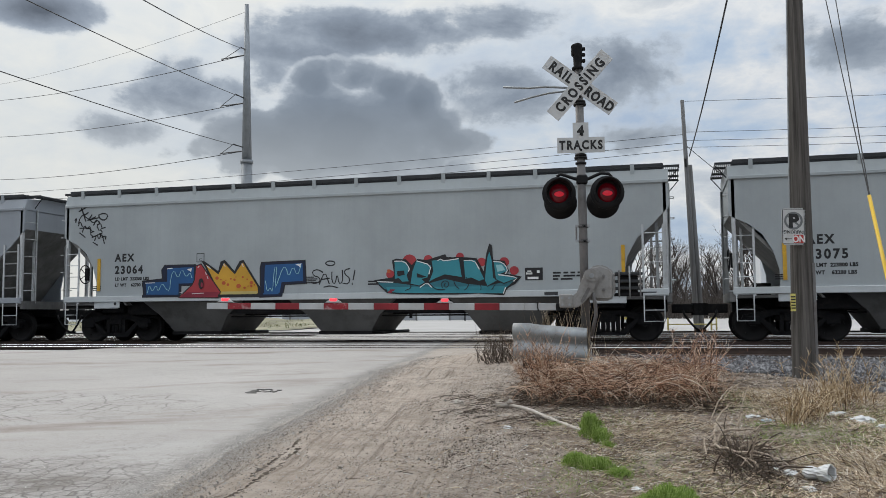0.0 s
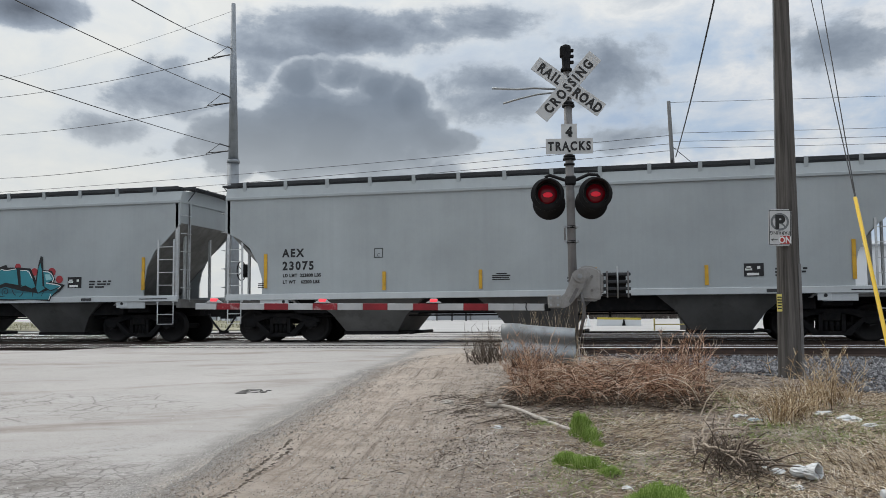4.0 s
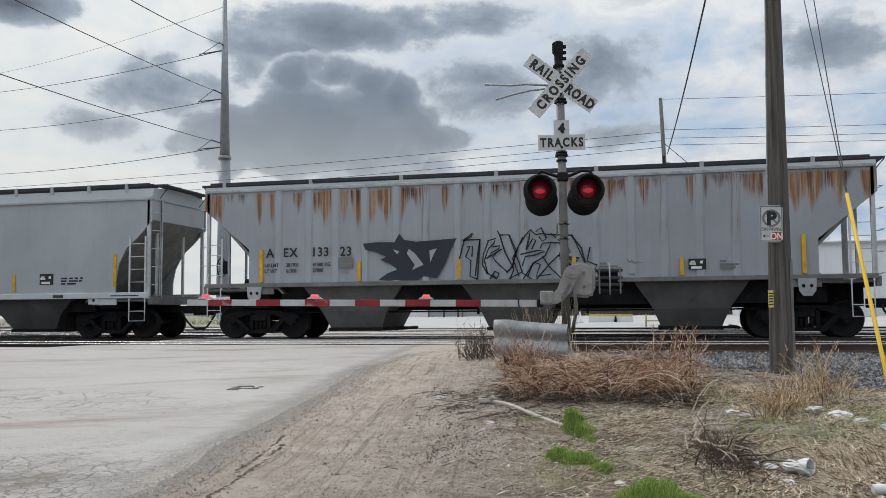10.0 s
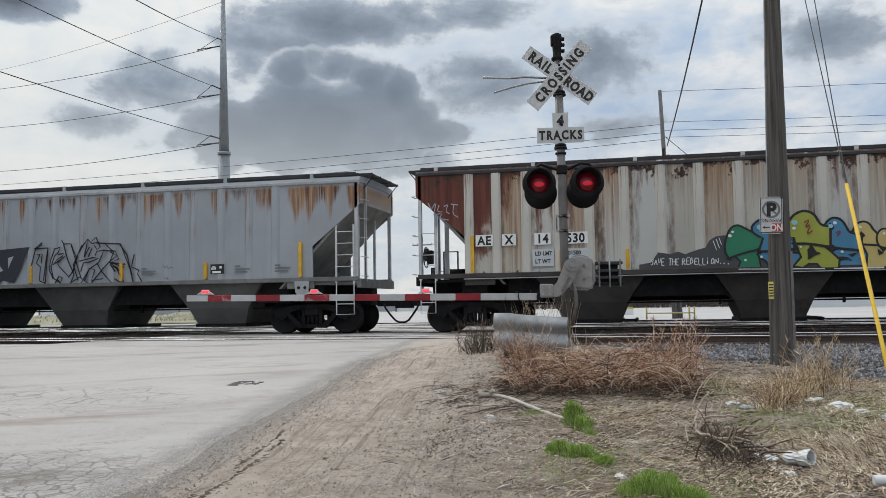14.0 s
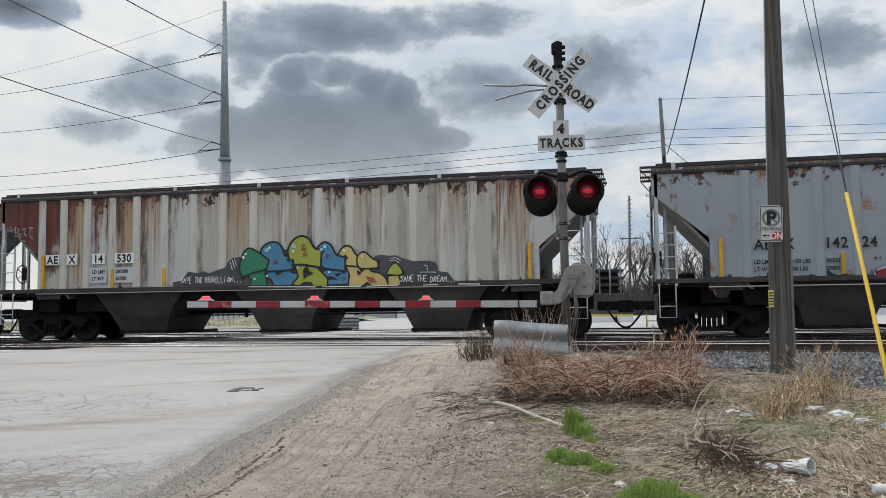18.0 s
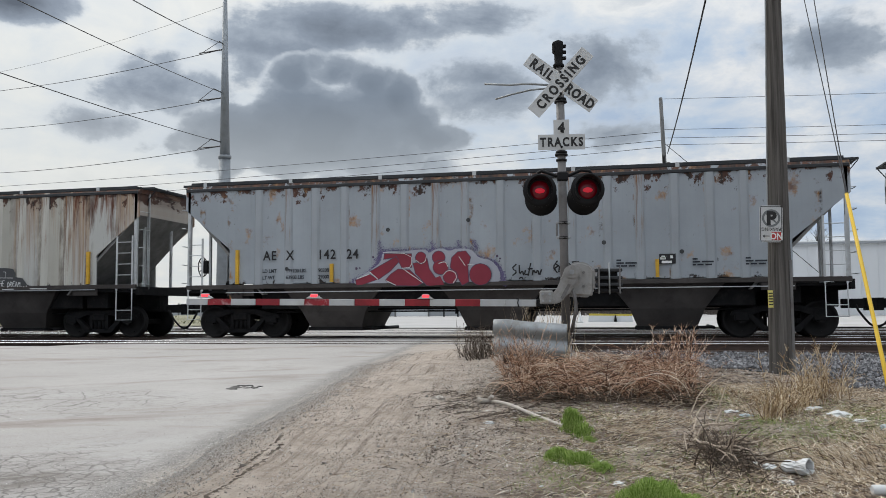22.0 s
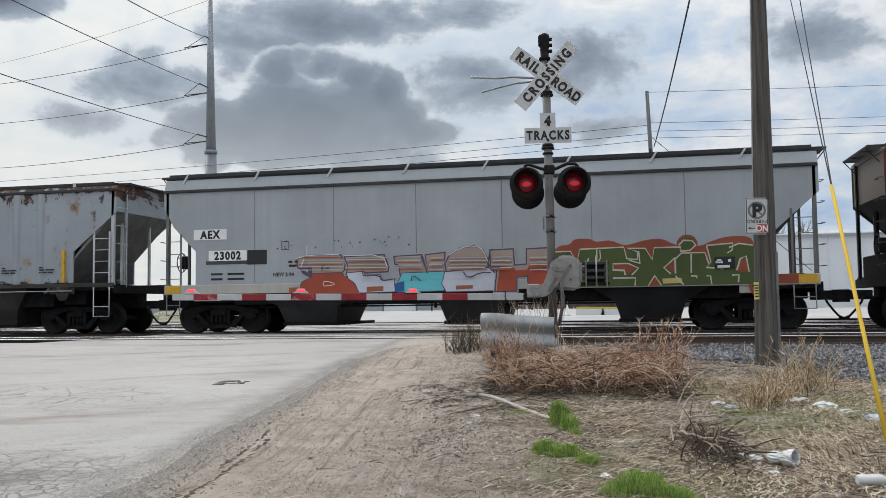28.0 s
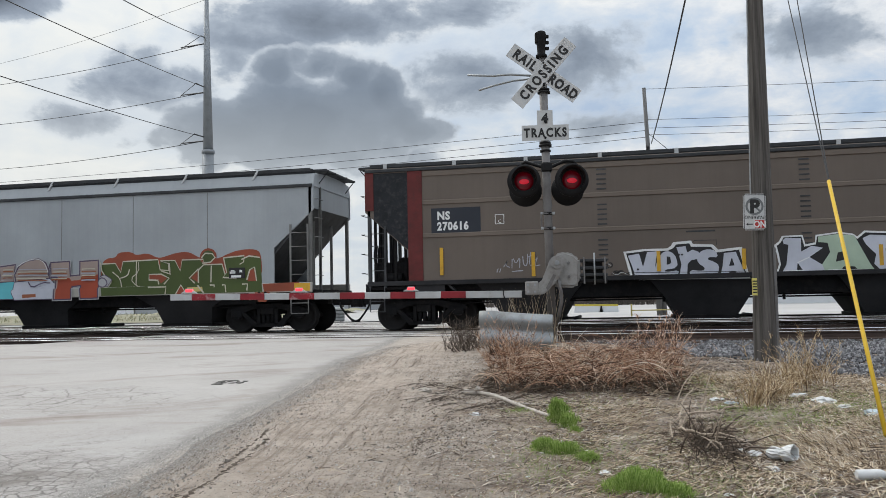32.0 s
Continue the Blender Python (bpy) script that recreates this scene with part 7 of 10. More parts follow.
for c, num, ld, lt in ((car_one, "23064", "223300 LBS", "62700"), (car_two, "23075", "223800 LBS", "62200")):
    numbers(c, (("AEX", 1.75, 2.36, 0.21, 0.92), (num, 1.75, 2.0, 0.22, 0.92)), SM)
    lettered(c, "LD LMT  " + ld, 1.76, SM, 1.80, 0.085, M["black_ink"], 0.95, 0.006, spacing=1.1)
    lettered(c, "LT WT    " + lt + " LBS", 1.76, SM, 1.62, 0.085, M["black_ink"], 0.95, 0.006, spacing=1.1)
    plate_c(c, 4.42, 2.28, SM, M["black_ink"], 0.24)
    placard(c, 13.90, 1.60, SM, 0.46, 0.32)
    bars(c, 14.62, 1.80, (((0, 0.2), (0.27, 0.12), (0.45, 0.12), (0.63, 0.1)), ((0, 0.18), (0.27, 0.3), (0.6, 0.1)), ((0, 0.14), (0.2, 0.3))), SM, M["black_ink"], 0.045)
    bars(c, 7.75, 1.80, (((0, 0.28),), ((-0.1, 0.48),), ((-0.1, 0.44),), ((-0.1, 0.46),)), SM, M["black_ink"], 0.028)
    bars(c, 9.6, 1.66, (((0, 0.3),), ((0, 0.44),)), SM, M["black_ink"], 0.04)
    bars(c, 1.02, 1.64, (((0, 0.26),), ((0, 0.26),), ((0, 0.26),)), SM, M["black_ink"], 0.028)
    bars(c, 16.3, 1.26, (((0, 0.9),),), -W - 0.061, M["black_ink"], 0.028)
    bm = B()
    box(bm, (14.4, -W - 0.075, 1.21), (14.75, -W - 0.06, 1.29), 0.008)
    part("route_card_holder", bm, M["dark_end"], c)
    # defect plate with its mark
    for x in (1.62, 15.55):
        bm = B()
        box(bm, (x, -W - 0.035, 1.0), (x + 0.32, -W + 0.0, 1.24), 0.008)
        pl = part("pad_plate", bm, M["paint_a_sill"], c)
        bm = B()
        rod(bm, (x + 0.18, -W - 0.042, 1.12), (x + 0.18, -W - 0.03, 1.12), 0.045, 0.045, 12)
        part("pad_hole", bm, M["black_ink"], pl)

# first wagon: block piece in blue, red and yellow, sprayed down over the sill
w = Step(car_one, lambda p: (1.1053 + 0.006390 * p[0], 2.8969 + -0.0001092 * p[0] + -0.005595 * p[1]))
INK = (("black_ink", 0.030),)
w.fill([(248, 200), (350, 188), (345, 140), (360, 118), (512, 116), (512, 215), (440, 218), (440, 275), (255, 278)], "g_navy", INK)
w.fill([(264, 206), (372, 200), (372, 131), (505, 125), (505, 207), (430, 210), (430, 267), (267, 267)], "g_blue")
w.fill([(832, 130), (838, 106), (1040, 97), (1046, 205), (945, 212), (936, 270), (834, 275)], "g_navy", INK)
w.fill([(852, 132), (856, 116), (1030, 108), (1034, 196), (932, 202), (922, 262), (850, 264)], "g_blue")
w.fill([(545, 95), (560, 100), (628, 150), (640, 100), (658, 92), (706, 150), (732, 98), (748, 92), (835, 240), (830, 275), (636, 278), (560, 118)], "black_ink", (("black_ink", 0.015),))
w.fill([(565, 112), (628, 163), (656, 106), (708, 163), (746, 102), (818, 225), (822, 262), (642, 265), (604, 192)], "g_yellow")
w.fill([(645, 250), (818, 247), (821, 262), (643, 265)], "g_cream")
w.fill([(518, 122), (541, 112), (636, 250), (632, 279), (440, 281), (462, 255), (500, 218), (513, 190)], "g_red", INK)
w.fill([(470, 255), (630, 252), (632, 276), (448, 278)], "g_crim")
for a, b, r in ((622, 182, 9), (655, 207, 10), (676, 215, 7), (690, 185, 5), (708, 190, 6), (728, 222, 11), (748, 177, 5), (770, 188, 4), (757, 230, 6), (790, 205, 9), (790, 222, 6), (642, 190, 4), (805, 215, 4), (716, 176, 3), (667, 193, 3), (775, 222, 3)):
    w.fill(disc(a, b, r, 10), "g_orange")
w.fill(disc(545, 210, 13, 14, 2.1), "black_ink")
w.fill(disc(549, 216, 6, 10, 2.2), "g_crim")
w.stroke([[(275, 260), (285, 215), (300, 255), (320, 215), (330, 255), (350, 205), (370, 238), (388, 250), (395, 170), (410, 140), (430, 185), (450, 132), (470, 180), (490, 150), (500, 182)],
          [(858, 195), (868, 255), (880, 225), (892, 258), (900, 130), (912, 125), (903, 240), (918, 196), (940, 130), (955, 128), (968, 178), (988, 120), (1008, 172), (1026, 120)]], "g_lteal", 0.022)
w.fill([(474, 136), (500, 131), (494, 150)], "g_white")
w.fill([(1000, 114), (1028, 110), (1022, 128)], "g_white")
w.stroke([[(264, 208), (312, 206)], [(375, 134), (402, 131)], [(566, 150), (572, 166)], [(575, 172), (580, 186)], [(528, 128), (536, 122)], [(455, 252), (440, 258)], [(572, 118), (592, 134)], [(500, 262), (560, 258)], [(655, 110), (664, 124)], [(744, 108), (752, 124)]], "g_white", 0.030)
# the teal piece with red bubbles behind it
w = Step(car_one, lambda p: (9.4130 + 0.005458 * p[0], 2.6907 + -0.0000933 * p[0] + -0.005167 * p[1]))
for a, b, r in ((250, 98, 36), (345, 88, 22), (505, 75, 20), (612, 104, 22), (722, 104, 24), (770, 147, 22), (152, 165, 22), (350, 190, 18)):
    w.fill(disc(a, b, r, 16), "g_red")
w.fill([(136, 140), (152, 140), (152, 158), (134, 160)], "g_orange")
w.fill([(66, 196), (160, 182), (172, 170), (160, 92), (182, 84), (232, 88), (262, 118), (290, 86), (340, 92), (362, 84), (432, 62), (440, 78), (500, 78), (520, 78), (588, 84), (622, 150), (636, 60), (650, 10), (664, 20), (668, 92), (724, 98), (746, 150), (730, 162), (806, 178), (775, 215), (738, 236), (722, 272), (596, 264), (490, 270), (200, 270), (138, 264), (108, 240)], "black_ink")
w.fill([(85, 208), (170, 210), (300, 226), (430, 190), (540, 215), (640, 226), (785, 186), (732, 232), (715, 262), (200, 262), (122, 242)], "g_dteal")
w.fill([(130, 232), (735, 226), (716, 262), (200, 262), (138, 256)], "g_teal")
w.fill([(150, 244), (176, 244), (160, 262), (142, 262)], "g_crim")
for q in ([(174, 97), (226, 97), (250, 135), (236, 172), (246, 202), (214, 204), (194, 184), (176, 190)], [(286, 97), (360, 120), (342, 182), (310, 190), (330, 206), (300, 224), (256, 214), (266, 150)],
          [(364, 96), (396, 92), (422, 96), (500, 86), (514, 180), (430, 166), (382, 186), (350, 204), (372, 150)], [(524, 96), (580, 94), (624, 190), (600, 200), (560, 182), (532, 190)],
          [(628, 196), (640, 84), (651, 52), (662, 95), (668, 184), (688, 196), (640, 224)], [(672, 102), (718, 108), (740, 150), (702, 164), (788, 184), (720, 210), (682, 190)]):
    w.fill(q, "g_teal", (("black_ink", 0.024),))
w.fill([(186, 150), (222, 146), (226, 168), (190, 176)], "black_ink")
w.fill([(288, 160), (338, 178), (316, 184), (290, 182)], "black_ink")
w.fill([(682, 118), (712, 118), (728, 146), (690, 154)], "g_lteal")
w.stroke([[(172, 98), (226, 97), (252, 134), (246, 152)], [(288, 96), (362, 119), (350, 165)], [(394, 96), (410, 86), (424, 98), (500, 86)], [(526, 96), (578, 95), (602, 142)], [(670, 101), (716, 106), (741, 142), (728, 164)], [(692, 168), (790, 182), (766, 202)], [(86, 204), (168, 207)], [(304, 234), (340, 208), (364, 234)], [(719, 264), (730, 232)]], "g_white", 0.034)
w.stroke([[(418, 236), (410, 215), (426, 198), (448, 204), (450, 226), (434, 234), (424, 220), (434, 212)], [(535, 180), (552, 206), (540, 240), (494, 262)], [(600, 202), (612, 240), (596, 262)], [(250, 205), (262, 236), (230, 250)], [(345, 205), (385, 246), (430, 244)], [(470, 180), (480, 220), (500, 240)], [(690, 198), (664, 240), (650, 262)]], "black_ink", 0.026)
# quick tags
w = Wall(car_one, 0, 0, 1, 0, 0, 1, SM)
w.at = lambda p: (7.9937 + 0.009344 * (p[0] - 980), 1.6511 - 0.000157 * (p[0] - 980) - 0.008815 * (p[1] - 300))
w.stroke([[(1012, 270), (996, 260), (978, 266), (982, 280), (1000, 285), (1004, 298), (985, 306), (974, 300)], [(1000, 308), (1018, 266), (1032, 306)], [(1008, 292), (1034, 288)], [(1040, 268), (1040, 298), (1050, 308), (1057, 272), (1062, 306), (1074, 300), (1073, 262)],
          [(1097, 258), (1080, 262), (1080, 276), (1097, 288), (1092, 306), (1074, 304)], [(1112, 262), (1106, 294)], [(1103, 302), (1104, 309)], [(1020, 240), (1030, 234), (1048, 236), (1050, 245), (1034, 250), (1021, 244), (1020, 240)], [(1014, 316), (1036, 311), (1060, 318)]], "black_ink", 0.042)
w = Wall(car_one, 0.3, 325, 0.0085, 2.82, 310, 0.0066, SM)
w.stroke([[(345, 150), (385, 125)], [(355, 130), (375, 195)], [(385, 155), (365, 170), (395, 190)], [(400, 165), (388, 185), (405, 205), (420, 190)], [(398, 185), (415, 175)], [(405, 215), (420, 190), (432, 205)], [(430, 240), (418, 215), (435, 205), (440, 225)],
          [(455, 225), (432, 232), (445, 250), (428, 255)], [(330, 190), (338, 175), (334, 200)], [(345, 215), (352, 192), (362, 220)], [(362, 245), (370, 210), (382, 235), (392, 212), (396, 250)], [(405, 265), (392, 250), (410, 240)], [(412, 285), (420, 255), (430, 280), (438, 255)], [(350, 245), (375, 268)], [(440, 270), (458, 262), (455, 280)], [(380, 190), (430, 180)], [(345, 205), (352, 175), (372, 160)], [(350, 225), (390, 225), (405, 245)], [(400, 270), (440, 250), (452, 300)],
          [(425, 170), (445, 160), (465, 170), (455, 192), (435, 190), (425, 170)], [(405, 290), (425, 305)]], "black_ink", 0.050)

# third wagon: split lettering between the ribs, a black piece and a line piece
numbers(car_three, (("A", 1.90, 2.25, 0.24, 0.95), ("EX", 2.40, 2.25, 0.24, 0.95), ("133", 3.22, 2.25, 0.24, 0.92), ("23", 4.05, 2.25, 0.24, 0.92)), RB)
for x, a, b in ((1.85, "LD LMT", "LT WT"), (2.48, "201700", "61300"), (3.26, "91500 KG", "27800")):
    lettered(car_three, a, x, RB, 1.98, 0.095, M["g_slate"], 0.9, 0.004)
    lettered(car_three, b, x, RB, 1.82, 0.095, M["g_slate"], 0.9, 0.004)
bm = B()
box(bm, (4.02, RB - 0.004, 1.92), (4.42, RB, 2.2))
part("tare_patch", bm, M["grey_slope"], car_three)
lettered(car_three, "8-78", 4.1, RB, 1.76, 0.08, M["faint_ink"], 0.9)
w = Wall(car_three, 4.70, 45, 0.00805, 1.56, 492, 0.0077, RB)
w.fill([(45, 362), (100, 358), (155, 360), (172, 330), (188, 352), (230, 360), (368, 352), (345, 395), (328, 440), (300, 488), (255, 480), (235, 492), (100, 490), (130, 468), (165, 455), (140, 436), (105, 420), (128, 410), (90, 392), (55, 384)], "g_slate")
w.fill([(205, 385), (225, 400), (255, 440), (215, 458), (225, 440), (198, 400)], "g_grey")
w.fill([(150, 385), (172, 392), (165, 402)], "g_grey")
w.fill([(275, 392), (300, 385), (290, 405), (278, 432)], "g_grey")
w.at = lambda p: (7.1195 + 0.0055167 * p[0], 2.9195 - 0.0000947 * p[0] - 0.005115 * p[1])
w.stroke([[(40, 260), (35, 200), (70, 60), (110, 30), (105, 45), (65, 70)], [(60, 65), (145, 62), (135, 130), (120, 250)], [(145, 62), (130, 270)], [(95, 100), (75, 150), (100, 170), (95, 250), (130, 265)], [(80, 100), (110, 95), (105, 150)],
          [(180, 70), (220, 58), (210, 85), (185, 110), (165, 170), (180, 235), (225, 265)], [(185, 70), (160, 140), (155, 190), (180, 240)], [(205, 100), (240, 95), (235, 110), (200, 130), (175, 160), (248, 112), (205, 150), (215, 170), (275, 230), (300, 190), (325, 110)],
          [(228, 18), (240, 40), (285, 40), (318, 120), (300, 200), (270, 232)], [(240, 42), (265, 130), (305, 215), (285, 268)], [(285, 40), (290, 60), (345, 230)], [(335, 90), (360, 45), (385, 15), (380, 50), (365, 115)],
          [(385, 15), (410, 40), (440, 35), (470, 40), (580, 45), (600, 95), (650, 220)], [(365, 118), (395, 60), (410, 70), (390, 115)], [(335, 140), (420, 120), (450, 125), (400, 145), (360, 150), (345, 200)], [(430, 110), (440, 85), (480, 80), (470, 110), (450, 150), (395, 185), (370, 250)],
          [(475, 80), (550, 85), (570, 130), (520, 150), (580, 200), (600, 260)], [(480, 35), (540, 90), (520, 140)], [(520, 90), (560, 110), (510, 150), (480, 180), (410, 265)], [(530, 150), (610, 160)], [(510, 145), (600, 175)], [(520, 160), (550, 200), (530, 170), (560, 180), (590, 260)],
          [(345, 270), (400, 180), (430, 190), (410, 250), (480, 240)], [(440, 150), (470, 200), (530, 265)], [(545, 240), (585, 265)], [(575, 45), (620, 110), (655, 260)], [(660, 105), (645, 175), (690, 195), (680, 215), (700, 245), (705, 262)],
          [(410, 25), (435, 5), (460, 60), (440, 75), (425, 50)], [(190, 265), (215, 225), (235, 235), (225, 260), (205, 245)], [(280, 265), (340, 230), (390, 265)], [(350, 50), (300, 160), (330, 250)]], "black_ink", 0.050, 0)
w.stroke([[(825, 165), (840, 185), (848, 165), (856, 190), (870, 178), (890, 185)], [(835, 240), (860, 236), (850, 248)]], "faint_ink", 0.03)
placard(car_three, 13.16, 1.70, RB, 0.42, 0.27)
for x in (11.0, 13.9, 15.1):
    bars(car_three, x, 1.92, (((0, 0.16),), ((0, 0.45),), ((0, 0.38),)), RB, M["faint_ink"], 0.045)

# fourth wagon: pasted number patches, charcoal cloud and mushroom letters
for x, t, wd in ((1.62, "AE", 0.46), (2.32, "X", 0.36), (3.16, "14", 0.42), (3.90, "530", 0.62)):
    bm = B()
    box(bm, (x, RB - 0.003, 2.24), (x + wd, RB + 0.002, 2.54))
    pt = part("number_patch", bm, M["white_ink"], car_four, "white number patch")
    lettered(pt, t, x + wd / 2, RB - 0.006, 2.28, 0.22, M["black_ink"], 0.92, 0.010, "CENTER", 1.1)
for x, wd, a, b in ((3.10, 0.55, "LD LMT", "LT WT"), (3.88, 0.66, "201500", "61500")):
    bm = B()
    box(bm, (x, RB - 0.003, 1.68), (x + wd, RB + 0.002, 2.12))
    pt = part("weight_patch", bm, M["paint_a_sill"], car_four)
    lettered(pt, a, x + 0.07, RB - 0.006, 1.96, 0.10, M["g_slate"], 0.9, 0.005)
    lettered(pt, b, x + 0.07, RB - 0.006, 1.76, 0.10, M["g_slate"], 0.9, 0.005)
w = Wall(car_four, 0, 0, 1, 0, 0, 1, RB)
w.at = flat(-0.181679, 0.0201542, 0.000497988, 10.4285, -8.38998e-05, -0.0172232, 0.000174722, 5.20686e-05)
w.fill([(306, 508), (306, 500), (322, 497), (333, 481), (350, 484), (360, 480), (370, 484), (385, 478), (398, 474), (404, 463), (412, 457), (424, 455), (440, 460), (445, 508)], "g_char")
w.fill([(640, 470), (660, 460), (664, 453), (675, 451), (690, 453), (700, 452), (712, 457), (730, 462), (755, 462), (770, 464), (775, 472), (775, 480), (792, 482), (800, 492), (806, 500), (840, 499), (850, 503), (850, 508), (640, 508)], "g_char")
w.fill([(432, 450), (520, 440), (640, 456), (650, 480), (684, 484), (690, 507), (440, 507)], "g_char")
# legs of the letters
w.fill([(440, 488), (448, 482), (468, 480), (472, 505), (443, 506), (447, 496)], "g_green", "black_ink", 0.04)
w.fill([(470, 484), (485, 478), (512, 477), (514, 484), (526, 485), (534, 492), (527, 501), (522, 506), (486, 506), (482, 495), (474, 490)], "g_sky", "black_ink", 0.05, 1)
w.fill([(570, 483), (582, 477), (612, 477), (621, 486), (625, 496), (620, 506), (580, 506), (577, 497), (590, 495), (600, 497), (590, 489), (572, 490)], "g_sky", "black_ink", 0.05, 1)
w.fill([(523, 468), (552, 466), (566, 480), (579, 494), (578, 506), (556, 506), (550, 499), (538, 499), (530, 505), (520, 503), (530, 490)], "g_lime", "black_ink", 0.05)
w.fill([(612, 468), (630, 468), (640, 483), (650, 474), (657, 482), (672, 485), (681, 492), (687, 505), (660, 506), (650, 499), (640, 506), (618, 506), (620, 486)], "g_cream", "black_ink", 0.045)
w.fill([(688, 490), (705, 488), (709, 504), (688, 505)], "g_cream", "black_ink", 0.035)
# their mushroom caps
w.fill([(428, 460), (425, 478), (430, 489), (447, 482), (462, 478), (476, 475), (478, 456), (464, 453), (453, 446), (443, 440), (434, 445)], "g_green", "black_ink", 0.05, 2)
w.fill([(464, 450), (464, 443), (468, 437), (476, 432), (486, 430), (494, 433), (500, 442), (503, 454), (518, 458), (518, 475), (506, 478), (473, 479), (479, 460)], "g_sky", "black_ink", 0.055, 2)
w.fill([(601, 452), (605, 441), (614, 436), (622, 439), (627, 450), (637, 459), (638, 471), (612, 469), (613, 456)], "g_cream", "black_ink", 0.05, 2)
w.fill([(633, 457), (639, 448), (648, 448), (655, 457), (668, 464), (668, 473), (655, 474), (640, 475), (634, 470)], "g_cream", "black_ink", 0.045, 2)
w.fill([(561, 446), (566, 436), (574, 430), (584, 433), (590, 444), (594, 454), (610, 457), (610, 478), (580, 475), (567, 471), (568, 448)], "g_sky", "black_ink", 0.055, 2)
w.fill([(514, 458), (511, 446), (515, 434), (523, 424), (535, 419), (547, 424), (552, 436), (558, 443), (568, 444), (567, 472), (540, 467), (522, 467), (521, 459)], "g_lime", "black_ink", 0.06, 2)
w.fill([(686, 485), (691, 473), (700, 466), (707, 472), (713, 483), (708, 487)], "g_lime", "black_ink", 0.035, 2)
w.fill([(537, 479), (543, 470), (549, 481), (556, 484), (546, 488), (538, 494)], "black_ink")
w.fill([(486, 481), (501, 482), (492, 488)], "black_ink")
w.fill([(592, 486), (606, 483), (598, 490)], "black_ink")
w.fill([(632, 477), (641, 484), (634, 488)], "black_ink")
w.fill([(648, 489), (662, 492), (668, 500), (654, 501)], "g_rust")
for a, b, r in ((473, 443, 4.0), (478, 439, 2.4), (521, 436, 4.2), (520, 445, 2.6), (570, 442, 3.2), (576, 437, 2.6), (432, 456, 2.6), (436, 450, 2.0), (474, 489, 2.0), (452, 494, 1.8), (610, 444, 2.2), (642, 454, 2.0), (584, 482, 2.2), (528, 474, 1.8)):
    w.fill(disc(a, b, r), "g_white" if r < 3 else "g_lteal")
w.stroke([[(534, 436), (542, 431), (534, 446), (544, 438), (536, 456), (545, 449)], [(484, 468), (491, 459), (487, 470), (493, 464)], [(577, 452), (584, 449), (578, 458)], [(605, 494), (614, 491), (608, 498)]], "g_crim", 0.035)
w.stroke([[(690, 462), (700, 460), (707, 466)], [(692, 458), (702, 456), (710, 462)], [(409, 464), (413, 478)], [(413, 461), (417, 475)], [(417, 459), (420, 470)], [(752, 470), (757, 470), (757, 481)], [(744, 482), (773, 482)]], "g_white", 0.02)
w.stroke([[(442, 508), (560, 508)], [(572, 508), (640, 507)], [(650, 507), (706, 505)], [(750, 505), (776, 504)], [(812, 503), (850, 503)]], "g_white", 0.03, 0)
hand(w, "SAVE THE", 322, 491, 10.5, 4.9)
hand(w, "REBELLION...", 365, 490, 11, 5.6)
hand(w, "SAVE THE DREAM...", 710, 488, 11, 5.9)
w = Wall(car_four, 0.3, 185, 0.0085, 2.95, 320, 0.0085, SM)
w.stroke([[(190, 262), (200, 285), (215, 258), (210, 290)], [(225, 270), (218, 290), (235, 292)], [(240, 275), (255, 268), (245, 290), (258, 298)], [(262, 268), (285, 272)], [(272, 270), (268, 300), (285, 310)], [(205, 300), (235, 296), (225, 312), (255, 318)]], "g_silver", 0.03)

# fifth wagon: crimson bubble piece with a pale rim
numbers(car_five, (("AE", 2.40, 2.15, 0.25, 0.9), ("X", 3.08, 2.15, 0.25, 0.9), ("142", 4.0, 2.15, 0.25, 0.9), ("24", 4.83, 2.15, 0.25, 0.9)), RB)
for x, a, b in ((2.38, "LD LMT", "LT WT"), (3.08, "199100 LBS", "63900 LBS"), (4.02, "90300", "29000")):
    lettered(car_five, a, x, RB, 1.80, 0.095, M["g_slate"], 0.9, 0.004)
    lettered(car_five, b, x, RB, 1.62, 0.095, M["g_slate"], 0.9, 0.004)
w = Wall(car_five, 0, 0, 1, 0, 0, 1, RB)
w.at = lambda p: (4.4910 + 0.005270 * p[0], 2.6361 + -0.0000943 * p[0] + -0.005071 * p[1])
rd = random.Random(9)
rim = [(95, 215), (180, 172), (232, 118), (248, 55), (330, 46), (520, 42), (600, 46), (700, 40), (742, 84), (830, 108), (868, 160), (880, 222)]
dots = []
for p, q in zip(rim, rim[1:]):
    for _ in range(420):
        t, o = rd.random(), abs(rd.gauss(0, 17))
        dots.append((p[0] + (q[0] - p[0]) * t + rd.gauss(0, 9), p[1] + (q[1] - p[1]) * t + 18 - o, rd.uniform(1.0, 4.0) * max(0.25, 1 - o / 46)))
for a in (240, 515, 650, 730, 738):
    for _ in range(90):
        o = rd.random()
        dots.append((a + rd.gauss(0, 7) + (1 - o) * 8, 55 - 55 * o, rd.uniform(0.8, 2.2)))
w.spray(dots, "g_violet")
for p in ((118, 148, 7), (136, 146, 5), (208, 88, 6), (848, 84, 6), (862, 96, 5), (858, 110, 4)):
    w.fill(disc(*p, 8, 1.1), "g_plum")
w.fill([(105, 215), (120, 203), (190, 160), (250, 115), (258, 60), (335, 54), (350, 60), (440, 48), (490, 50), (504, 72), (520, 52), (570, 40), (605, 58), (640, 44), (700, 44), (735, 60), (752, 92), (820, 104), (860, 155), (864, 200), (842, 234), (115, 242)], "g_silver", None, 0, 1)
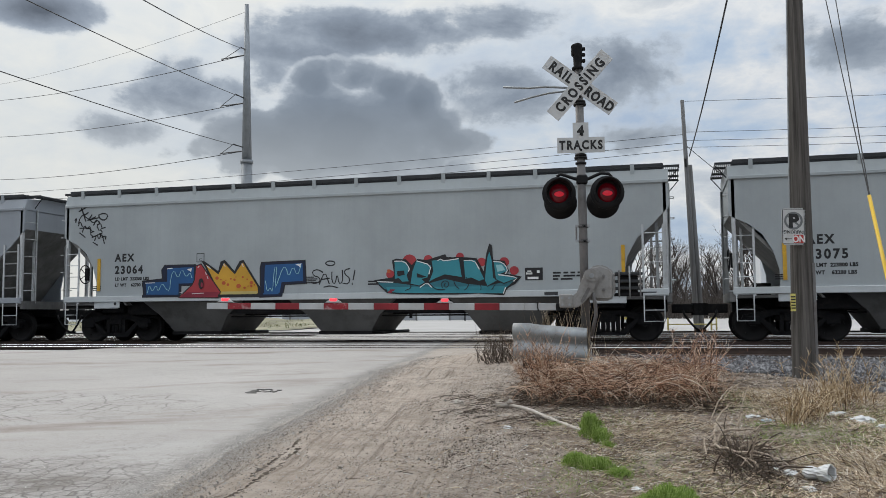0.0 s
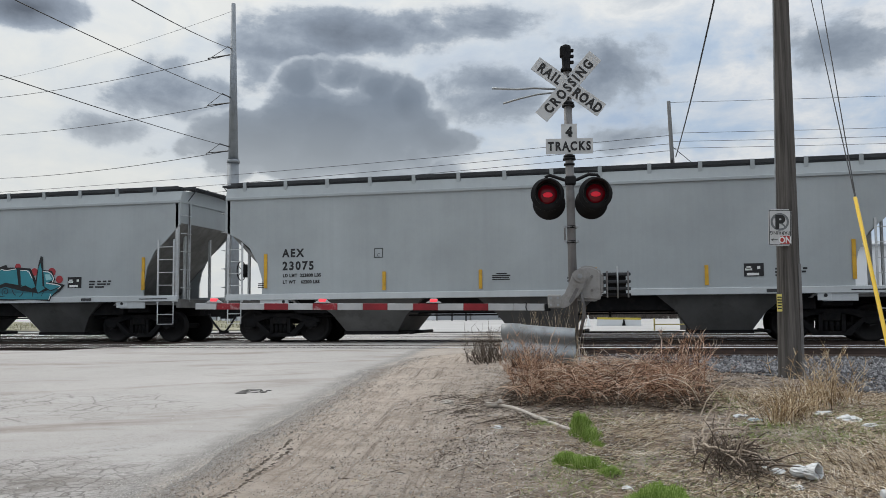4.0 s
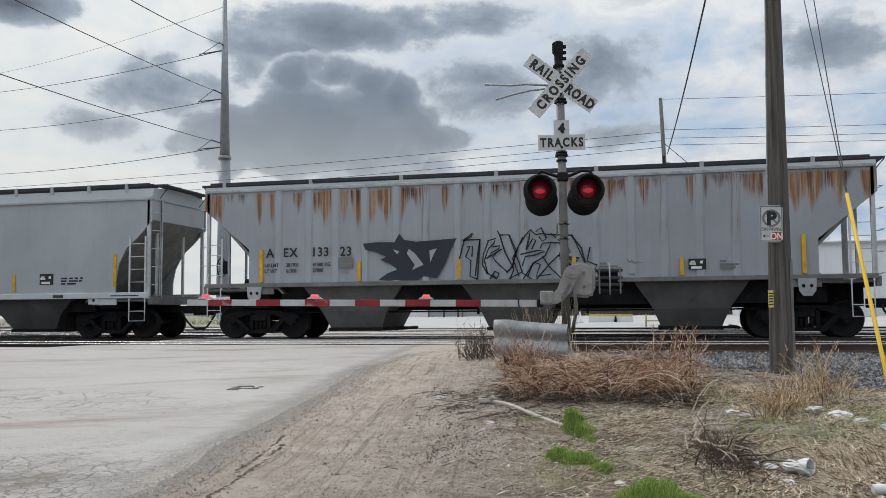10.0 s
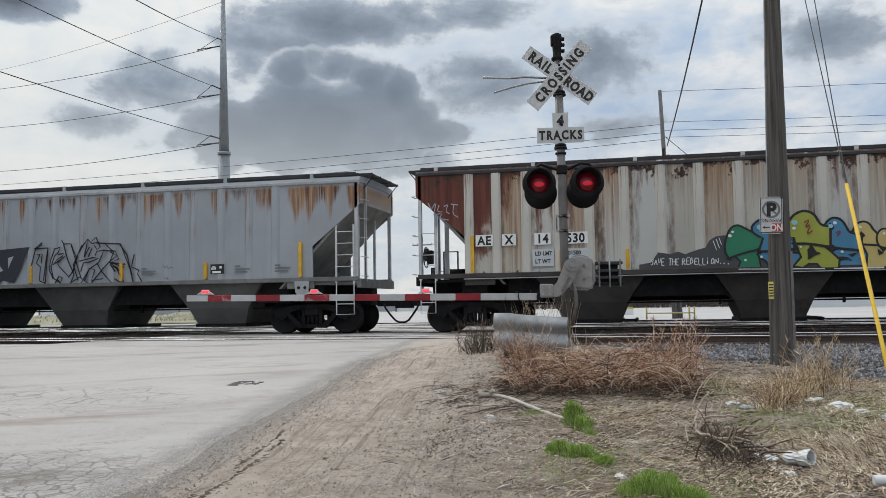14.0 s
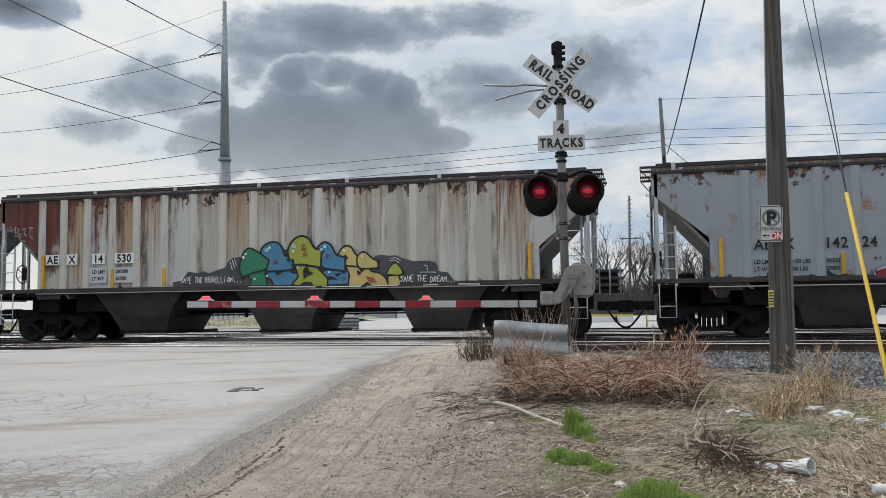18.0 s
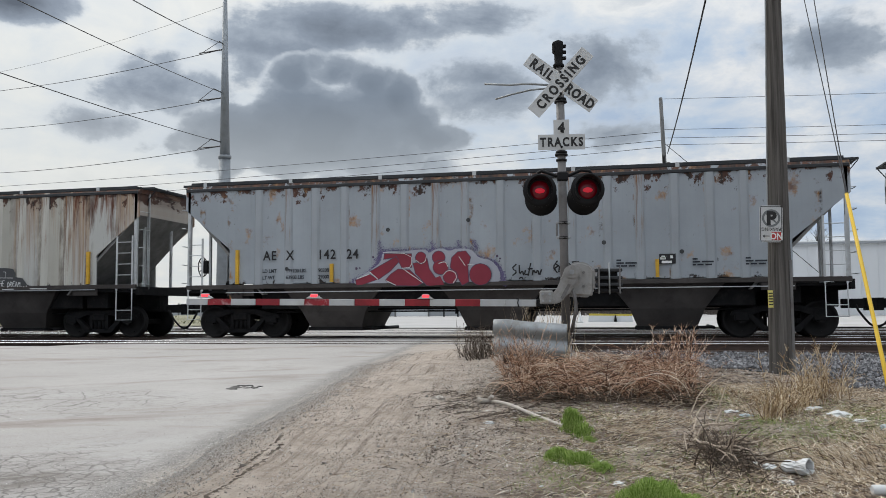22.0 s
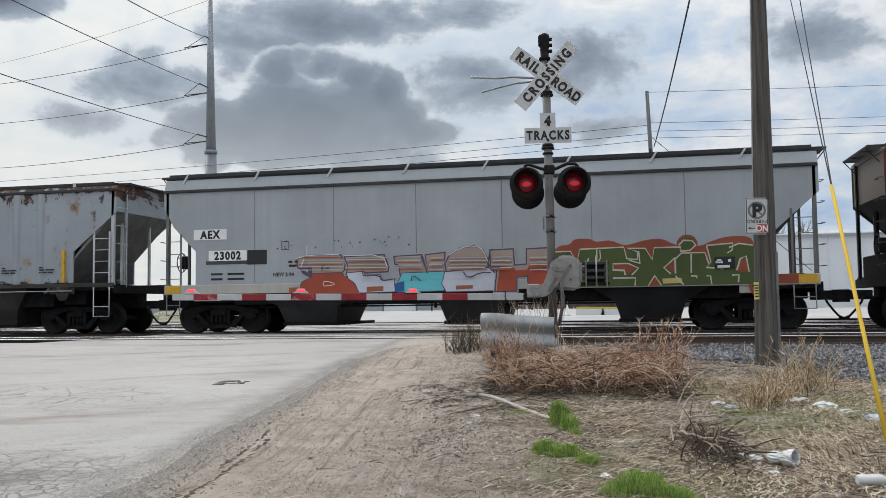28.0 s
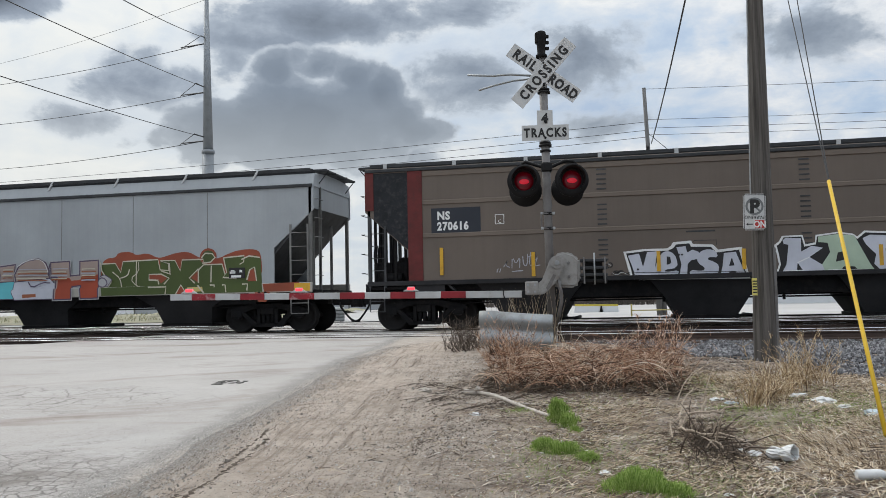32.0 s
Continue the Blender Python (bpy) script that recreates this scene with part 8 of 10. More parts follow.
for q in ([(115, 210), (190, 180), (230, 205), (150, 234), (120, 237)], [(270, 70), (410, 72), (412, 140), (362, 145), (350, 122), (330, 88), (266, 98)], [(192, 165), (330, 86), (345, 110), (300, 160), (236, 205)],
          [(275, 210), (300, 180), (340, 152), (400, 156), (470, 222), (440, 237), (330, 237)], [(420, 122), (440, 118), (490, 92), (502, 150), (546, 215), (492, 237), (432, 172)],
          [(620, 92), (650, 62), (690, 58), (714, 90), (700, 140), (704, 215), (672, 234), (642, 180), (612, 140)]):
    w.fill(q, "g_crim", "g_plum", 0.016)
for a, b, r, k in ((460, 92, 27, 1.1), (552, 90, 32, 1.0), (562, 142, 38, 0.95), (612, 190, 36, 1.0), (764, 178, 54, 1.0)):
    w.fill(disc(a, b, r, 20, k), "g_crim", "g_plum", 0.016)
w.fill([(500, 212), (560, 186), (580, 232), (500, 238)], "g_crim")
w.stroke([[(262, 64), (410, 70), (414, 142), (362, 146)], [(438, 104), (456, 124), (484, 114), (490, 82)], [(574, 184), (598, 156), (634, 164), (646, 194), (626, 224)], [(656, 86), (690, 136)], [(362, 146), (470, 222)], [(192, 166), (236, 206)], [(276, 211), (330, 236)], [(552, 122), (588, 110), (600, 138)], [(700, 128), (730, 126)], [(120, 205), (190, 178)]], "g_white", 0.020)
w.at = lambda p: (5.0186 + 0.0053069 * p[0], 2.8333 - 0.0001014 * p[0] - 0.0050706 * p[1])
w.stroke([[(838, 165), (815, 188), (842, 204), (818, 224)], [(852, 170), (853, 222), (866, 195), (873, 222)], [(882, 196), (876, 220), (892, 216)], [(908, 160), (895, 224)], [(893, 190), (918, 188)], [(915, 222), (921, 190), (932, 215), (941, 190), (950, 226), (960, 190)], [(850, 240), (862, 230), (872, 244)],
          [(1038, 148), (1014, 180), (1042, 216), (1048, 165), (1022, 190)], [(1055, 158), (1060, 216), (1086, 148), (1060, 186)], [(1076, 165), (1099, 160), (1103, 206), (1078, 216), (1070, 180)], [(1105, 155), (1140, 153)], [(1116, 155), (1119, 214)], [(1030, 165), (1075, 200), (1110, 175)], [(1025, 238), (1080, 230), (1112, 240)]], "black_ink", 0.050)
placard(car_five, 13.05, 1.85, RB, 0.40, 0.25)
for x in (12.0, 13.85, 15.1):
    bars(car_five, x, 1.98, (((0, 0.12),), ((0, 0.18), (0.22, 0.28)), ((0, 0.08), (0.11, 0.15), (0.30, 0.16))), RB, M["g_slate"], 0.040)
for x, z in ((13.6, 2.15), (11.7, 2.42), (6.0, 2.9), (3.1, 1.9), (8.2, 3.1)):
    outline(car_five, "stain", curvy(disc(x, z, 0.06, 7), 1), RB, M["dark_end"])

# sixth wagon: pasted numbers, the orange and grey piece, the olive piece
for x, z, wd, t in ((0.92, 2.62, 1.0, "AEX"), (1.38, 2.02, 1.14, "23002")):
    bm = B()
    box(bm, (x, SM - 0.003, z), (x + wd, SM + 0.002, z + 0.29))
    pt = part("number_patch", bm, M["white_ink"], car_six, "white number patch")
    lettered(pt, t, x + wd / 2, SM - 0.006, z + 0.04, 0.21, M["black_ink"], 0.9, 0.014, "CENTER", 1.2)
bm = B()
box(bm, (2.54, SM - 0.003, 1.90), (3.12, SM, 2.30))
part("painted_out_patch", bm, M["black_ink"], car_six)
bm = B()
box(bm, (1.3, SM - 0.002, 1.92), (2.56, SM, 2.02))
part("painted_out_patch", bm, M["dark_end"], car_six)
plate_c(car_six, 3.55, 2.28, SM, M["black_ink"], 0.22)
for z in (1.68, 1.54):
    bars(car_six, 1.45, z, (((0, 0.35), (0.5, 0.5)),), SM, M["black_ink"], 0.055)
lettered(car_six, "NEW 2-94", 3.30, SM, 1.56, 0.10, M["black_ink"], 0.95, 0.004)
bars(car_six, 3.75, 1.98, (((0, 0.12), (0.18, 0.10)), ((0.02, 0.22),)), SM, M["black_ink"], 0.06)
rs = random.Random(77)
for _ in range(30):
    outline(car_six, "stain", curvy(disc(rs.uniform(3.4, 7.2), 2.30 + 0.25 * rs.random(), rs.uniform(0.008, 0.03), 6), 1), SM - 0.001, M["grating"])
w = Step(car_six, flat(-2.17457, 0.019189, 0.000226874, 9.93489, -0.000127427, -0.0169348, 0.000159131, 4.15066e-05))
EDGE = (("g_grey", 0.060), ("g_plum", 0.036))
w.fill([(331, 457), (352, 451), (404, 450), (411, 462), (410, 475), (403, 482), (356, 482), (355, 471), (334, 471)], "g_rose", EDGE)
w.fill([(357, 482), (404, 480), (418, 490), (431, 499), (436, 515), (338, 516), (340, 496), (352, 490)], "g_ember", (("g_plum", 0.022),))
w.fill([(334, 471), (356, 470), (357, 490), (341, 482)], "g_plum")
w.fill([(340, 474), (350, 474), (350, 480)], "g_grey")
w.fill([(373, 465), (387, 472), (371, 477)], "g_plum")
w.fill([(376, 468), (383, 472), (375, 474)], "g_rose")
w.fill([(412, 453), (477, 450), (484, 470), (483, 477), (415, 481), (418, 468)], "g_rose", EDGE)
w.fill([(415, 481), (443, 478), (443, 486), (470, 484), (474, 494), (494, 491), (496, 512), (437, 514), (430, 498), (418, 490)], "g_pearl", (("g_plum", 0.022),))
w.fill([(449, 504), (477, 503), (477, 511), (449, 513)], "g_rust")
w.fill([(495, 453), (540, 450), (551, 478), (547, 450), (578, 446), (576, 480), (505, 483), (503, 466), (496, 464)], "g_rose", EDGE)
w.fill([(508, 481), (577, 478), (578, 510), (500, 513), (502, 494)], "g_aqua", (("g_plum", 0.022),))
w.fill([(496, 499), (512, 494), (512, 512), (496, 513)], "g_blue")
w.fill([(580, 464), (588, 449), (604, 439), (628, 435), (642, 442), (650, 458), (650, 470), (582, 477)], "g_rose", EDGE)
w.fill([(579, 479), (652, 472), (662, 481), (663, 510), (582, 512), (575, 498)], "g_pearl", (("g_plum", 0.022),))
w.fill([(598, 502), (626, 501), (626, 507), (598, 509)], "g_rust")
w.fill([(655, 442), (692, 440), (694, 468), (716, 466), (716, 440), (752, 438), (754, 508), (720, 509), (718, 484), (698, 486), (698, 510), (664, 511), (667, 468), (656, 466)], "g_rose", EDGE)
w.fill([(670, 468), (694, 471), (698, 476), (716, 474), (720, 466), (753, 464), (754, 508), (720, 509), (718, 484), (698, 486), (698, 510), (666, 511)], "g_ember")
w.fill([(754, 476), (763, 470), (773, 480), (766, 488), (755, 486)], "g_grey", (("g_plum", 0.03),), 1)
w.fill([(320, 506), (337, 505), (337, 514), (320, 515)], "g_rust")
# streaks of thin paint across the upper halves
rs = random.Random(5)
for a, b in ((334, 411), (413, 483), (497, 541), (552, 578), (584, 650), (656, 693), (717, 753)):
    for k in range(6):
        z, p, q = 454 + 4.2 * k + rs.uniform(-1, 1), a + rs.uniform(0, 5), b - rs.uniform(0, 5)
        w.stroke([[(p, z), ((p + q) / 2, z - 0.6), (q, z - 0.4)]], ("g_bone", "g_rust", "g_silver")[(k + a) % 3], rs.uniform(0.025, 0.05))
w.stroke([[(443, 478), (443, 486), (470, 484), (474, 494), (494, 491)], [(540, 451), (551, 481)], [(524, 494), (525, 483), (540, 494)], [(610, 478), (618, 490), (640, 479), (656, 480)], [(655, 443), (650, 470), (672, 470)]], "g_plum", 0.04)
w.stroke([[(379, 503), (379, 493), (402, 500), (380, 503)], [(586, 450), (604, 438), (628, 433), (644, 441), (651, 460)], [(331, 456), (352, 450), (404, 449)], [(412, 451), (476, 449), (484, 470)], [(340, 470), (345, 456)], [(350, 434), (350, 452)]], "g_white", 0.022)
w = Wall(car_six, 11.06, 135, 0.00461, 1.13, 399, 0.00432, SM)
w.fill(curvy([(110, 190), (150, 152), (210, 150), (230, 115), (320, 115), (350, 140), (430, 125), (500, 165), (560, 150), (620, 132), (700, 125), (760, 160), (800, 175), (900, 180), (960, 150), (1040, 125), (1150, 125), (1180, 165), (1185, 340), (110, 340)], 2), "g_brick")
w.fill([(115, 190), (210, 188), (250, 245), (262, 180), (498, 175), (515, 240), (515, 185), (615, 180), (650, 250), (660, 182), (800, 182), (805, 215), (920, 215), (945, 280), (960, 270), (938, 175), (1065, 170), (1080, 180), (1140, 165), (1175, 190), (1182, 345), (120, 345)], "g_olive")
w.fill([(440, 268), (520, 272), (562, 296), (520, 330), (505, 305), (442, 302)], "g_brick")
w.fill([(720, 298), (765, 255), (770, 330)], "g_brick")
w.fill([(1090, 330), (1105, 262), (1130, 250), (1145, 330)], "g_brick")
w.fill(disc(835, 165, 42, 16), "g_olive", "g_brick", 0.06)
w.stroke([[(115, 190), (210, 188), (246, 250), (262, 178), (500, 172), (515, 240), (572, 246), (572, 200), (515, 180), (615, 182), (650, 250), (662, 180), (802, 180), (800, 210)],
          [(355, 180), (352, 335)], [(505, 335), (500, 308), (440, 304), (440, 268), (522, 268), (576, 296), (540, 335)], [(770, 240), (710, 298), (745, 332)], [(770, 332), (770, 248), (805, 215), (925, 215), (945, 282)], [(855, 222), (852, 330)],
          [(790, 170), (815, 142), (860, 145), (880, 170), (850, 200), (805, 205)], [(935, 175), (1070, 165), (1065, 205), (1040, 220)], [(935, 175), (955, 270), (930, 300), (1020, 310)], [(1050, 190), (1100, 168), (1170, 180)], [(1085, 320), (1105, 255), (1135, 240), (1148, 330)]], "g_bone", 0.050, 0)
ws = Wall(car_six, 11.06, 135, 0.00461, 1.12, 402, 0.0045, SILL)
ws.fill([(115, 350), (1185, 346), (1190, 400), (120, 402)], "g_olive")
ws.fill([(628, 400), (660, 350), (695, 400)], "g_brick")
ws.fill([(700, 362), (800, 360), (805, 388), (702, 390)], "g_cream")
ws.fill([(1190, 352), (1420, 346), (1425, 400), (1200, 400)], "g_brick")
ws.stroke([[(440, 355), (560, 355), (555, 398)], [(625, 400), (660, 345), (695, 400)], [(770, 350), (810, 398)], [(850, 350), (880, 352), (878, 365)], [(930, 352), (950, 352), (955, 398)], [(1060, 350), (1095, 350), (1090, 390)]], "g_bone", 0.050, 0)
wi = Wall(car_six, 0, 0, 1, 0, 0, 1, SM - 0.03)
wi.at = lambda p: (8.3676 + 0.005221 * p[0], 2.3159 + -0.0001153 * p[0] + -0.005044 * p[1])
wi.stroke([[(567, 90), (614, 126), (624, 182)], [(614, 126), (660, 112), (670, 76)], [(492, 36), (506, 102), (566, 136), (540, 176), (516, 176)], [(724, 36), (728, 88), (674, 130), (716, 172), (734, 172)], [(860, 86), (916, 104)], [(908, 42), (912, 100)]], "g_bone", 0.040)
wi.fill([(482, 120), (520, 108), (562, 134), (536, 170), (486, 166)], "g_grey", "g_plum", 0.02)
placard(car_six, 14.92, 1.52, SM - 0.03, 0.48, 0.29)
for x in (0.10, 16.85):
    bm = B()
    box(bm, (x, -W - 0.07, 1.13), (x + 0.45, -W - 0.062, 1.34))
    part("yellow_patch", bm, M["yellow"], car_six)
# welded seams
for x in (2.75, 5.05, 7.35, 9.65, 11.95, 14.25):
    bm = B()
    box(bm, (x, -W - 0.004, 1.4), (x + 0.018, -W, 3.95))
    part("weld_seam", bm, M["grey_slope"], car_six)

# seventh wagon: the crowded leading end
for x, y, z0, z1 in ((0.16, -1.2, 1.2, 3.1), (0.22, -0.95, 1.2, 3.1), (0.45, -1.45, 1.2, 2.8), (0.62, -1.3, 1.2, 2.7), (0.80, -1.5, 1.2, 2.5), (1.0, -1.2, 1.2, 2.3), (0.5, -0.5, 1.2, 2.8), (0.3, 0.4, 1.2, 3.0)):
    bm = B()
    box(bm, (x - 0.035, y - 0.035, z0), (x + 0.035, y + 0.035, z1), 0.006)
    part("end_stanchion", bm, M["truck"], car_seven)
bm = B()
rod(bm, (0.95, -1.1, 1.75), (0.95, -0.5, 1.75), 0.24, 0.24, 16)
rod(bm, (0.35, -1.35, 1.42), (0.95, -1.35, 1.42), 0.13, 0.13, 14)
part("brake_cylinder", bm, M["truck"], car_seven)
bm = B()
box(bm, (0.1, -1.2, 1.2), (1.2, 1.2, 1.85), 0.03)
part("equipment_box", bm, M["truck"], car_seven)
# seventh wagon: red posts, panel bands, rung stacks, number board and silver piece
for x, wd, z0, z1 in ((0.0, 0.24, 3.22, 4.26), (1.18, 0.40, 1.30, 4.26), (15.95, 0.40, 1.30, 4.26), (17.3, 0.24, 3.22, 4.26)):
    bm = B()
    box(bm, (x, -W - 0.02, z0), (x + wd, -W, z1), 0.006)
    part("end_stake", bm, M["paint_red"], car_seven, "red-brown side stake")
for a, b in ((0.24, 1.18), (16.35, 17.3)):
    cut = [(a, 4.22), (b, 4.22), (b, 2.15), (a, 2.98)] if a < 1 else [(a, 4.22), (b, 4.22), (b, 2.98), (a, 2.15)]
    outline(car_seven, "end_panel", cut, -W - 0.006, M["soot"], "soot-black end panel")
M["tan_band"] = car_paint("tan_band_paint", (0.155, 0.126, 0.103), grime=0.5)
for z, h in ((4.08, 0.16), (3.32, 0.13), (2.44, 0.13)):
    bm = B()
    prism(bm, [(-W, z), (-W - 0.025, z + 0.02), (-W - 0.025, z + h - 0.02), (-W, z + h)], 1.60, 15.93, "x")
    part("panel_band", bm, M["tan_band"], car_seven)
for x in (6.15, 11.0, 15.2):
    for z0 in (3.52, 2.62, 1.72):
        for i in range(5):
            bm = B()
            box(bm, (x, -W - 0.012, z0 + 0.125 * i), (x + 0.24, -W, z0 + 0.125 * i + 0.035))
            part("rung", bm, M["dark_end"], car_seven)
bm = B()
box(bm, (1.82, SM - 0.004, 2.55), (3.14, SM, 3.22))
nb = part("number_board", bm, M["g_slate"], car_seven, "blue-black number board")
lettered(nb, "NS", 1.98, SM - 0.006, 2.92, 0.20, M["white_ink"], 0.9, 0.013, spacing=1.14)
lettered(nb, "270616", 1.98, SM - 0.006, 2.64, 0.20, M["white_ink"], 0.86, 0.013, spacing=1.14)
plate_c(car_seven, 3.52, 2.74, SM, M["white_ink"], 0.24)
w = Wall(car_seven, 3.5, 500, 0.0072, 1.45, 545, 0.0066, SM)
w.stroke([[(530, 520), (548, 490), (535, 512), (552, 522)], [(560, 525), (562, 480), (575, 510), (590, 478), (588, 525)], [(600, 480), (602, 515), (615, 518), (618, 470)], [(628, 465), (622, 520), (640, 510)], [(615, 485), (640, 475)], [(645, 495), (655, 480), (640, 520), (662, 515)], [(510, 525), (505, 540)], [(520, 525), (515, 540)], [(560, 538), (600, 535)]], "g_silver", 0.03)
w = Wall(car_seven, 0, 0, 1, 0, 0, 1, SM)
w.at = flat(-11.3628, 0.0177341, -0.000260884, 10.1, -0.000231328, -0.0169418, 0.000159753, 4.2691e-05)
w.fill([(1103, 446), (1140, 441), (1180, 440), (1187, 436), (1191, 429), (1223, 426), (1226, 432), (1262, 433), (1271, 442), (1313, 437), (1317, 455), (1328, 493), (1117, 496), (1111, 474)], "g_white")
w.fill([(1108, 449), (1140, 445), (1182, 444), (1192, 439), (1196, 433), (1220, 431), (1223, 437), (1258, 437), (1268, 447), (1308, 442), (1312, 457), (1323, 491), (1121, 493), (1116, 474)], "black_ink")
w.fill([(1111, 453), (1131, 449), (1138, 473), (1145, 447), (1163, 445), (1157, 491), (1125, 492), (1119, 472)], "g_pearl")
w.fill([(1169, 450), (1179, 444), (1190, 447), (1197, 456), (1200, 474), (1175, 478), (1179, 482), (1203, 478), (1198, 490), (1156, 491), (1160, 470)], "g_pearl", None, 0, 1)
w.fill([(1180, 454), (1186, 455), (1188, 466), (1180, 469)], "black_ink")
w.fill([(1197, 438), (1213, 436), (1216, 447), (1226, 442), (1236, 446), (1241, 457), (1223, 461), (1217, 468), (1216, 491), (1202, 491), (1206, 468), (1201, 450)], "g_pearl")
w.fill([(1254, 441), (1267, 444), (1271, 456), (1256, 455), (1251, 459), (1263, 463), (1273, 470), (1271, 484), (1262, 491), (1223, 491), (1219, 478), (1245, 480), (1248, 474), (1235, 466), (1233, 454), (1241, 444)], "g_pearl", None, 0, 1)
w.fill([(1281, 448), (1302, 446), (1321, 489), (1306, 490), (1302, 480), (1291, 481), (1288, 491), (1274, 491), (1279, 470)], "g_pearl")
w.fill([(1290, 471), (1295, 456), (1300, 470)], "black_ink")
w.stroke([[(1122, 483), (1200, 482), (1322, 480)]], "black_ink", 0.016, 0)
w.stroke([[(1126, 488), (1152, 487)], [(1162, 487), (1196, 486)], [(1226, 488), (1262, 487)], [(1278, 487), (1287, 487)]], "g_white", 0.05, 0)
for a, b in ((1129, 477), (1202, 451), (1207, 451)):
    w.fill(disc(a, b, 1.8, 8), "black_ink")
w.stroke([[(1074, 470), (1080, 464), (1085, 470), (1078, 476), (1073, 468)], [(1082, 486), (1090, 478), (1098, 484), (1092, 492), (1084, 484), (1104, 480), (1112, 492)], [(1088, 492), (1098, 476), (1108, 486), (1114, 482)], [(1086, 480), (1110, 490)]], "black_ink", 0.03)
w.stroke([[(1084, 483), (1092, 488), (1100, 481), (1110, 486)], [(1076, 467), (1082, 471)]], "g_white", 0.014)
w.stroke([[(1226, 431), (1228, 426), (1268, 425), (1268, 434)]], "dark_end", 0.02, 0)
w.at = lambda p: (6.3403 + 0.0042143 * p[0] - 0.0002 * p[1], 2.5882 - 0.0001279 * p[0] - 0.0045221 * p[1])
w.fill([(958, 112), (985, 90), (1000, 62), (1112, 57), (1128, 108), (1178, 98), (1182, 58), (1300, 42), (1382, 52), (1402, 68), (1440, 36), (1554, 40), (1690, 60), (1760, 110), (1760, 250), (968, 268), (985, 215), (970, 150)], "g_white")
w.fill([(972, 116), (994, 98), (1010, 70), (1106, 66), (1122, 120), (1184, 108), (1190, 66), (1300, 50), (1378, 60), (1404, 80), (1446, 46), (1554, 50), (1680, 70), (1745, 115), (1748, 248), (980, 265), (996, 215), (982, 150)], "black_ink")
for q, col in (([(1004, 86), (1020, 73), (1104, 76), (1105, 146), (1160, 116), (1222, 126), (1150, 176), (1243, 230), (1240, 261), (1126, 261), (1086, 206), (1080, 261), (1002, 261), (1026, 215), (1036, 110), (1010, 105)], "g_pearl"),
               ([(1196, 96), (1194, 67), (1300, 54), (1388, 62), (1474, 215), (1506, 254), (1420, 257), (1390, 225), (1332, 225), (1310, 257), (1237, 257), (1217, 215), (1260, 150), (1246, 100)], "g_sage"),
               ([(1430, 76), (1470, 58), (1600, 64), (1680, 110), (1690, 200), (1600, 254), (1540, 257), (1492, 210), (1502, 160), (1450, 110)], "g_pearl")):
    w.fill(q, col)
w.fill([(1300, 152), (1324, 146), (1346, 188), (1290, 200)], "black_ink")
w.fill([(1550, 130), (1600, 128), (1610, 200), (1560, 206)], "black_ink")
w.stroke([[(1085, 206), (1150, 176)], [(1020, 250), (1120, 246)], [(1250, 244), (1480, 240)]], "g_white", 0.03, 0)
bm = B()
box(bm, (8.3, SM - 0.003, 2.35), (9.0, SM, 2.39))
part("stencil", bm, M["dark_end"], car_seven)

# ---- plants, straw and litter ----
def blades(name, stems, material, label, category, kind="stuff"):
    """Thin three-sided tapered stems, bent along their way. stems: lists of points with a radius."""
    vs, fs = [], []
    for pts, r in stems:
        o, n = len(vs), len(pts)
        for i, p in enumerate(pts):
            a = Vector(pts[max(0, i - 1)])
            b = Vector(pts[min(n - 1, i + 1)])
            d = (b - a).normalized()
            u = d.orthogonal().normalized()
            w = d.cross(u)
            rr = r * (1 - 0.75 * i / max(1, n - 1))
            for k in range(3):
                c = u * math.cos(2.0944 * k) + w * math.sin(2.0944 * k)
                vs.append(tuple(Vector(p) + c * rr))
        for i in range(n - 1):
            for k in range(3):
                fs.append((o + 3 * i + k, o + 3 * i + (k + 1) % 3, o + 3 * i + 3 + (k + 1) % 3, o + 3 * i + 3 + k))
    me = bpy.data.meshes.new(name)
    me.from_pydata(vs, [], fs)
    me.materials.append(material)
    return tagged(new(name, me), label, category, kind=kind)


def stem(rnd, x, y, z, length, lean, droop, heading=None, n=5):
    a = rnd.uniform(0, 6.283) if heading is None else heading + rnd.gauss(0, 0.5)
    tilt = abs(rnd.gauss(lean, lean * 0.5))
    pts, p, step = [], Vector((x, y, z - 0.02)), length / n
    wob = rnd.uniform(-0.3, 0.3)
    for i in range(n + 1):
        pts.append(tuple(p))
        t = min(2.0, tilt + droop * (i / n) ** 1.6)
        aa = a + wob * i * 0.4 + rnd.uniform(-0.12, 0.12)
        p = p + Vector((math.sin(t) * math.cos(aa), math.sin(t) * math.sin(aa), math.cos(t))) * step
        p.z = max(p.z, z + 0.005)
    return pts


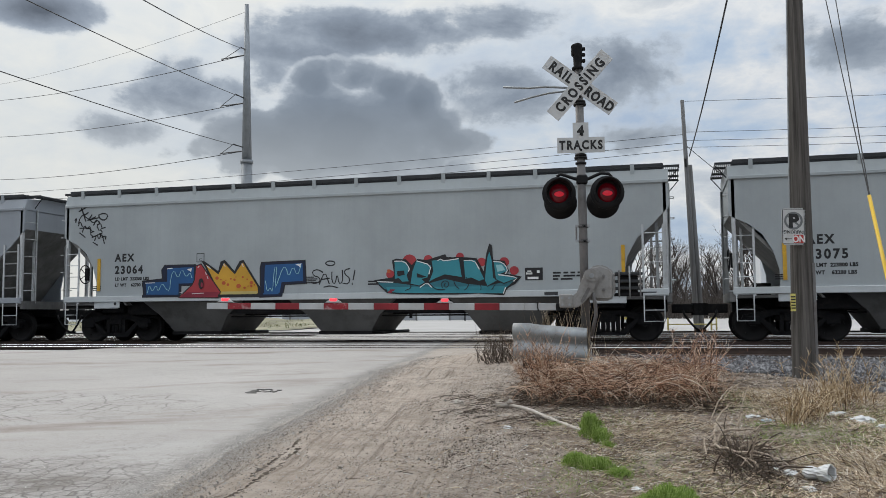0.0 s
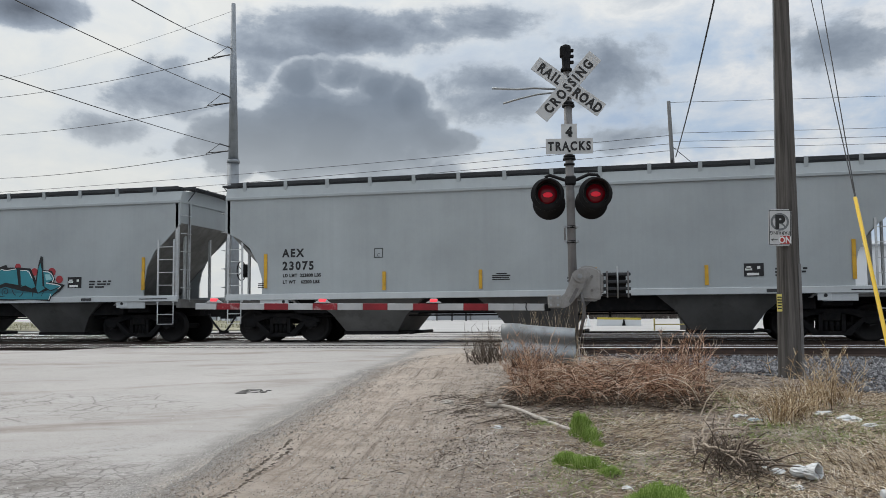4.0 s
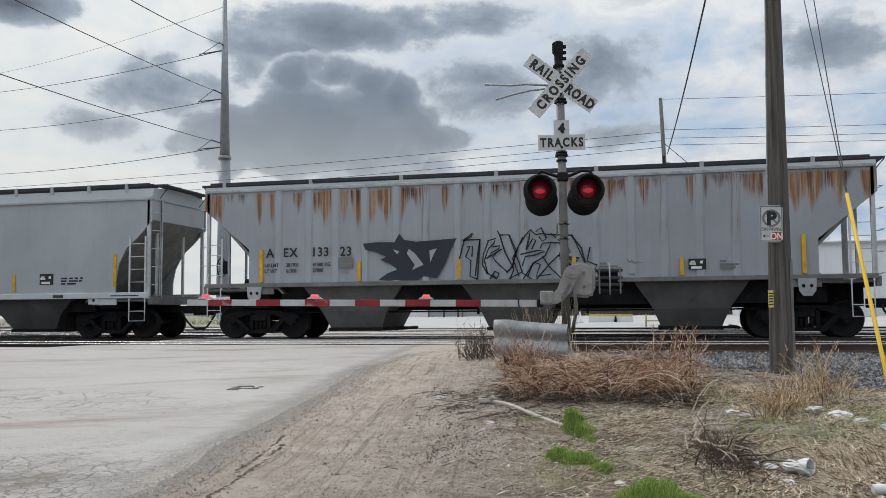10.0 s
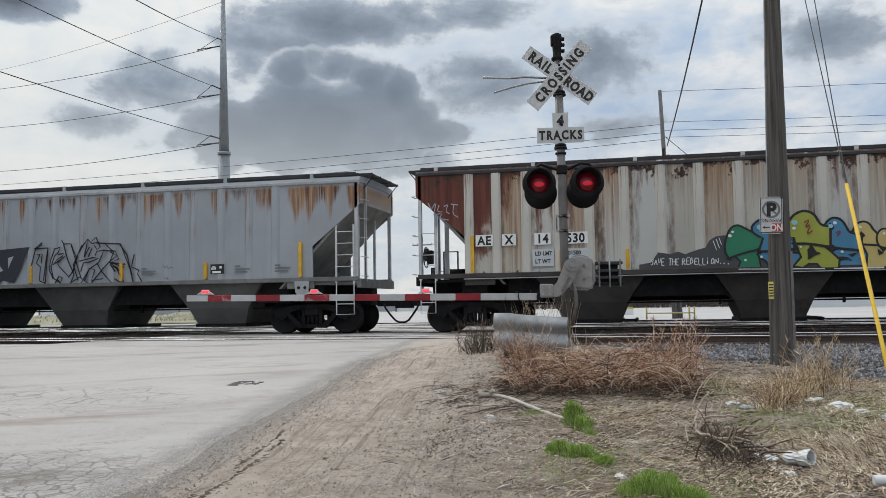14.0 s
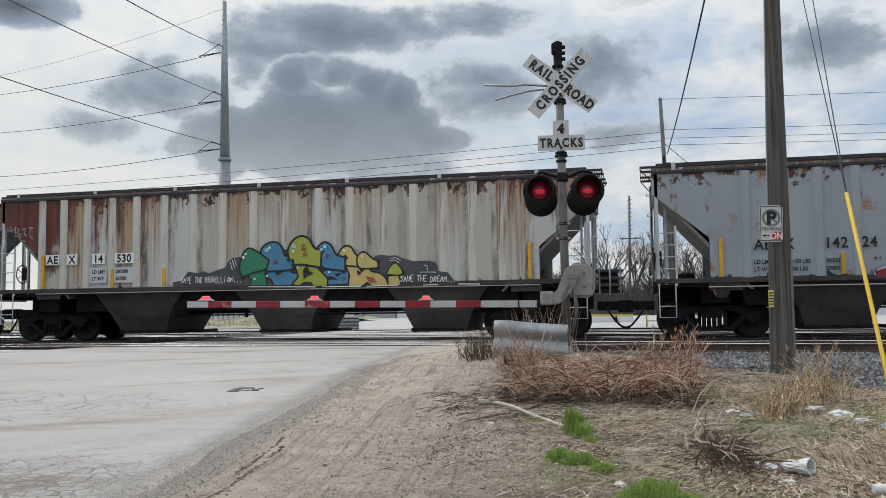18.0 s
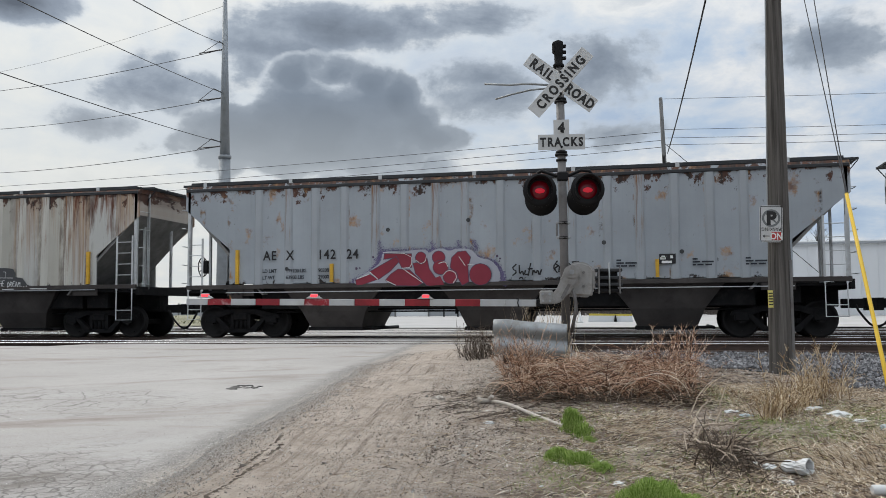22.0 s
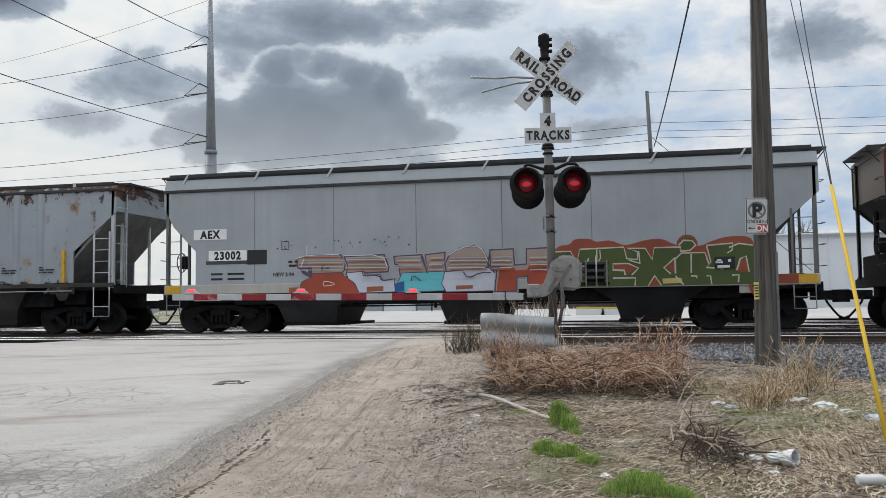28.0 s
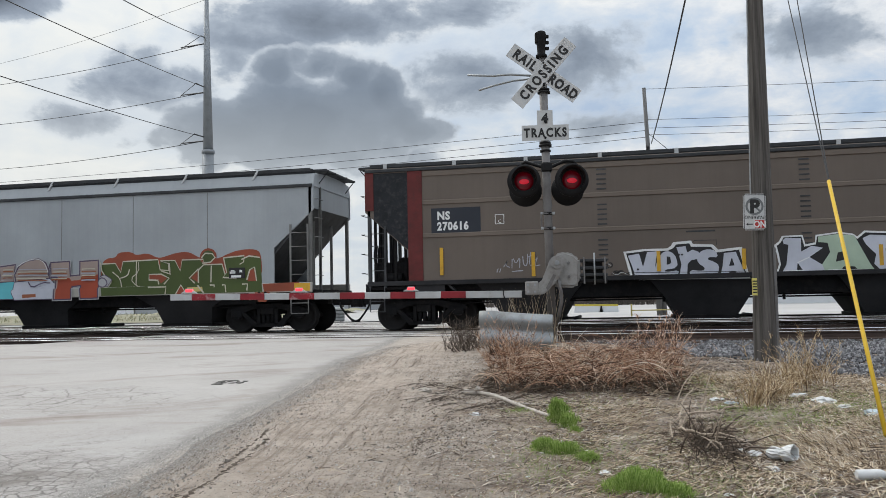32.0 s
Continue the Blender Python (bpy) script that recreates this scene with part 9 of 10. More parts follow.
def weeds():
    rnd = random.Random(3)
    out, foot = [], []
    # the thicket before the guardrail and the signal: two bushy heads with a low tangle of bowed stalks between them
    def bush(cx, cy, rx, ry, n, tall, lean, twigs):
        for _ in range(n):
            x, y = cx + rx * max(-1.6, min(1.6, rnd.gauss(0, 0.62))), cy + ry * max(-1.6, min(1.6, rnd.gauss(0, 0.62)))
            ln = tall * rnd.uniform(0.55, 1.12) * (1 - 0.22 * min(1.0, abs(x - cx) / rx))
            pts = stem(rnd, x, y, dirt_z(x, y), ln, lean, rnd.uniform(0.1, 0.9), n=7)
            out.append((pts, rnd.uniform(0.0026, 0.0052)))
            for k in range(2, 8):
                for _k in range(twigs):
                    if rnd.random() < 0.75:
                        out.append((stem(rnd, *pts[k], rnd.uniform(0.05, 0.17), 0.75, rnd.uniform(-0.4, 0.6), n=3), rnd.uniform(0.0016, 0.0028)))
    bush(-1.20, 9.0, 0.15, 0.14, 85, 0.68, 0.26, 4)
    bush(-1.02, 9.2, 0.16, 0.16, 34, 0.40, 0.5, 3)
    bush(0.02, 9.6, 0.22, 0.30, 34, 0.56, 0.45, 2)
    bush(0.30, 9.6, 0.22, 0.32, 52, 0.66, 0.34, 2)
    bush(-0.50, 9.5, 0.34, 0.28, 30, 0.40, 0.8, 2)
    # stalks that rise, curl over and come down again
    for i in range(1150):
        x, y = rnd.uniform(-1.30, 0.42), rnd.uniform(8.45, 9.7)
        a, spin = rnd.uniform(0, 6.283), rnd.choice((-1, 1)) * rnd.uniform(0.2, 1.3)
        ln, up, n = rnd.uniform(0.35, 1.0), rnd.uniform(0.5, 1.35), 10
        p, pts = Vector((x, y, dirt_z(x, y) + 0.02 + rnd.uniform(0, 0.12))), []
        fall = rnd.uniform(1.4, 3.0)
        for k in range(n):
            pts.append(tuple(p))
            e = up - fall * k / n
            a += spin / n * 2 + rnd.gauss(0, 0.10)
            p = p + Vector((math.cos(a) * math.cos(e), 0.7 * math.sin(a) * math.cos(e), math.sin(e))) * ln / n
            p.z = max(p.z, dirt_z(p.x, p.y) + 0.01)
        if -1.60 < pts[-1][0] < 0.62 and -1.60 < pts[5][0] < 0.62 and max(q[2] for q in pts) < 0.28 + 0.30 * smooth(-0.9, 0.4, x):
            out.append((pts, rnd.uniform(0.0024, 0.0038) if i % 3 else rnd.uniform(0.0042, 0.0062)))
            if rnd.random() < 0.5:
                out.append((stem(rnd, *pts[6], rnd.uniform(0.06, 0.20), 0.9, 0.9, n=4), 0.002))
    # dark stalks matted at the foot, standing in for shade inside the thicket
    for _ in range(1100):
        x, y = rnd.uniform(-1.5, 0.45), rnd.uniform(8.35, 9.9)
        a, ln, z0 = rnd.uniform(0, 6.283), rnd.uniform(0.12, 0.45), dirt_z(x, y) + 0.01 + 0.10 * rnd.random() ** 2
        foot.append(([(x, y, z0), (x + math.cos(a) * ln * 0.5, y + math.sin(a) * ln * 0.5, z0 + rnd.uniform(0, 0.05)), (x + math.cos(a) * ln, y + math.sin(a) * ln, z0 + rnd.uniform(-0.01, 0.05))], rnd.uniform(0.003, 0.006)))
    # upright seed stalks with side shoots
    for _ in range(16):
        x, y = rnd.uniform(0.0, 0.45), rnd.uniform(9.0, 10)
        pts = stem(rnd, x, y, dirt_z(x, y), rnd.uniform(0.55, 0.72), 0.10, 0.2, n=8)
        out.append((pts, 0.006))
        for p in pts[3:]:
            for _k in range(5):
                out.append((stem(rnd, *p, rnd.uniform(0.03, 0.08), 0.6, 0.2, n=2), 0.0032))
    pale = []
    # long pale stalks fallen along the front
    for _ in range(30):
        x, y = rnd.uniform(-1.45, 0.2), rnd.uniform(8.5, 9.1)
        a, ln, z0 = rnd.choice((0.0, 3.14)) + rnd.gauss(0, 0.45), rnd.uniform(0.40, 0.9), dirt_z(x, y) + 0.015 + rnd.uniform(0.0, 0.26) * rnd.random()
        rise, bow = rnd.uniform(-0.04, 0.14), rnd.uniform(0.0, 0.07)
        pts = [(x + math.cos(a) * ln * t, y + math.sin(a) * ln * t * 0.5, max(dirt_z(x, y) + 0.01, z0 + rise * t + bow * math.sin(3.14 * t))) for t in (0, 0.17, 0.34, 0.5, 0.67, 0.84, 1.0)]
        if -1.7 < pts[-1][0] < 0.6:
            pale.append((pts, rnd.uniform(0.0036, 0.0056)))
    for _ in range(150):
        x, y = rnd.uniform(-1.2, 0.45), rnd.uniform(8.6, 9.5)
        pale.append((stem(rnd, x, y, dirt_z(x, y), rnd.uniform(0.35, 0.75), 0.6, rnd.uniform(0.8, 2.4), n=9), rnd.uniform(0.0026, 0.0042)))
    blades("rotten_stalks", foot, M["root"], "dark stalks matted under the weeds as their shade", "stalks")
    blades("dead_stalks", pale, M["straw"], "pale dead stalks fallen across the weeds", "stalks")
    blades("dead_weeds", out, M["weed"], "tangled reddish-brown dead weeds by the crossing signal", "weeds")
    out = []
    # pale grass round the utility pole
    for cx, cy, n, sp, ln in ((0.97, 7.72, 60, 0.05, 0.44), (1.10, 8.05, 90, 0.06, 0.44), (1.24, 8.4, 85, 0.08, 0.50), (1.36, 8.7, 50, 0.12, 0.40), (1.58, 9.1, 95, 0.12, 0.52), (1.70, 9.4, 50, 0.12, 0.40), (1.02, 8.9, 60, 0.16, 0.14), (0.72, 9.2, 60, 0.14, 0.12)):
        for _ in range(n):
            x, y = rnd.gauss(cx, sp), rnd.gauss(cy, sp * 0.8)
            out.append((stem(rnd, x, y, dirt_z(x, y), rnd.uniform(0.35, 1.0) * ln, 0.32, rnd.uniform(0.2, 2.6), n=7), rnd.uniform(0.0024, 0.0052)))
    for _ in range(14):
        x, y = rnd.choice(((0.98, 7.7), (1.58, 9.0), (1.60, 9.2), (1.28, 8.4)))
        x, y = rnd.gauss(x, 0.09), rnd.gauss(y, 0.1)
        pts = stem(rnd, x, y, dirt_z(x, y), rnd.uniform(0.40, 0.60), 0.14, 0.4, n=7)
        out.append((pts, 0.0045))
        for p in pts[3:]:
            for _k in range(4):
                out.append((stem(rnd, *p, rnd.uniform(0.04, 0.10), 0.6, 0.2, n=2), 0.003))
    blades("dry_grass", out, M["gold_grass"], "pale dry grass tufts around the utility pole", "grass")
    # small twiggy shrub before the guardrail's end
    out, tall = [], []
    for _ in range(115):
        x, y = rnd.gauss(-2.56, 0.17), rnd.gauss(13.6, 0.2)
        pts = stem(rnd, x, y, dirt_z(x, y), rnd.uniform(0.25, 0.58), 0.5, -0.2)
        out.append((pts, 0.006))
        for p in pts[2:]:
            out.append((stem(rnd, *p, rnd.uniform(0.06, 0.16), 0.8, 0.2, n=2), 0.003))
    for _ in range(70):
        x, y = rnd.uniform(-2.0, -1.1), rnd.uniform(12.85, 13.1)
        tall.append((stem(rnd, x, y, dirt_z(x, y), rnd.uniform(0.6, 1.0), 0.12, 0.4), 0.005))
    for _ in range(26):
        x, y = rnd.uniform(-1.15, -0.85), rnd.uniform(12.0, 12.6)
        tall.append((stem(rnd, x, y, dirt_z(x, y), rnd.uniform(0.2, 0.55), 0.3, 0.5), 0.005))
    blades("dry_stalks", tall, M["straw"], "thin dry stalks standing round the guardrail", "stalks")
    blades("twiggy_shrub", out, M["twig"], "small bare twiggy shrub on the shoulder", "shrub")


weeds()


def straw_and_grass():
    rnd = random.Random(8)
    out = []

    def bare(x, y):
        return x < road_edge(y) + 1.75 + 0.5 * noise.noise((x, y * 0.7, 3))
    for _ in range(46000):
        y = 3.4 + 6.6 * rnd.random() ** 1.25
        x = rnd.uniform(-1.9, 2.9)
        d = noise.noise((x * 1.1, y * 0.9, 6)) + 0.5 * noise.noise((x * 3.1, y * 2.6, 9))
        inland = smooth(-1.3, 0.5, x + 0.10 * (y - 6) + 0.4 * noise.noise((x, y * 0.7, 3)))
        if rnd.random() > 0.05 + 0.95 * inland * smooth(-0.30, 0.25, d):
            continue
        z = dirt_z(x, y) + rnd.uniform(0.0, 0.018)
        a = noise.noise((x * 0.6, y * 0.6, 20)) * 5 + rnd.gauss(0, 0.8)
        ln = 0.025 + 0.12 * rnd.random() ** 1.8
        p0 = Vector((x, y, z))
        p2 = p0 + Vector((math.cos(a), math.sin(a), rnd.uniform(-0.05, 0.16))) * ln
        p1 = p0.lerp(p2, 0.5) + Vector((rnd.uniform(-0.02, 0.02), rnd.uniform(-0.02, 0.02), rnd.uniform(0, 0.025)))
        out.append(([tuple(p0), tuple(p1), tuple(p2)], rnd.uniform(0.0014, 0.0034)))
    # a thick combed mat of dry grass
    for cx, cy, sx, sy, n, ln in ((1.20, 6.0, 0.18, 0.35, 1500, 0.10), (1.66, 6.8, 0.16, 0.30, 600, 0.10), (0.78, 9.0, 0.20, 0.3, 500, 0.09), (2.2, 9.0, 0.25, 0.4, 400, 0.10)):
        head = rnd.uniform(2.6, 3.6)
        for _ in range(n):
            x, y = rnd.gauss(cx, sx), rnd.gauss(cy, sy)
            if y < 3.5:
                continue
            out.append((stem(rnd, x, y, dirt_z(x, y), rnd.uniform(0.5, 1.3) * ln, 1.35, 0.5, head + noise.noise((x * 2, y * 2, 5)) * 2.5, n=4), rnd.uniform(0.0018, 0.0042)))
    blades("straw", out, M["litter_straw"], "flattened dry straw and grass on the dirt", "straw")
    out = []
    # dark litter of twigs and leaves
    for _ in range(6500):
        y = 3.6 + 9 * rnd.random() ** 1.4
        x = road_edge(y) + 0.5 + 4.8 * rnd.random()
        keep = smooth(1.4, 2.5, x - road_edge(y))
        if rnd.random() > 0.04 + keep or noise.noise((x * 0.8, y * 0.8, 12)) < -0.02 and rnd.random() < 0.8:
            continue
        z = dirt_z(x, y) + 0.006
        a, ln = rnd.uniform(0, 6.283), rnd.uniform(0.02, 0.10)
        out.append(([(x, y, z), (x + math.cos(a) * ln, y + math.sin(a) * ln, z + rnd.uniform(0, 0.02))], rnd.uniform(0.0014, 0.0040)))
    for cx, cy in ((-1.85, 8.3), (-1.65, 8.0), (-2.0, 8.9), (-1.35, 7.6), (-1.3, 8.6), (-0.9, 8.2)):
        for _ in range(22):
            x, y = rnd.gauss(cx, 0.2), rnd.gauss(cy, 0.22)
            a, ln = rnd.gauss(0.3, 0.8), rnd.uniform(0.12, 0.4)
            z = dirt_z(x, y) + 0.012
            out.append(([(x, y, z), (x + math.cos(a) * ln * 0.5, y + math.sin(a) * ln * 0.5, z + 0.025), (x + math.cos(a) * ln, y + math.sin(a) * ln, z)], rnd.uniform(0.002, 0.005)))
    blades("twig_litter", out, M["twig"], "dark twigs and leaf litter on the dirt", "twigs")
    # young green weeds: feathery domes of short fine leaves
    tufts = ((-0.58, 6.78, 0.095, 0.10, 0.19, 1500), (-0.49, 6.62, 0.09, 0.09, 0.10, 500), (-0.43, 6.45, 0.06, 0.06, 0.04, 120), (-0.58, 5.74, 0.10, 0.12, 0.085, 900), (-0.44, 5.62, 0.13, 0.10, 0.07, 800), (-0.30, 5.50, 0.10, 0.10, 0.04, 300), (0.00, 4.82, 0.19, 0.17, 0.10, 2200), (0.18, 4.72, 0.12, 0.12, 0.07, 700))
    for cx, cy, rx, ry, h, n in tufts:
        out = []
        for _ in range(n):
            a, q, up = rnd.uniform(0, 6.283), math.sqrt(rnd.random()), rnd.random() ** 0.6
            lump = 1 + 0.35 * noise.noise((math.cos(a) * 1.5 + cx * 7, math.sin(a) * 1.5, up * 2))
            w = math.sqrt(max(0.0, 1 - up * up * 0.85)) * lump
            x, y = cx + rx * q * w * math.cos(a), cy + ry * q * w * math.sin(a)
            z = dirt_z(x, y) + h * up * lump * 0.9
            lean = 0.55 + 0.9 * q
            out.append((stem(rnd, x, y, z, rnd.uniform(0.010, 0.026), lean, 1.0, a + rnd.gauss(0, 0.8), n=2), rnd.uniform(0.0015, 0.0027)))
            if rnd.random() < 0.25:
                x0, y0 = cx + 0.5 * (x - cx), cy + 0.5 * (y - cy)
                out.append(([(x0, y0, dirt_z(x0, y0)), (x, y, z + 0.01)], 0.0022))
        blades("green_tuft", out, M["green"], "bright green feathery weed on bare dirt", "weed")
    out = []
    for cx, cy, sx, sy, n in ((0.35, 4.95, 0.28, 0.3, 800), (0.85, 7.6, 0.15, 0.2, 500), (0.62, 9.1, 0.16, 0.4, 900), (1.75, 8.0, 0.25, 0.4, 1500), (1.3, 7.2, 0.2, 0.3, 700), (0.95, 6.6, 0.2, 0.3, 400), (1.2, 8.6, 0.12, 0.2, 350), (-0.45, 7.6, 0.3, 0.4, 450), (-0.95, 7.35, 0.06, 0.07, 160),
                              (-0.45, 5.4, 0.2, 0.4, 700), (0.0, 5.9, 0.3, 0.5, 500), (1.7, 6.9, 0.2, 0.3, 300), (0.75, 7.0, 0.1, 0.12, 200)):
        for _ in range(n):
            x, y = rnd.gauss(cx, sx), rnd.gauss(cy, sy)
            out.append((stem(rnd, x, y, dirt_z(x, y), rnd.uniform(0.025, 0.07), 0.6, 0.9, n=2), rnd.uniform(0.0012, 0.0020)))
    blades("sparse_grass", out, M["green"], "thin new green grass among straw", "grass")


straw_and_grass()


def crumpled(name, x, y, size, material, label, seed, flat=0.5):
    rnd = random.Random(seed)
    bm = B()
    bmesh.ops.create_icosphere(bm, subdivisions=3, radius=1.0)
    for v in bm.verts:
        p = v.co.copy()
        k = 1 + 0.55 * noise.noise(p * 1.7 + Vector((seed, 0, 0))) + 0.25 * noise.noise(p * 4.5)
        v.co = Vector((p.x * k * size, p.y * k * size * 0.7, max(-0.15, p.z * k * flat) * size))
    for f in bm.faces:
        f.smooth = False
    z = dirt_z(x, y) if x > road_edge(y) else road_z(y)
    ob = solid(name, bm, material, label, "litter", "litter on the shoulder", m=pose(x, y, z + 0.10 * size, 0, 0, rnd.uniform(0, 360)))
    return ob


def curvy3(pts, times=2):
    pts = [Vector(p) for p in pts]
    for _ in range(times):
        pts = [pts[0]] + [p.lerp(q, f) for p, q in zip(pts, pts[1:]) for f in (0.25, 0.75)] + [pts[-1]]
    return pts


def litter():
    for i, (x, y, s, mt, lb) in enumerate(((-0.18, 5.16, 0.045, "litter", "crumpled clear plastic wrapper on dirt"), (0.71, 5.82, 0.055, "litter", "torn white plastic bag"), (0.63, 5.90, 0.045, "litter", "crumpled grey plastic scrap"),
                                           (0.76, 5.42, 0.05, "litter", "flattened white paper scrap"), (1.80, 9.3, 0.05, "litter", "white paper scrap in dry grass"), (1.52, 7.9, 0.11, "litter", "crumpled white plastic bag in grass"),
                                           (1.40, 8.3, 0.08, "litter", "torn grey plastic sheet in grass"), (0.70, 8.2, 0.06, "litter", "pale crumpled wrapper on straw"), (0.80, 8.0, 0.05, "litter_blue", "pale blue crumpled wrapper"),
                                           (-1.28, 7.15, 0.045, "litter", "small white paper scrap on dirt"), (1.75, 7.3, 0.09, "litter_blue", "pale blue torn plastic"), (1.62, 7.6, 0.06, "litter", "white torn plastic in grass"),
                                           (-2.08, 8.70, 0.075, "bleached", "pale splintered wood scrap"), (-1.18, 9.05, 0.05, "litter", "white cup lid in weeds"), (0.45, 4.75, 0.025, "litter", "small white paper scrap"),
                                           (-0.6, 5.0, 0.015, "litter", "small pale paper scrap on dirt"), (-1.0, 6.4, 0.02, "litter", "small pale paper scrap on dirt"), (2.2, 8.9, 0.06, "litter", "white plastic scrap in grass"), (1.3, 9.0, 0.05, "litter_blue", "blue-grey crumpled wrapper in grass"))):
        crumpled("litter_scrap", x, y, s, M[mt], lb, i + 3, 0.32)
    # a crushed plastic cup on its side, its torn wrapper trailing from it
    cup = thing("plastic_cup", "white crushed plastic cup lying on straw", "cup", pose(0.865, 5.70, dirt_z(0.865, 5.70) + 0.048, 0, -6, -38))
    bm = B()
    n, rings = 24, []
    for h, r in ((-0.115, 0.012), (-0.105, 0.026), (-0.085, 0.040), (-0.055, 0.046), (-0.030, 0.040), (-0.015, 0.034), (0.0, 0.043), (0.03, 0.050), (0.06, 0.052), (0.064, 0.055), (0.069, 0.054), (0.066, 0.046), (0.0, 0.036), (-0.05, 0.026)):
        rings.append([bm.verts.new((h, r * math.cos(6.2832 * i / n) * (0.95 + 0.28 * noise.noise((h * 24, i * 0.8, 1))), r * math.sin(6.2832 * i / n) * (0.88 + 0.30 * noise.noise((h * 18, i * 0.6, 8))))) for i in range(n)])
    for a, b in zip(rings, rings[1:]):
        for i in range(n):
            bm.faces.new((a[i], a[(i + 1) % n], b[(i + 1) % n], b[i]))
    bm.faces.new(rings[0]), bm.faces.new(rings[-1])
    part("cup_body", bm, M["litter"], cup)
    bot = thing("plastic_bottle", "small pale plastic bottle lying in straw", "bottle", pose(1.22, 5.12, dirt_z(1.22, 5.12) + 0.03, 0, 0, 10))
    bm = B()
    lathe(bm, [(-0.09, 0.022), (-0.085, 0.028), (0.04, 0.028), (0.07, 0.014), (0.09, 0.013)], 14, axis="x")
    part("bottle_body", bm, M["litter"], bot)
    bm = B()
    lathe(bm, [(0.088, 0.015), (0.105, 0.015)], 12, axis="x")
    part("bottle_cap", bm, M["arm_white"], bot)
    # the bleached stick with a knobbed end
    st = thing("wooden_stick", "long bleached stick with a knobbed end", "stick", pose(0, 0, 0))
    bm = B()
    a, b = Vector((-1.48, 8.37, dirt_z(-1.48, 8.37) + 0.03)), Vector((-0.58, 6.95, dirt_z(-0.58, 6.95) + 0.02))
    pts = [a.lerp(b, t) + Vector((0.02 * math.sin(t * 7), 0.015 * math.sin(t * 11), 0.012 * math.sin(t * 5))) for t in [i / 10 for i in range(11)]]
    tube(bm, pts, 0.017, 8)
    part("shaft", bm, M["bleached"], st)
    bm = B()
    tube(bm, [pts[0], pts[0] + Vector((-0.07, -0.02, 0.0)), pts[0] + Vector((-0.13, -0.03, 0.015))], 0.026, 8)
    tube(bm, [pts[0] + Vector((-0.02, 0, 0)), pts[0] + Vector((0.02, -0.03, 0.05))], 0.022, 7)
    part("knob", bm, M["bleached"], st)
    bm = B()
    tube(bm, [(-1.15, 7.8, dirt_z(-1.15, 7.8) + 0.012), (-0.9, 7.72, dirt_z(-0.9, 7.7) + 0.014), (-0.62, 7.62, dirt_z(-0.62, 7.6) + 0.008)], 0.008, 6)
    solid("thin_stick", bm, M["bleached"], "thin pale stick lying on dirt", "stick")
    # root clump: pale broken branches over a dark mass of roots
    rnd = random.Random(17)
    heap = thing("branch_pile", "low heap of broken pale branches and dark roots", "branches", pose(0.40, 6.2, dirt_z(0.40, 6.2) + 0.02))
    sticks = (((-0.12, 0.20, 0.02), (-0.02, 0.25, 0.16), (0.14, 0.22, 0.17), (0.30, 0.25, 0.20)), ((-0.11, 0.10, 0.06), (0.08, -0.12, 0.05), (0.24, -0.36, 0.03)), ((-0.10, 0.35, 0.04), (-0.06, 0.55, 0.22), (0.04, 0.62, 0.29)),
              ((0.05, 0.10, 0.05), (0.16, 0.02, 0.12), (0.34, 0.0, 0.14)), ((-0.02, 0.45, 0.02), (0.10, 0.60, 0.20), (0.16, 0.62, 0.26)), ((0.10, -0.20, 0.02), (0.20, -0.42, 0.10), (0.22, -0.62, 0.02)),
              ((-0.20, 0.30, 0.02), (-0.08, 0.28, 0.12), (0.02, 0.34, 0.10)), ((0.0, 0.0, 0.03), (0.14, -0.25, 0.09), (0.30, -0.45, 0.03)))
    for k, ln in enumerate(sticks):
        bm = B()
        tube(bm, [Vector(p) + Vector((rnd.gauss(0, 0.006), rnd.gauss(0, 0.006), rnd.gauss(0, 0.006))) for p in curvy3(ln)], 0.010 if k < 3 else 0.007, 6, 0.45)
        part("branch", bm, M["bark"] if k != 5 else M["twig"], heap)
    for k in range(44):
        bm = B()
        x, y = rnd.gauss(0.05, 0.10), rnd.gauss(0.0, 0.32)
        pts = stem(rnd, x, y, rnd.uniform(0, 0.05), rnd.uniform(0.12, 0.30), 1.25, 0.5, rnd.choice((-1.1, 2.0, 0.3)), 5)
        tube(bm, pts, rnd.uniform(0.003, 0.008), 5, 0.5)
        part("branch", bm, M["bark"] if k % 3 == 0 else M["twig"] if k % 3 == 1 else M["root"], heap)
    out = []
    for _ in range(420):
        x, y = rnd.gauss(0.46, 0.10), rnd.gauss(6.0, 0.36)
        out.append((stem(rnd, x, y, dirt_z(x, y) + rnd.uniform(0, 0.06), rnd.uniform(0.06, 0.22), 1.2, 0.7, n=4), rnd.uniform(0.0018, 0.0040)))
    blades("root_tangle", out, M["root"], "tangle of dark rootlets on dirt", "roots")
    bm = B()
    bmesh.ops.create_icosphere(bm, subdivisions=4, radius=1.0)
    for v in bm.verts:
        p = v.co.copy()
        k = 1 + 0.5 * noise.noise(p * 2.0) + 0.35 * noise.noise(p * 6.0)
        v.co = Vector((p.x * k * 0.09, p.y * k * 0.30, p.z * k * 0.028))
    solid("root_clod", bm, M["root"], "dark clod of earth and roots", "clod", m=pose(0.52, 5.95, dirt_z(0.52, 5.95) + 0.01, 0, 0, 12))
    for k, (x, y, h) in enumerate(((0.3, 7.55, 0.34), (0.52, 7.4, 0.28), (0.15, 7.2, 0.22))):
        bm = B()
        pts = stem(rnd, x, y, dirt_z(x, y), h * 1.5, 0.5, 1.1, 0.4, 6)
        tube(bm, pts, 0.006, 6, 0.6)
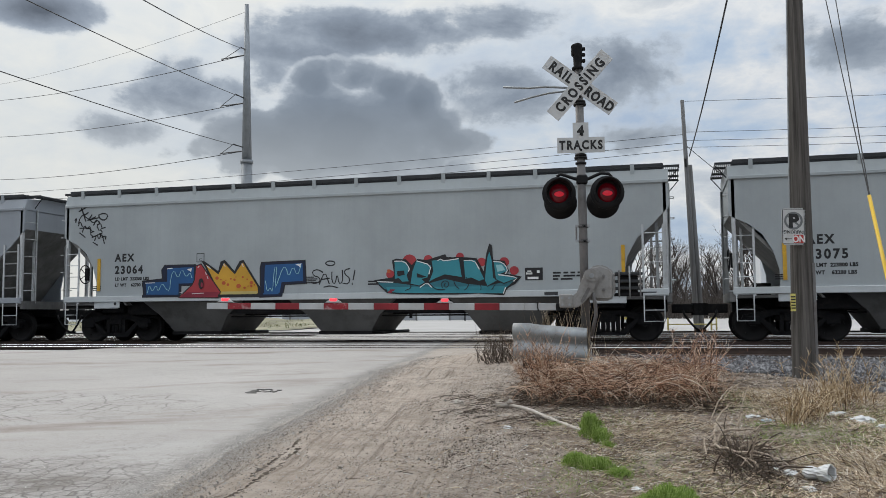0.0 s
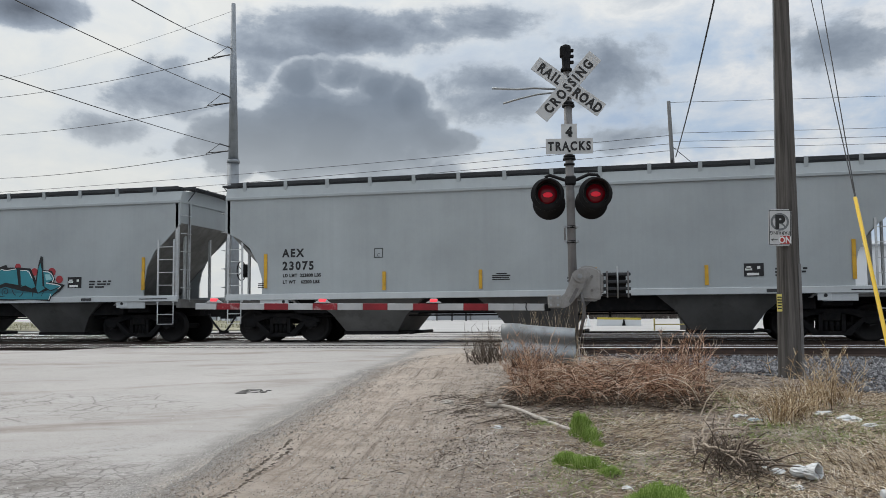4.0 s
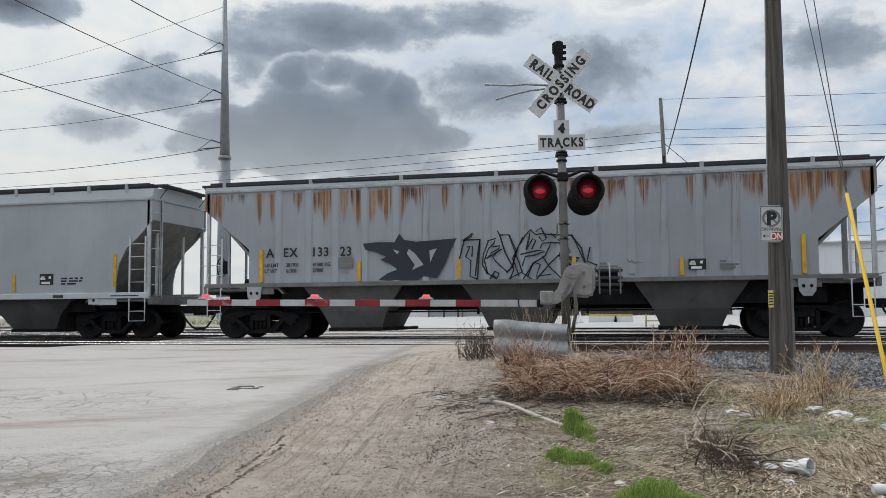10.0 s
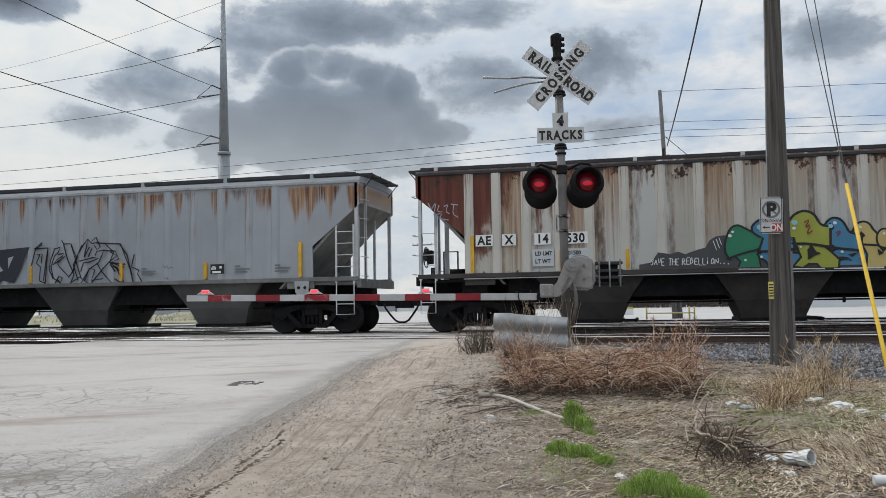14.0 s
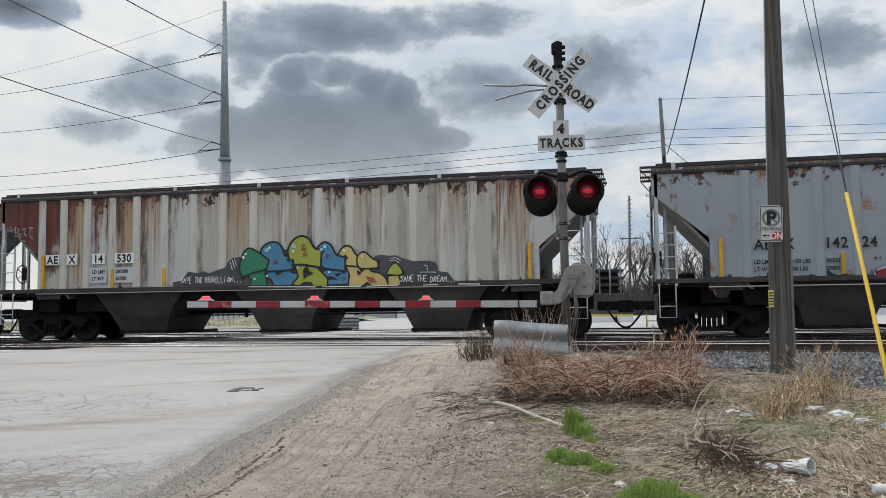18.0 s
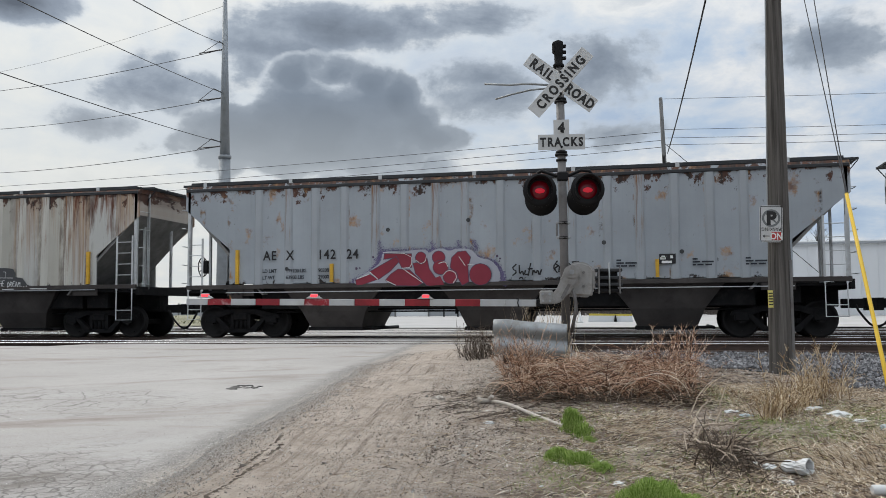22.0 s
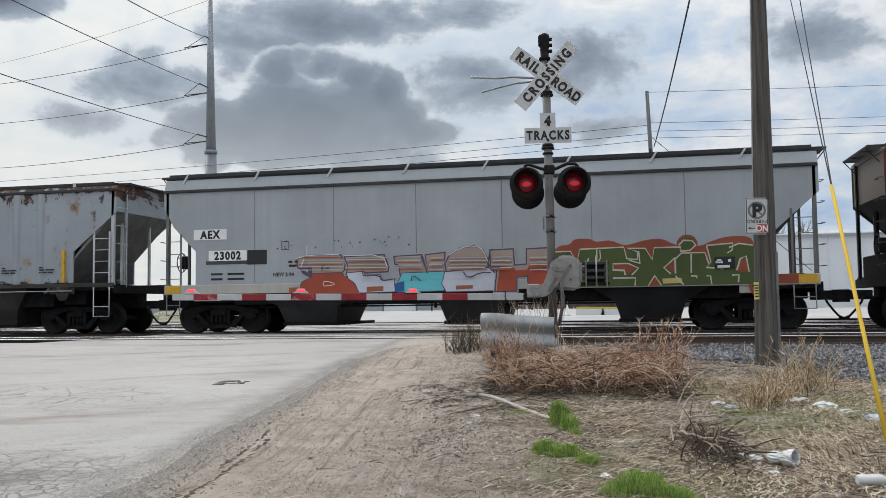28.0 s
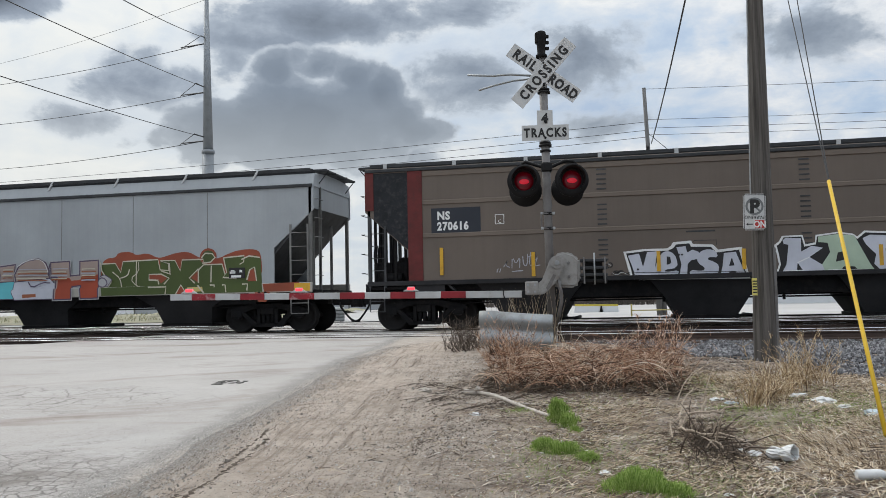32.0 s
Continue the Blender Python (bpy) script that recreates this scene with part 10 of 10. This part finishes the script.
        solid("bent_twig", bm, M["bark"], "bent dead stalk standing in dirt", "twig")
    # tar patch in the road: thin broken flakes
    for i in range(26):
        x, y = -4.62 + rnd.gauss(0, 0.075), 9.28 + rnd.gauss(0, 0.13)
        if i > 18:
            x, y = x + 0.14 + rnd.uniform(-0.05, 0.08), y + 0.12
        a, s = rnd.uniform(0, 3.14), rnd.uniform(0.014, 0.034)
        bm = B()
        pts = [(x + s * rnd.uniform(0.5, 1.3) * math.cos(a + 6.2832 * k / 7) * 1.5, y + s * rnd.uniform(0.5, 1.3) * math.sin(a + 6.2832 * k / 7)) for k in range(7)]
        low = [bm.verts.new((px, py, road_z(py) + 0.004)) for px, py in pts]
        top = [bm.verts.new((px, py, road_z(py) + 0.013)) for px, py in pts]
        bm.faces.new(top)
        for k in range(7):
            bm.faces.new((low[k], low[(k + 1) % 7], top[(k + 1) % 7], top[k]))
        solid("tar_patch", bm, M["tar"], "dark tar flake on the road", "tar patch", "tar flakes")


litter()

# ---- beyond the tracks ----
def limb(bm, p, d, length, r, depth, rnd):
    q = p + d * length
    rod(bm, p, q, r, r * 0.62, 5 if depth > 1 else 4, False)
    if depth == 0:
        return
    for _ in range(3 if depth > 1 else 4):
        t = rnd.uniform(0.45, 1.0)
        nd = (d + Vector((rnd.uniform(-1, 1), rnd.uniform(-1, 1), rnd.uniform(-0.15, 0.8))) * 0.75).normalized()
        limb(bm, p.lerp(q, t), nd, length * rnd.uniform(0.5, 0.78), r * 0.52, depth - 1, rnd)


def bare_tree(x, y, h, seed):
    rnd = random.Random(seed)
    tr = thing("bare_tree", "leafless grey-brown tree beyond the railway", "tree", pose(x, y, lie(y) - 0.1), "bare trees")
    bm = B()
    rod(bm, (0, 0, 0), (0.1, 0, h * 0.35), h * 0.020, h * 0.014, 8)
    part("trunk", bm, M["bare"], tr)
    bm = B()
    for k in range(5):
        d = Vector((rnd.uniform(-0.7, 0.7), rnd.uniform(-0.7, 0.7), 1.0)).normalized()
        limb(bm, Vector((0.07, 0, h * rnd.uniform(0.2, 0.35))), d, h * 0.30, h * 0.010, 4, rnd)
    part("crown", bm, M["bare"], tr)


def background():
    rnd = random.Random(40)
    for k in range(24):
        x = -9 + k * 0.95 + rnd.uniform(-0.6, 0.6)
        bare_tree(x, rnd.uniform(66, 82), rnd.uniform(5.4, 7.4) if x > -4 else rnd.uniform(2.8, 4.2), 60 + k)
    out = []
    for _ in range(4800):
        x, y = rnd.uniform(-34, 16), rnd.uniform(63, 72)
        tall = 2.6 if x > -3 else 1.1
        out.append((stem(rnd, x, y, lie(y), rnd.uniform(0.5, 1.0) * tall, 0.35, 0.5, n=4), rnd.uniform(0.012, 0.03)))
    blades("brush", out, M["bare"], "bare brown brush along the far lot", "brush")
    out = []
    for _ in range(7000):
        x, y = rnd.uniform(-10, 22), rnd.uniform(84, 100)
        tall = 4.6 + 1.6 * noise.noise((x * 0.35, 0, 4))
        out.append((stem(rnd, x, y, lie(y), rnd.uniform(0.45, 1.0) * tall, 0.25, 0.45, n=3), rnd.uniform(0.015, 0.035)))
    blades("far_woods", out, M["bare"], "hazy grey-brown leafless woods far off", "woods")
    # long white shed
    sh = thing("white_shed", "long low white metal-clad shed beyond the lot", "building", pose(0, 0, 0))
    bm = B()
    box(bm, (5.5, 58.0, 0.2), (46.0, 62.0, 4.75))
    part("wall", bm, M["far_wall"], sh)
    bm = B()
    prism(bm, [(57.8, 4.72), (60.0, 4.95), (62.2, 4.72), (62.2, 4.86), (60.0, 5.08), (57.8, 4.86)], 5.3, 46.3, "x")
    part("roof", bm, M["far_grey"], sh)
    for i in range(40):
        bm = B()
        box(bm, (5.7 + i, 57.96, 0.3), (5.74 + i, 58.0, 4.7))
        part("cladding_seam", bm, M["far_wall"], sh)
    bm = B()
    box(bm, (6.22, 57.86, 2.82), (8.30, 57.94, 3.78), 0.01)
    bd = part("name_board", bm, M["far_wall"], sh, "white name board with black capitals")
    bm = B()
    box(bm, (6.22, 57.84, 3.68), (8.30, 57.86, 3.75))
    part("board_rule", bm, M["g_blue"], bd)
    lettered(bd, "STO", 6.36, 57.845, 2.97, 0.60, M["black"], 0.9, 0.02, spacing=1.1)
    # grey boundary fence with posts
    fe = thing("boundary_fence", "grey panel fence along the far lot", "fence", pose(0, 0, 0))
    for i in range(15):
        x = -48 + i * 2.5
        bm = B()
        box(bm, (x + 0.06, 62.0, 0.42), (x + 2.44, 62.06, 1.30))
        part("panel", bm, M["far_grey"] if i % 3 else M["far_wall"], fe)
        bm = B()
        box(bm, (x - 0.06, 61.94, 0.30), (x + 0.06, 62.1, 1.5))
        part("post", bm, M["far_wood"], fe)
    for x, w, h in ((-30.5, 3.2, 1.6), (-42, 5.0, 2.0)):
        ct = thing("storage_container", "pale grey metal storage box on the far lot", "container", pose(x, 57.5, lie(57.5)))
        bm = B()
        box(bm, (0, 0, 0), (w, 1.6, h), 0.03)
        part("body", bm, M["far_wall"], ct)
        for i in range(int(w / 0.4)):
            bm = B()
            box(bm, (0.15 + 0.4 * i, -0.03, 0.1), (0.3 + 0.4 * i, 0.0, h - 0.1))
            part("corrugation", bm, M["far_grey"], ct)
    # strip of verge grass
    xs = list(np.arange(-60, -17.3, 0.8))
    sheet("verge", xs, list(np.arange(38.6, 57.1, 0.8)), lambda x, y: lie(y) + 0.06 + (0.10 + 0.45 * smooth(43, 50, y)) * abs(noise.noise((x * 0.35, y * 0.35, 2))), M["far_grass"], "patchy brown dirt verge with dull grass beyond the tracks", "grass verge")
    out = []
    for _ in range(1800):
        x, y = rnd.uniform(-46, -18.5), rnd.uniform(41, 57)
        out.append((stem(rnd, x, y, lie(y) + 0.05, rnd.uniform(0.1, 0.35), 0.4, 0.6, n=2), 0.02))
    blades("verge_grass", out, M["verge"], "short green grass on the far verge", "grass")
    # opposite guardrail round a post
    og = thing("guardrail", "short corrugated guardrail across the tracks", "guardrail", pose(-13.0, 37.0, 0.02))
    for z in (0.0, 0.30):
        bm = B()
        prism(bm, [(0.0, z + 0.06), (-0.08, z + 0.12), (-0.08, z + 0.18), (0.0, z + 0.22), (-0.08, z + 0.26), (-0.08, z + 0.32), (0.0, z + 0.36), (0.03, z + 0.3), (0.03, z + 0.1)], -0.55, 0.55, "x")
        part("rail_beam", bm, M["galv"], og)
    for x in (-0.4, 0.4):
        bm = B()
        box(bm, (x - 0.07, 0.03, -0.2), (x + 0.07, 0.2, 0.75))
        part("rail_post", bm, M["tie"], og)
    # yellow kerb block and pipe barrier
    yb = thing("yellow_barrier", "pale concrete kerb block with a yellow top edge", "barrier", pose(-1.85, 45, lie(45) + 0.02))
    bm = B()
    prism(bm, [(-1.1, 0.0), (1.1, 0.0), (1.08, 0.30), (-1.06, 0.33)], -0.15, 0.15)
    part("block", bm, M["far_wall"], yb)
    bm = B()
    prism(bm, [(-1.06, 0.33), (1.08, 0.30), (1.08, 0.40), (-1.06, 0.43)], -0.15, 0.15)
    part("painted_edge", bm, M["yellow_paint"], yb, "yellow painted top edge")
    bm = B()
    rod(bm, (0.25, -0.2, 0.02), (0.25, -0.2, 0.33), 0.09, 0.03, 7)
    part("marker", bm, M["black"], yb)
    cn = thing("traffic_cone", "pale faded traffic cone on the lot", "cone", pose(-3.3, 44, lie(44) + 0.03))
    bm = B()
    lathe(bm, [(0.0, 0.19), (0.04, 0.19), (0.05, 0.12), (0.55, 0.03)], 12, axis="z")
    part("cone_body", bm, M["litter"], cn)
    pb = thing("pipe_barrier", "yellow pipe barrier at the foot of the pole", "barrier", pose(0.85, 37.3, lie(37.3)))
    for x in (-0.95, 0.75, 0.95):
        bm = B()
        rod(bm, (x, 0, 0), (x, 0, 0.55), 0.035, 0.035, 10)
        part("post", bm, M["yellow_dull"], pb)
    bm = B()
    rod(bm, (-0.95, 0, 0.28), (0.95, 0, 0.28), 0.024, 0.024, 8)
    part("rail", bm, M["yellow_dull"], pb)
    # traffic lights and poles far off
    for x, y, z, n in ((6.1, 76, 5.8, 2), (-19.2, 76, 5.0, 1), (-18.6, 76, 3.3, 1)):
        tl = thing("traffic_light", "black traffic light far beyond the lot", "traffic light", pose(x, y, lie(y)))
        bm = B()
        rod(bm, (n * 0.5 + 0.6, 0.1, 0), (n * 0.5 + 0.6, 0.1, z + 0.3), 0.09, 0.07, 8)
        rod(bm, (n * 0.5 + 0.6, 0.1, z + 0.1), (-0.2, 0.1, z + 0.1), 0.05, 0.05, 6)
        part("mast", bm, M["far_grey"], tl)
        for i in range(n):
            bm = B()
            box(bm, (i * 1.0 - 0.2, -0.1, z - 0.65), (i * 1.0 + 0.2, 0.1, z + 0.45), 0.03)
            hd = part("signal_head", bm, M["black"], tl)
            for k in range(3):
                bm = B()
                rod(bm, (i * 1.0, -0.12, z + 0.25 - 0.33 * k), (i * 1.0, -0.10, z + 0.25 - 0.33 * k), 0.11, 0.11, 10)
                part("lens", bm, M["grating"], hd)
    far_pole(-13.7, 90, 10.2, 0.16, ((6.6, 2.6), (5.9, 2.2)), name_label="distant dark utility pole with crossarms")
    far_pole(-11.9, 88, 5.4, 0.12, name_label="distant short wooden pole")
    dark = far_pole(-1.5, 84, 11.5, 0.15, ((7.5, 1.9),), lean=-0.02, name_label="distant dark utility pole with one crossarm")
    for k in range(9):
        bm = B()
        rod(bm, (-0.22, 0, 7.9 + 0.4 * k), (0.22, 0, 7.95 + 0.4 * k), 0.03, 0.03, 5)
        part("climbing_peg", bm, M["grating"], dark)
    far_pole(-24.5, 95, 8.5, 0.15, ((7.6, 2.2),), name_label="distant utility pole with crossarm")
    for x in (-13.4, -7.4):
        fr = thing("steel_frame", "distant dark steel H-frame with cross brace", "steel frame", pose(x, 60, lie(60)))
        for o in (-0.5, 0.5):
            bm = B()
            box(bm, (o - 0.05, -0.05, 0), (o + 0.05, 0.05, 4.2))
            part("post", bm, M["grating"], fr)
        for z in (4.15, 2.9):
            bm = B()
            box(bm, (-0.5, -0.04, z), (0.5, 0.04, z + 0.07))
            part("beam", bm, M["grating"], fr)
        bm = B()
        rod(bm, (-0.5, 0, 1.6), (0.5, 0, 2.9), 0.025, 0.025, 5)
        rod(bm, (0.5, 0, 1.6), (-0.5, 0, 2.9), 0.025, 0.025, 5)
        part("brace", bm, M["grating"], fr)


background()


# ---- what moves ----
def motions():
    """The train rolls past at an almost steady pace; its wheels turn with it."""
    for car, u0 in CARS:
        walk(car, [(t, pose(u0 - run(t), TRACK_Y[1], RAIL)) for t in range(0, 33)])
    steps = [i * 0.2 for i in range(161)]
    for ax, o in AXLES:
        walk(ax, [(t, pose(o, 0, WHEEL, 0, -math.degrees(run(t) / WHEEL), 0)) for t in steps])


motions()
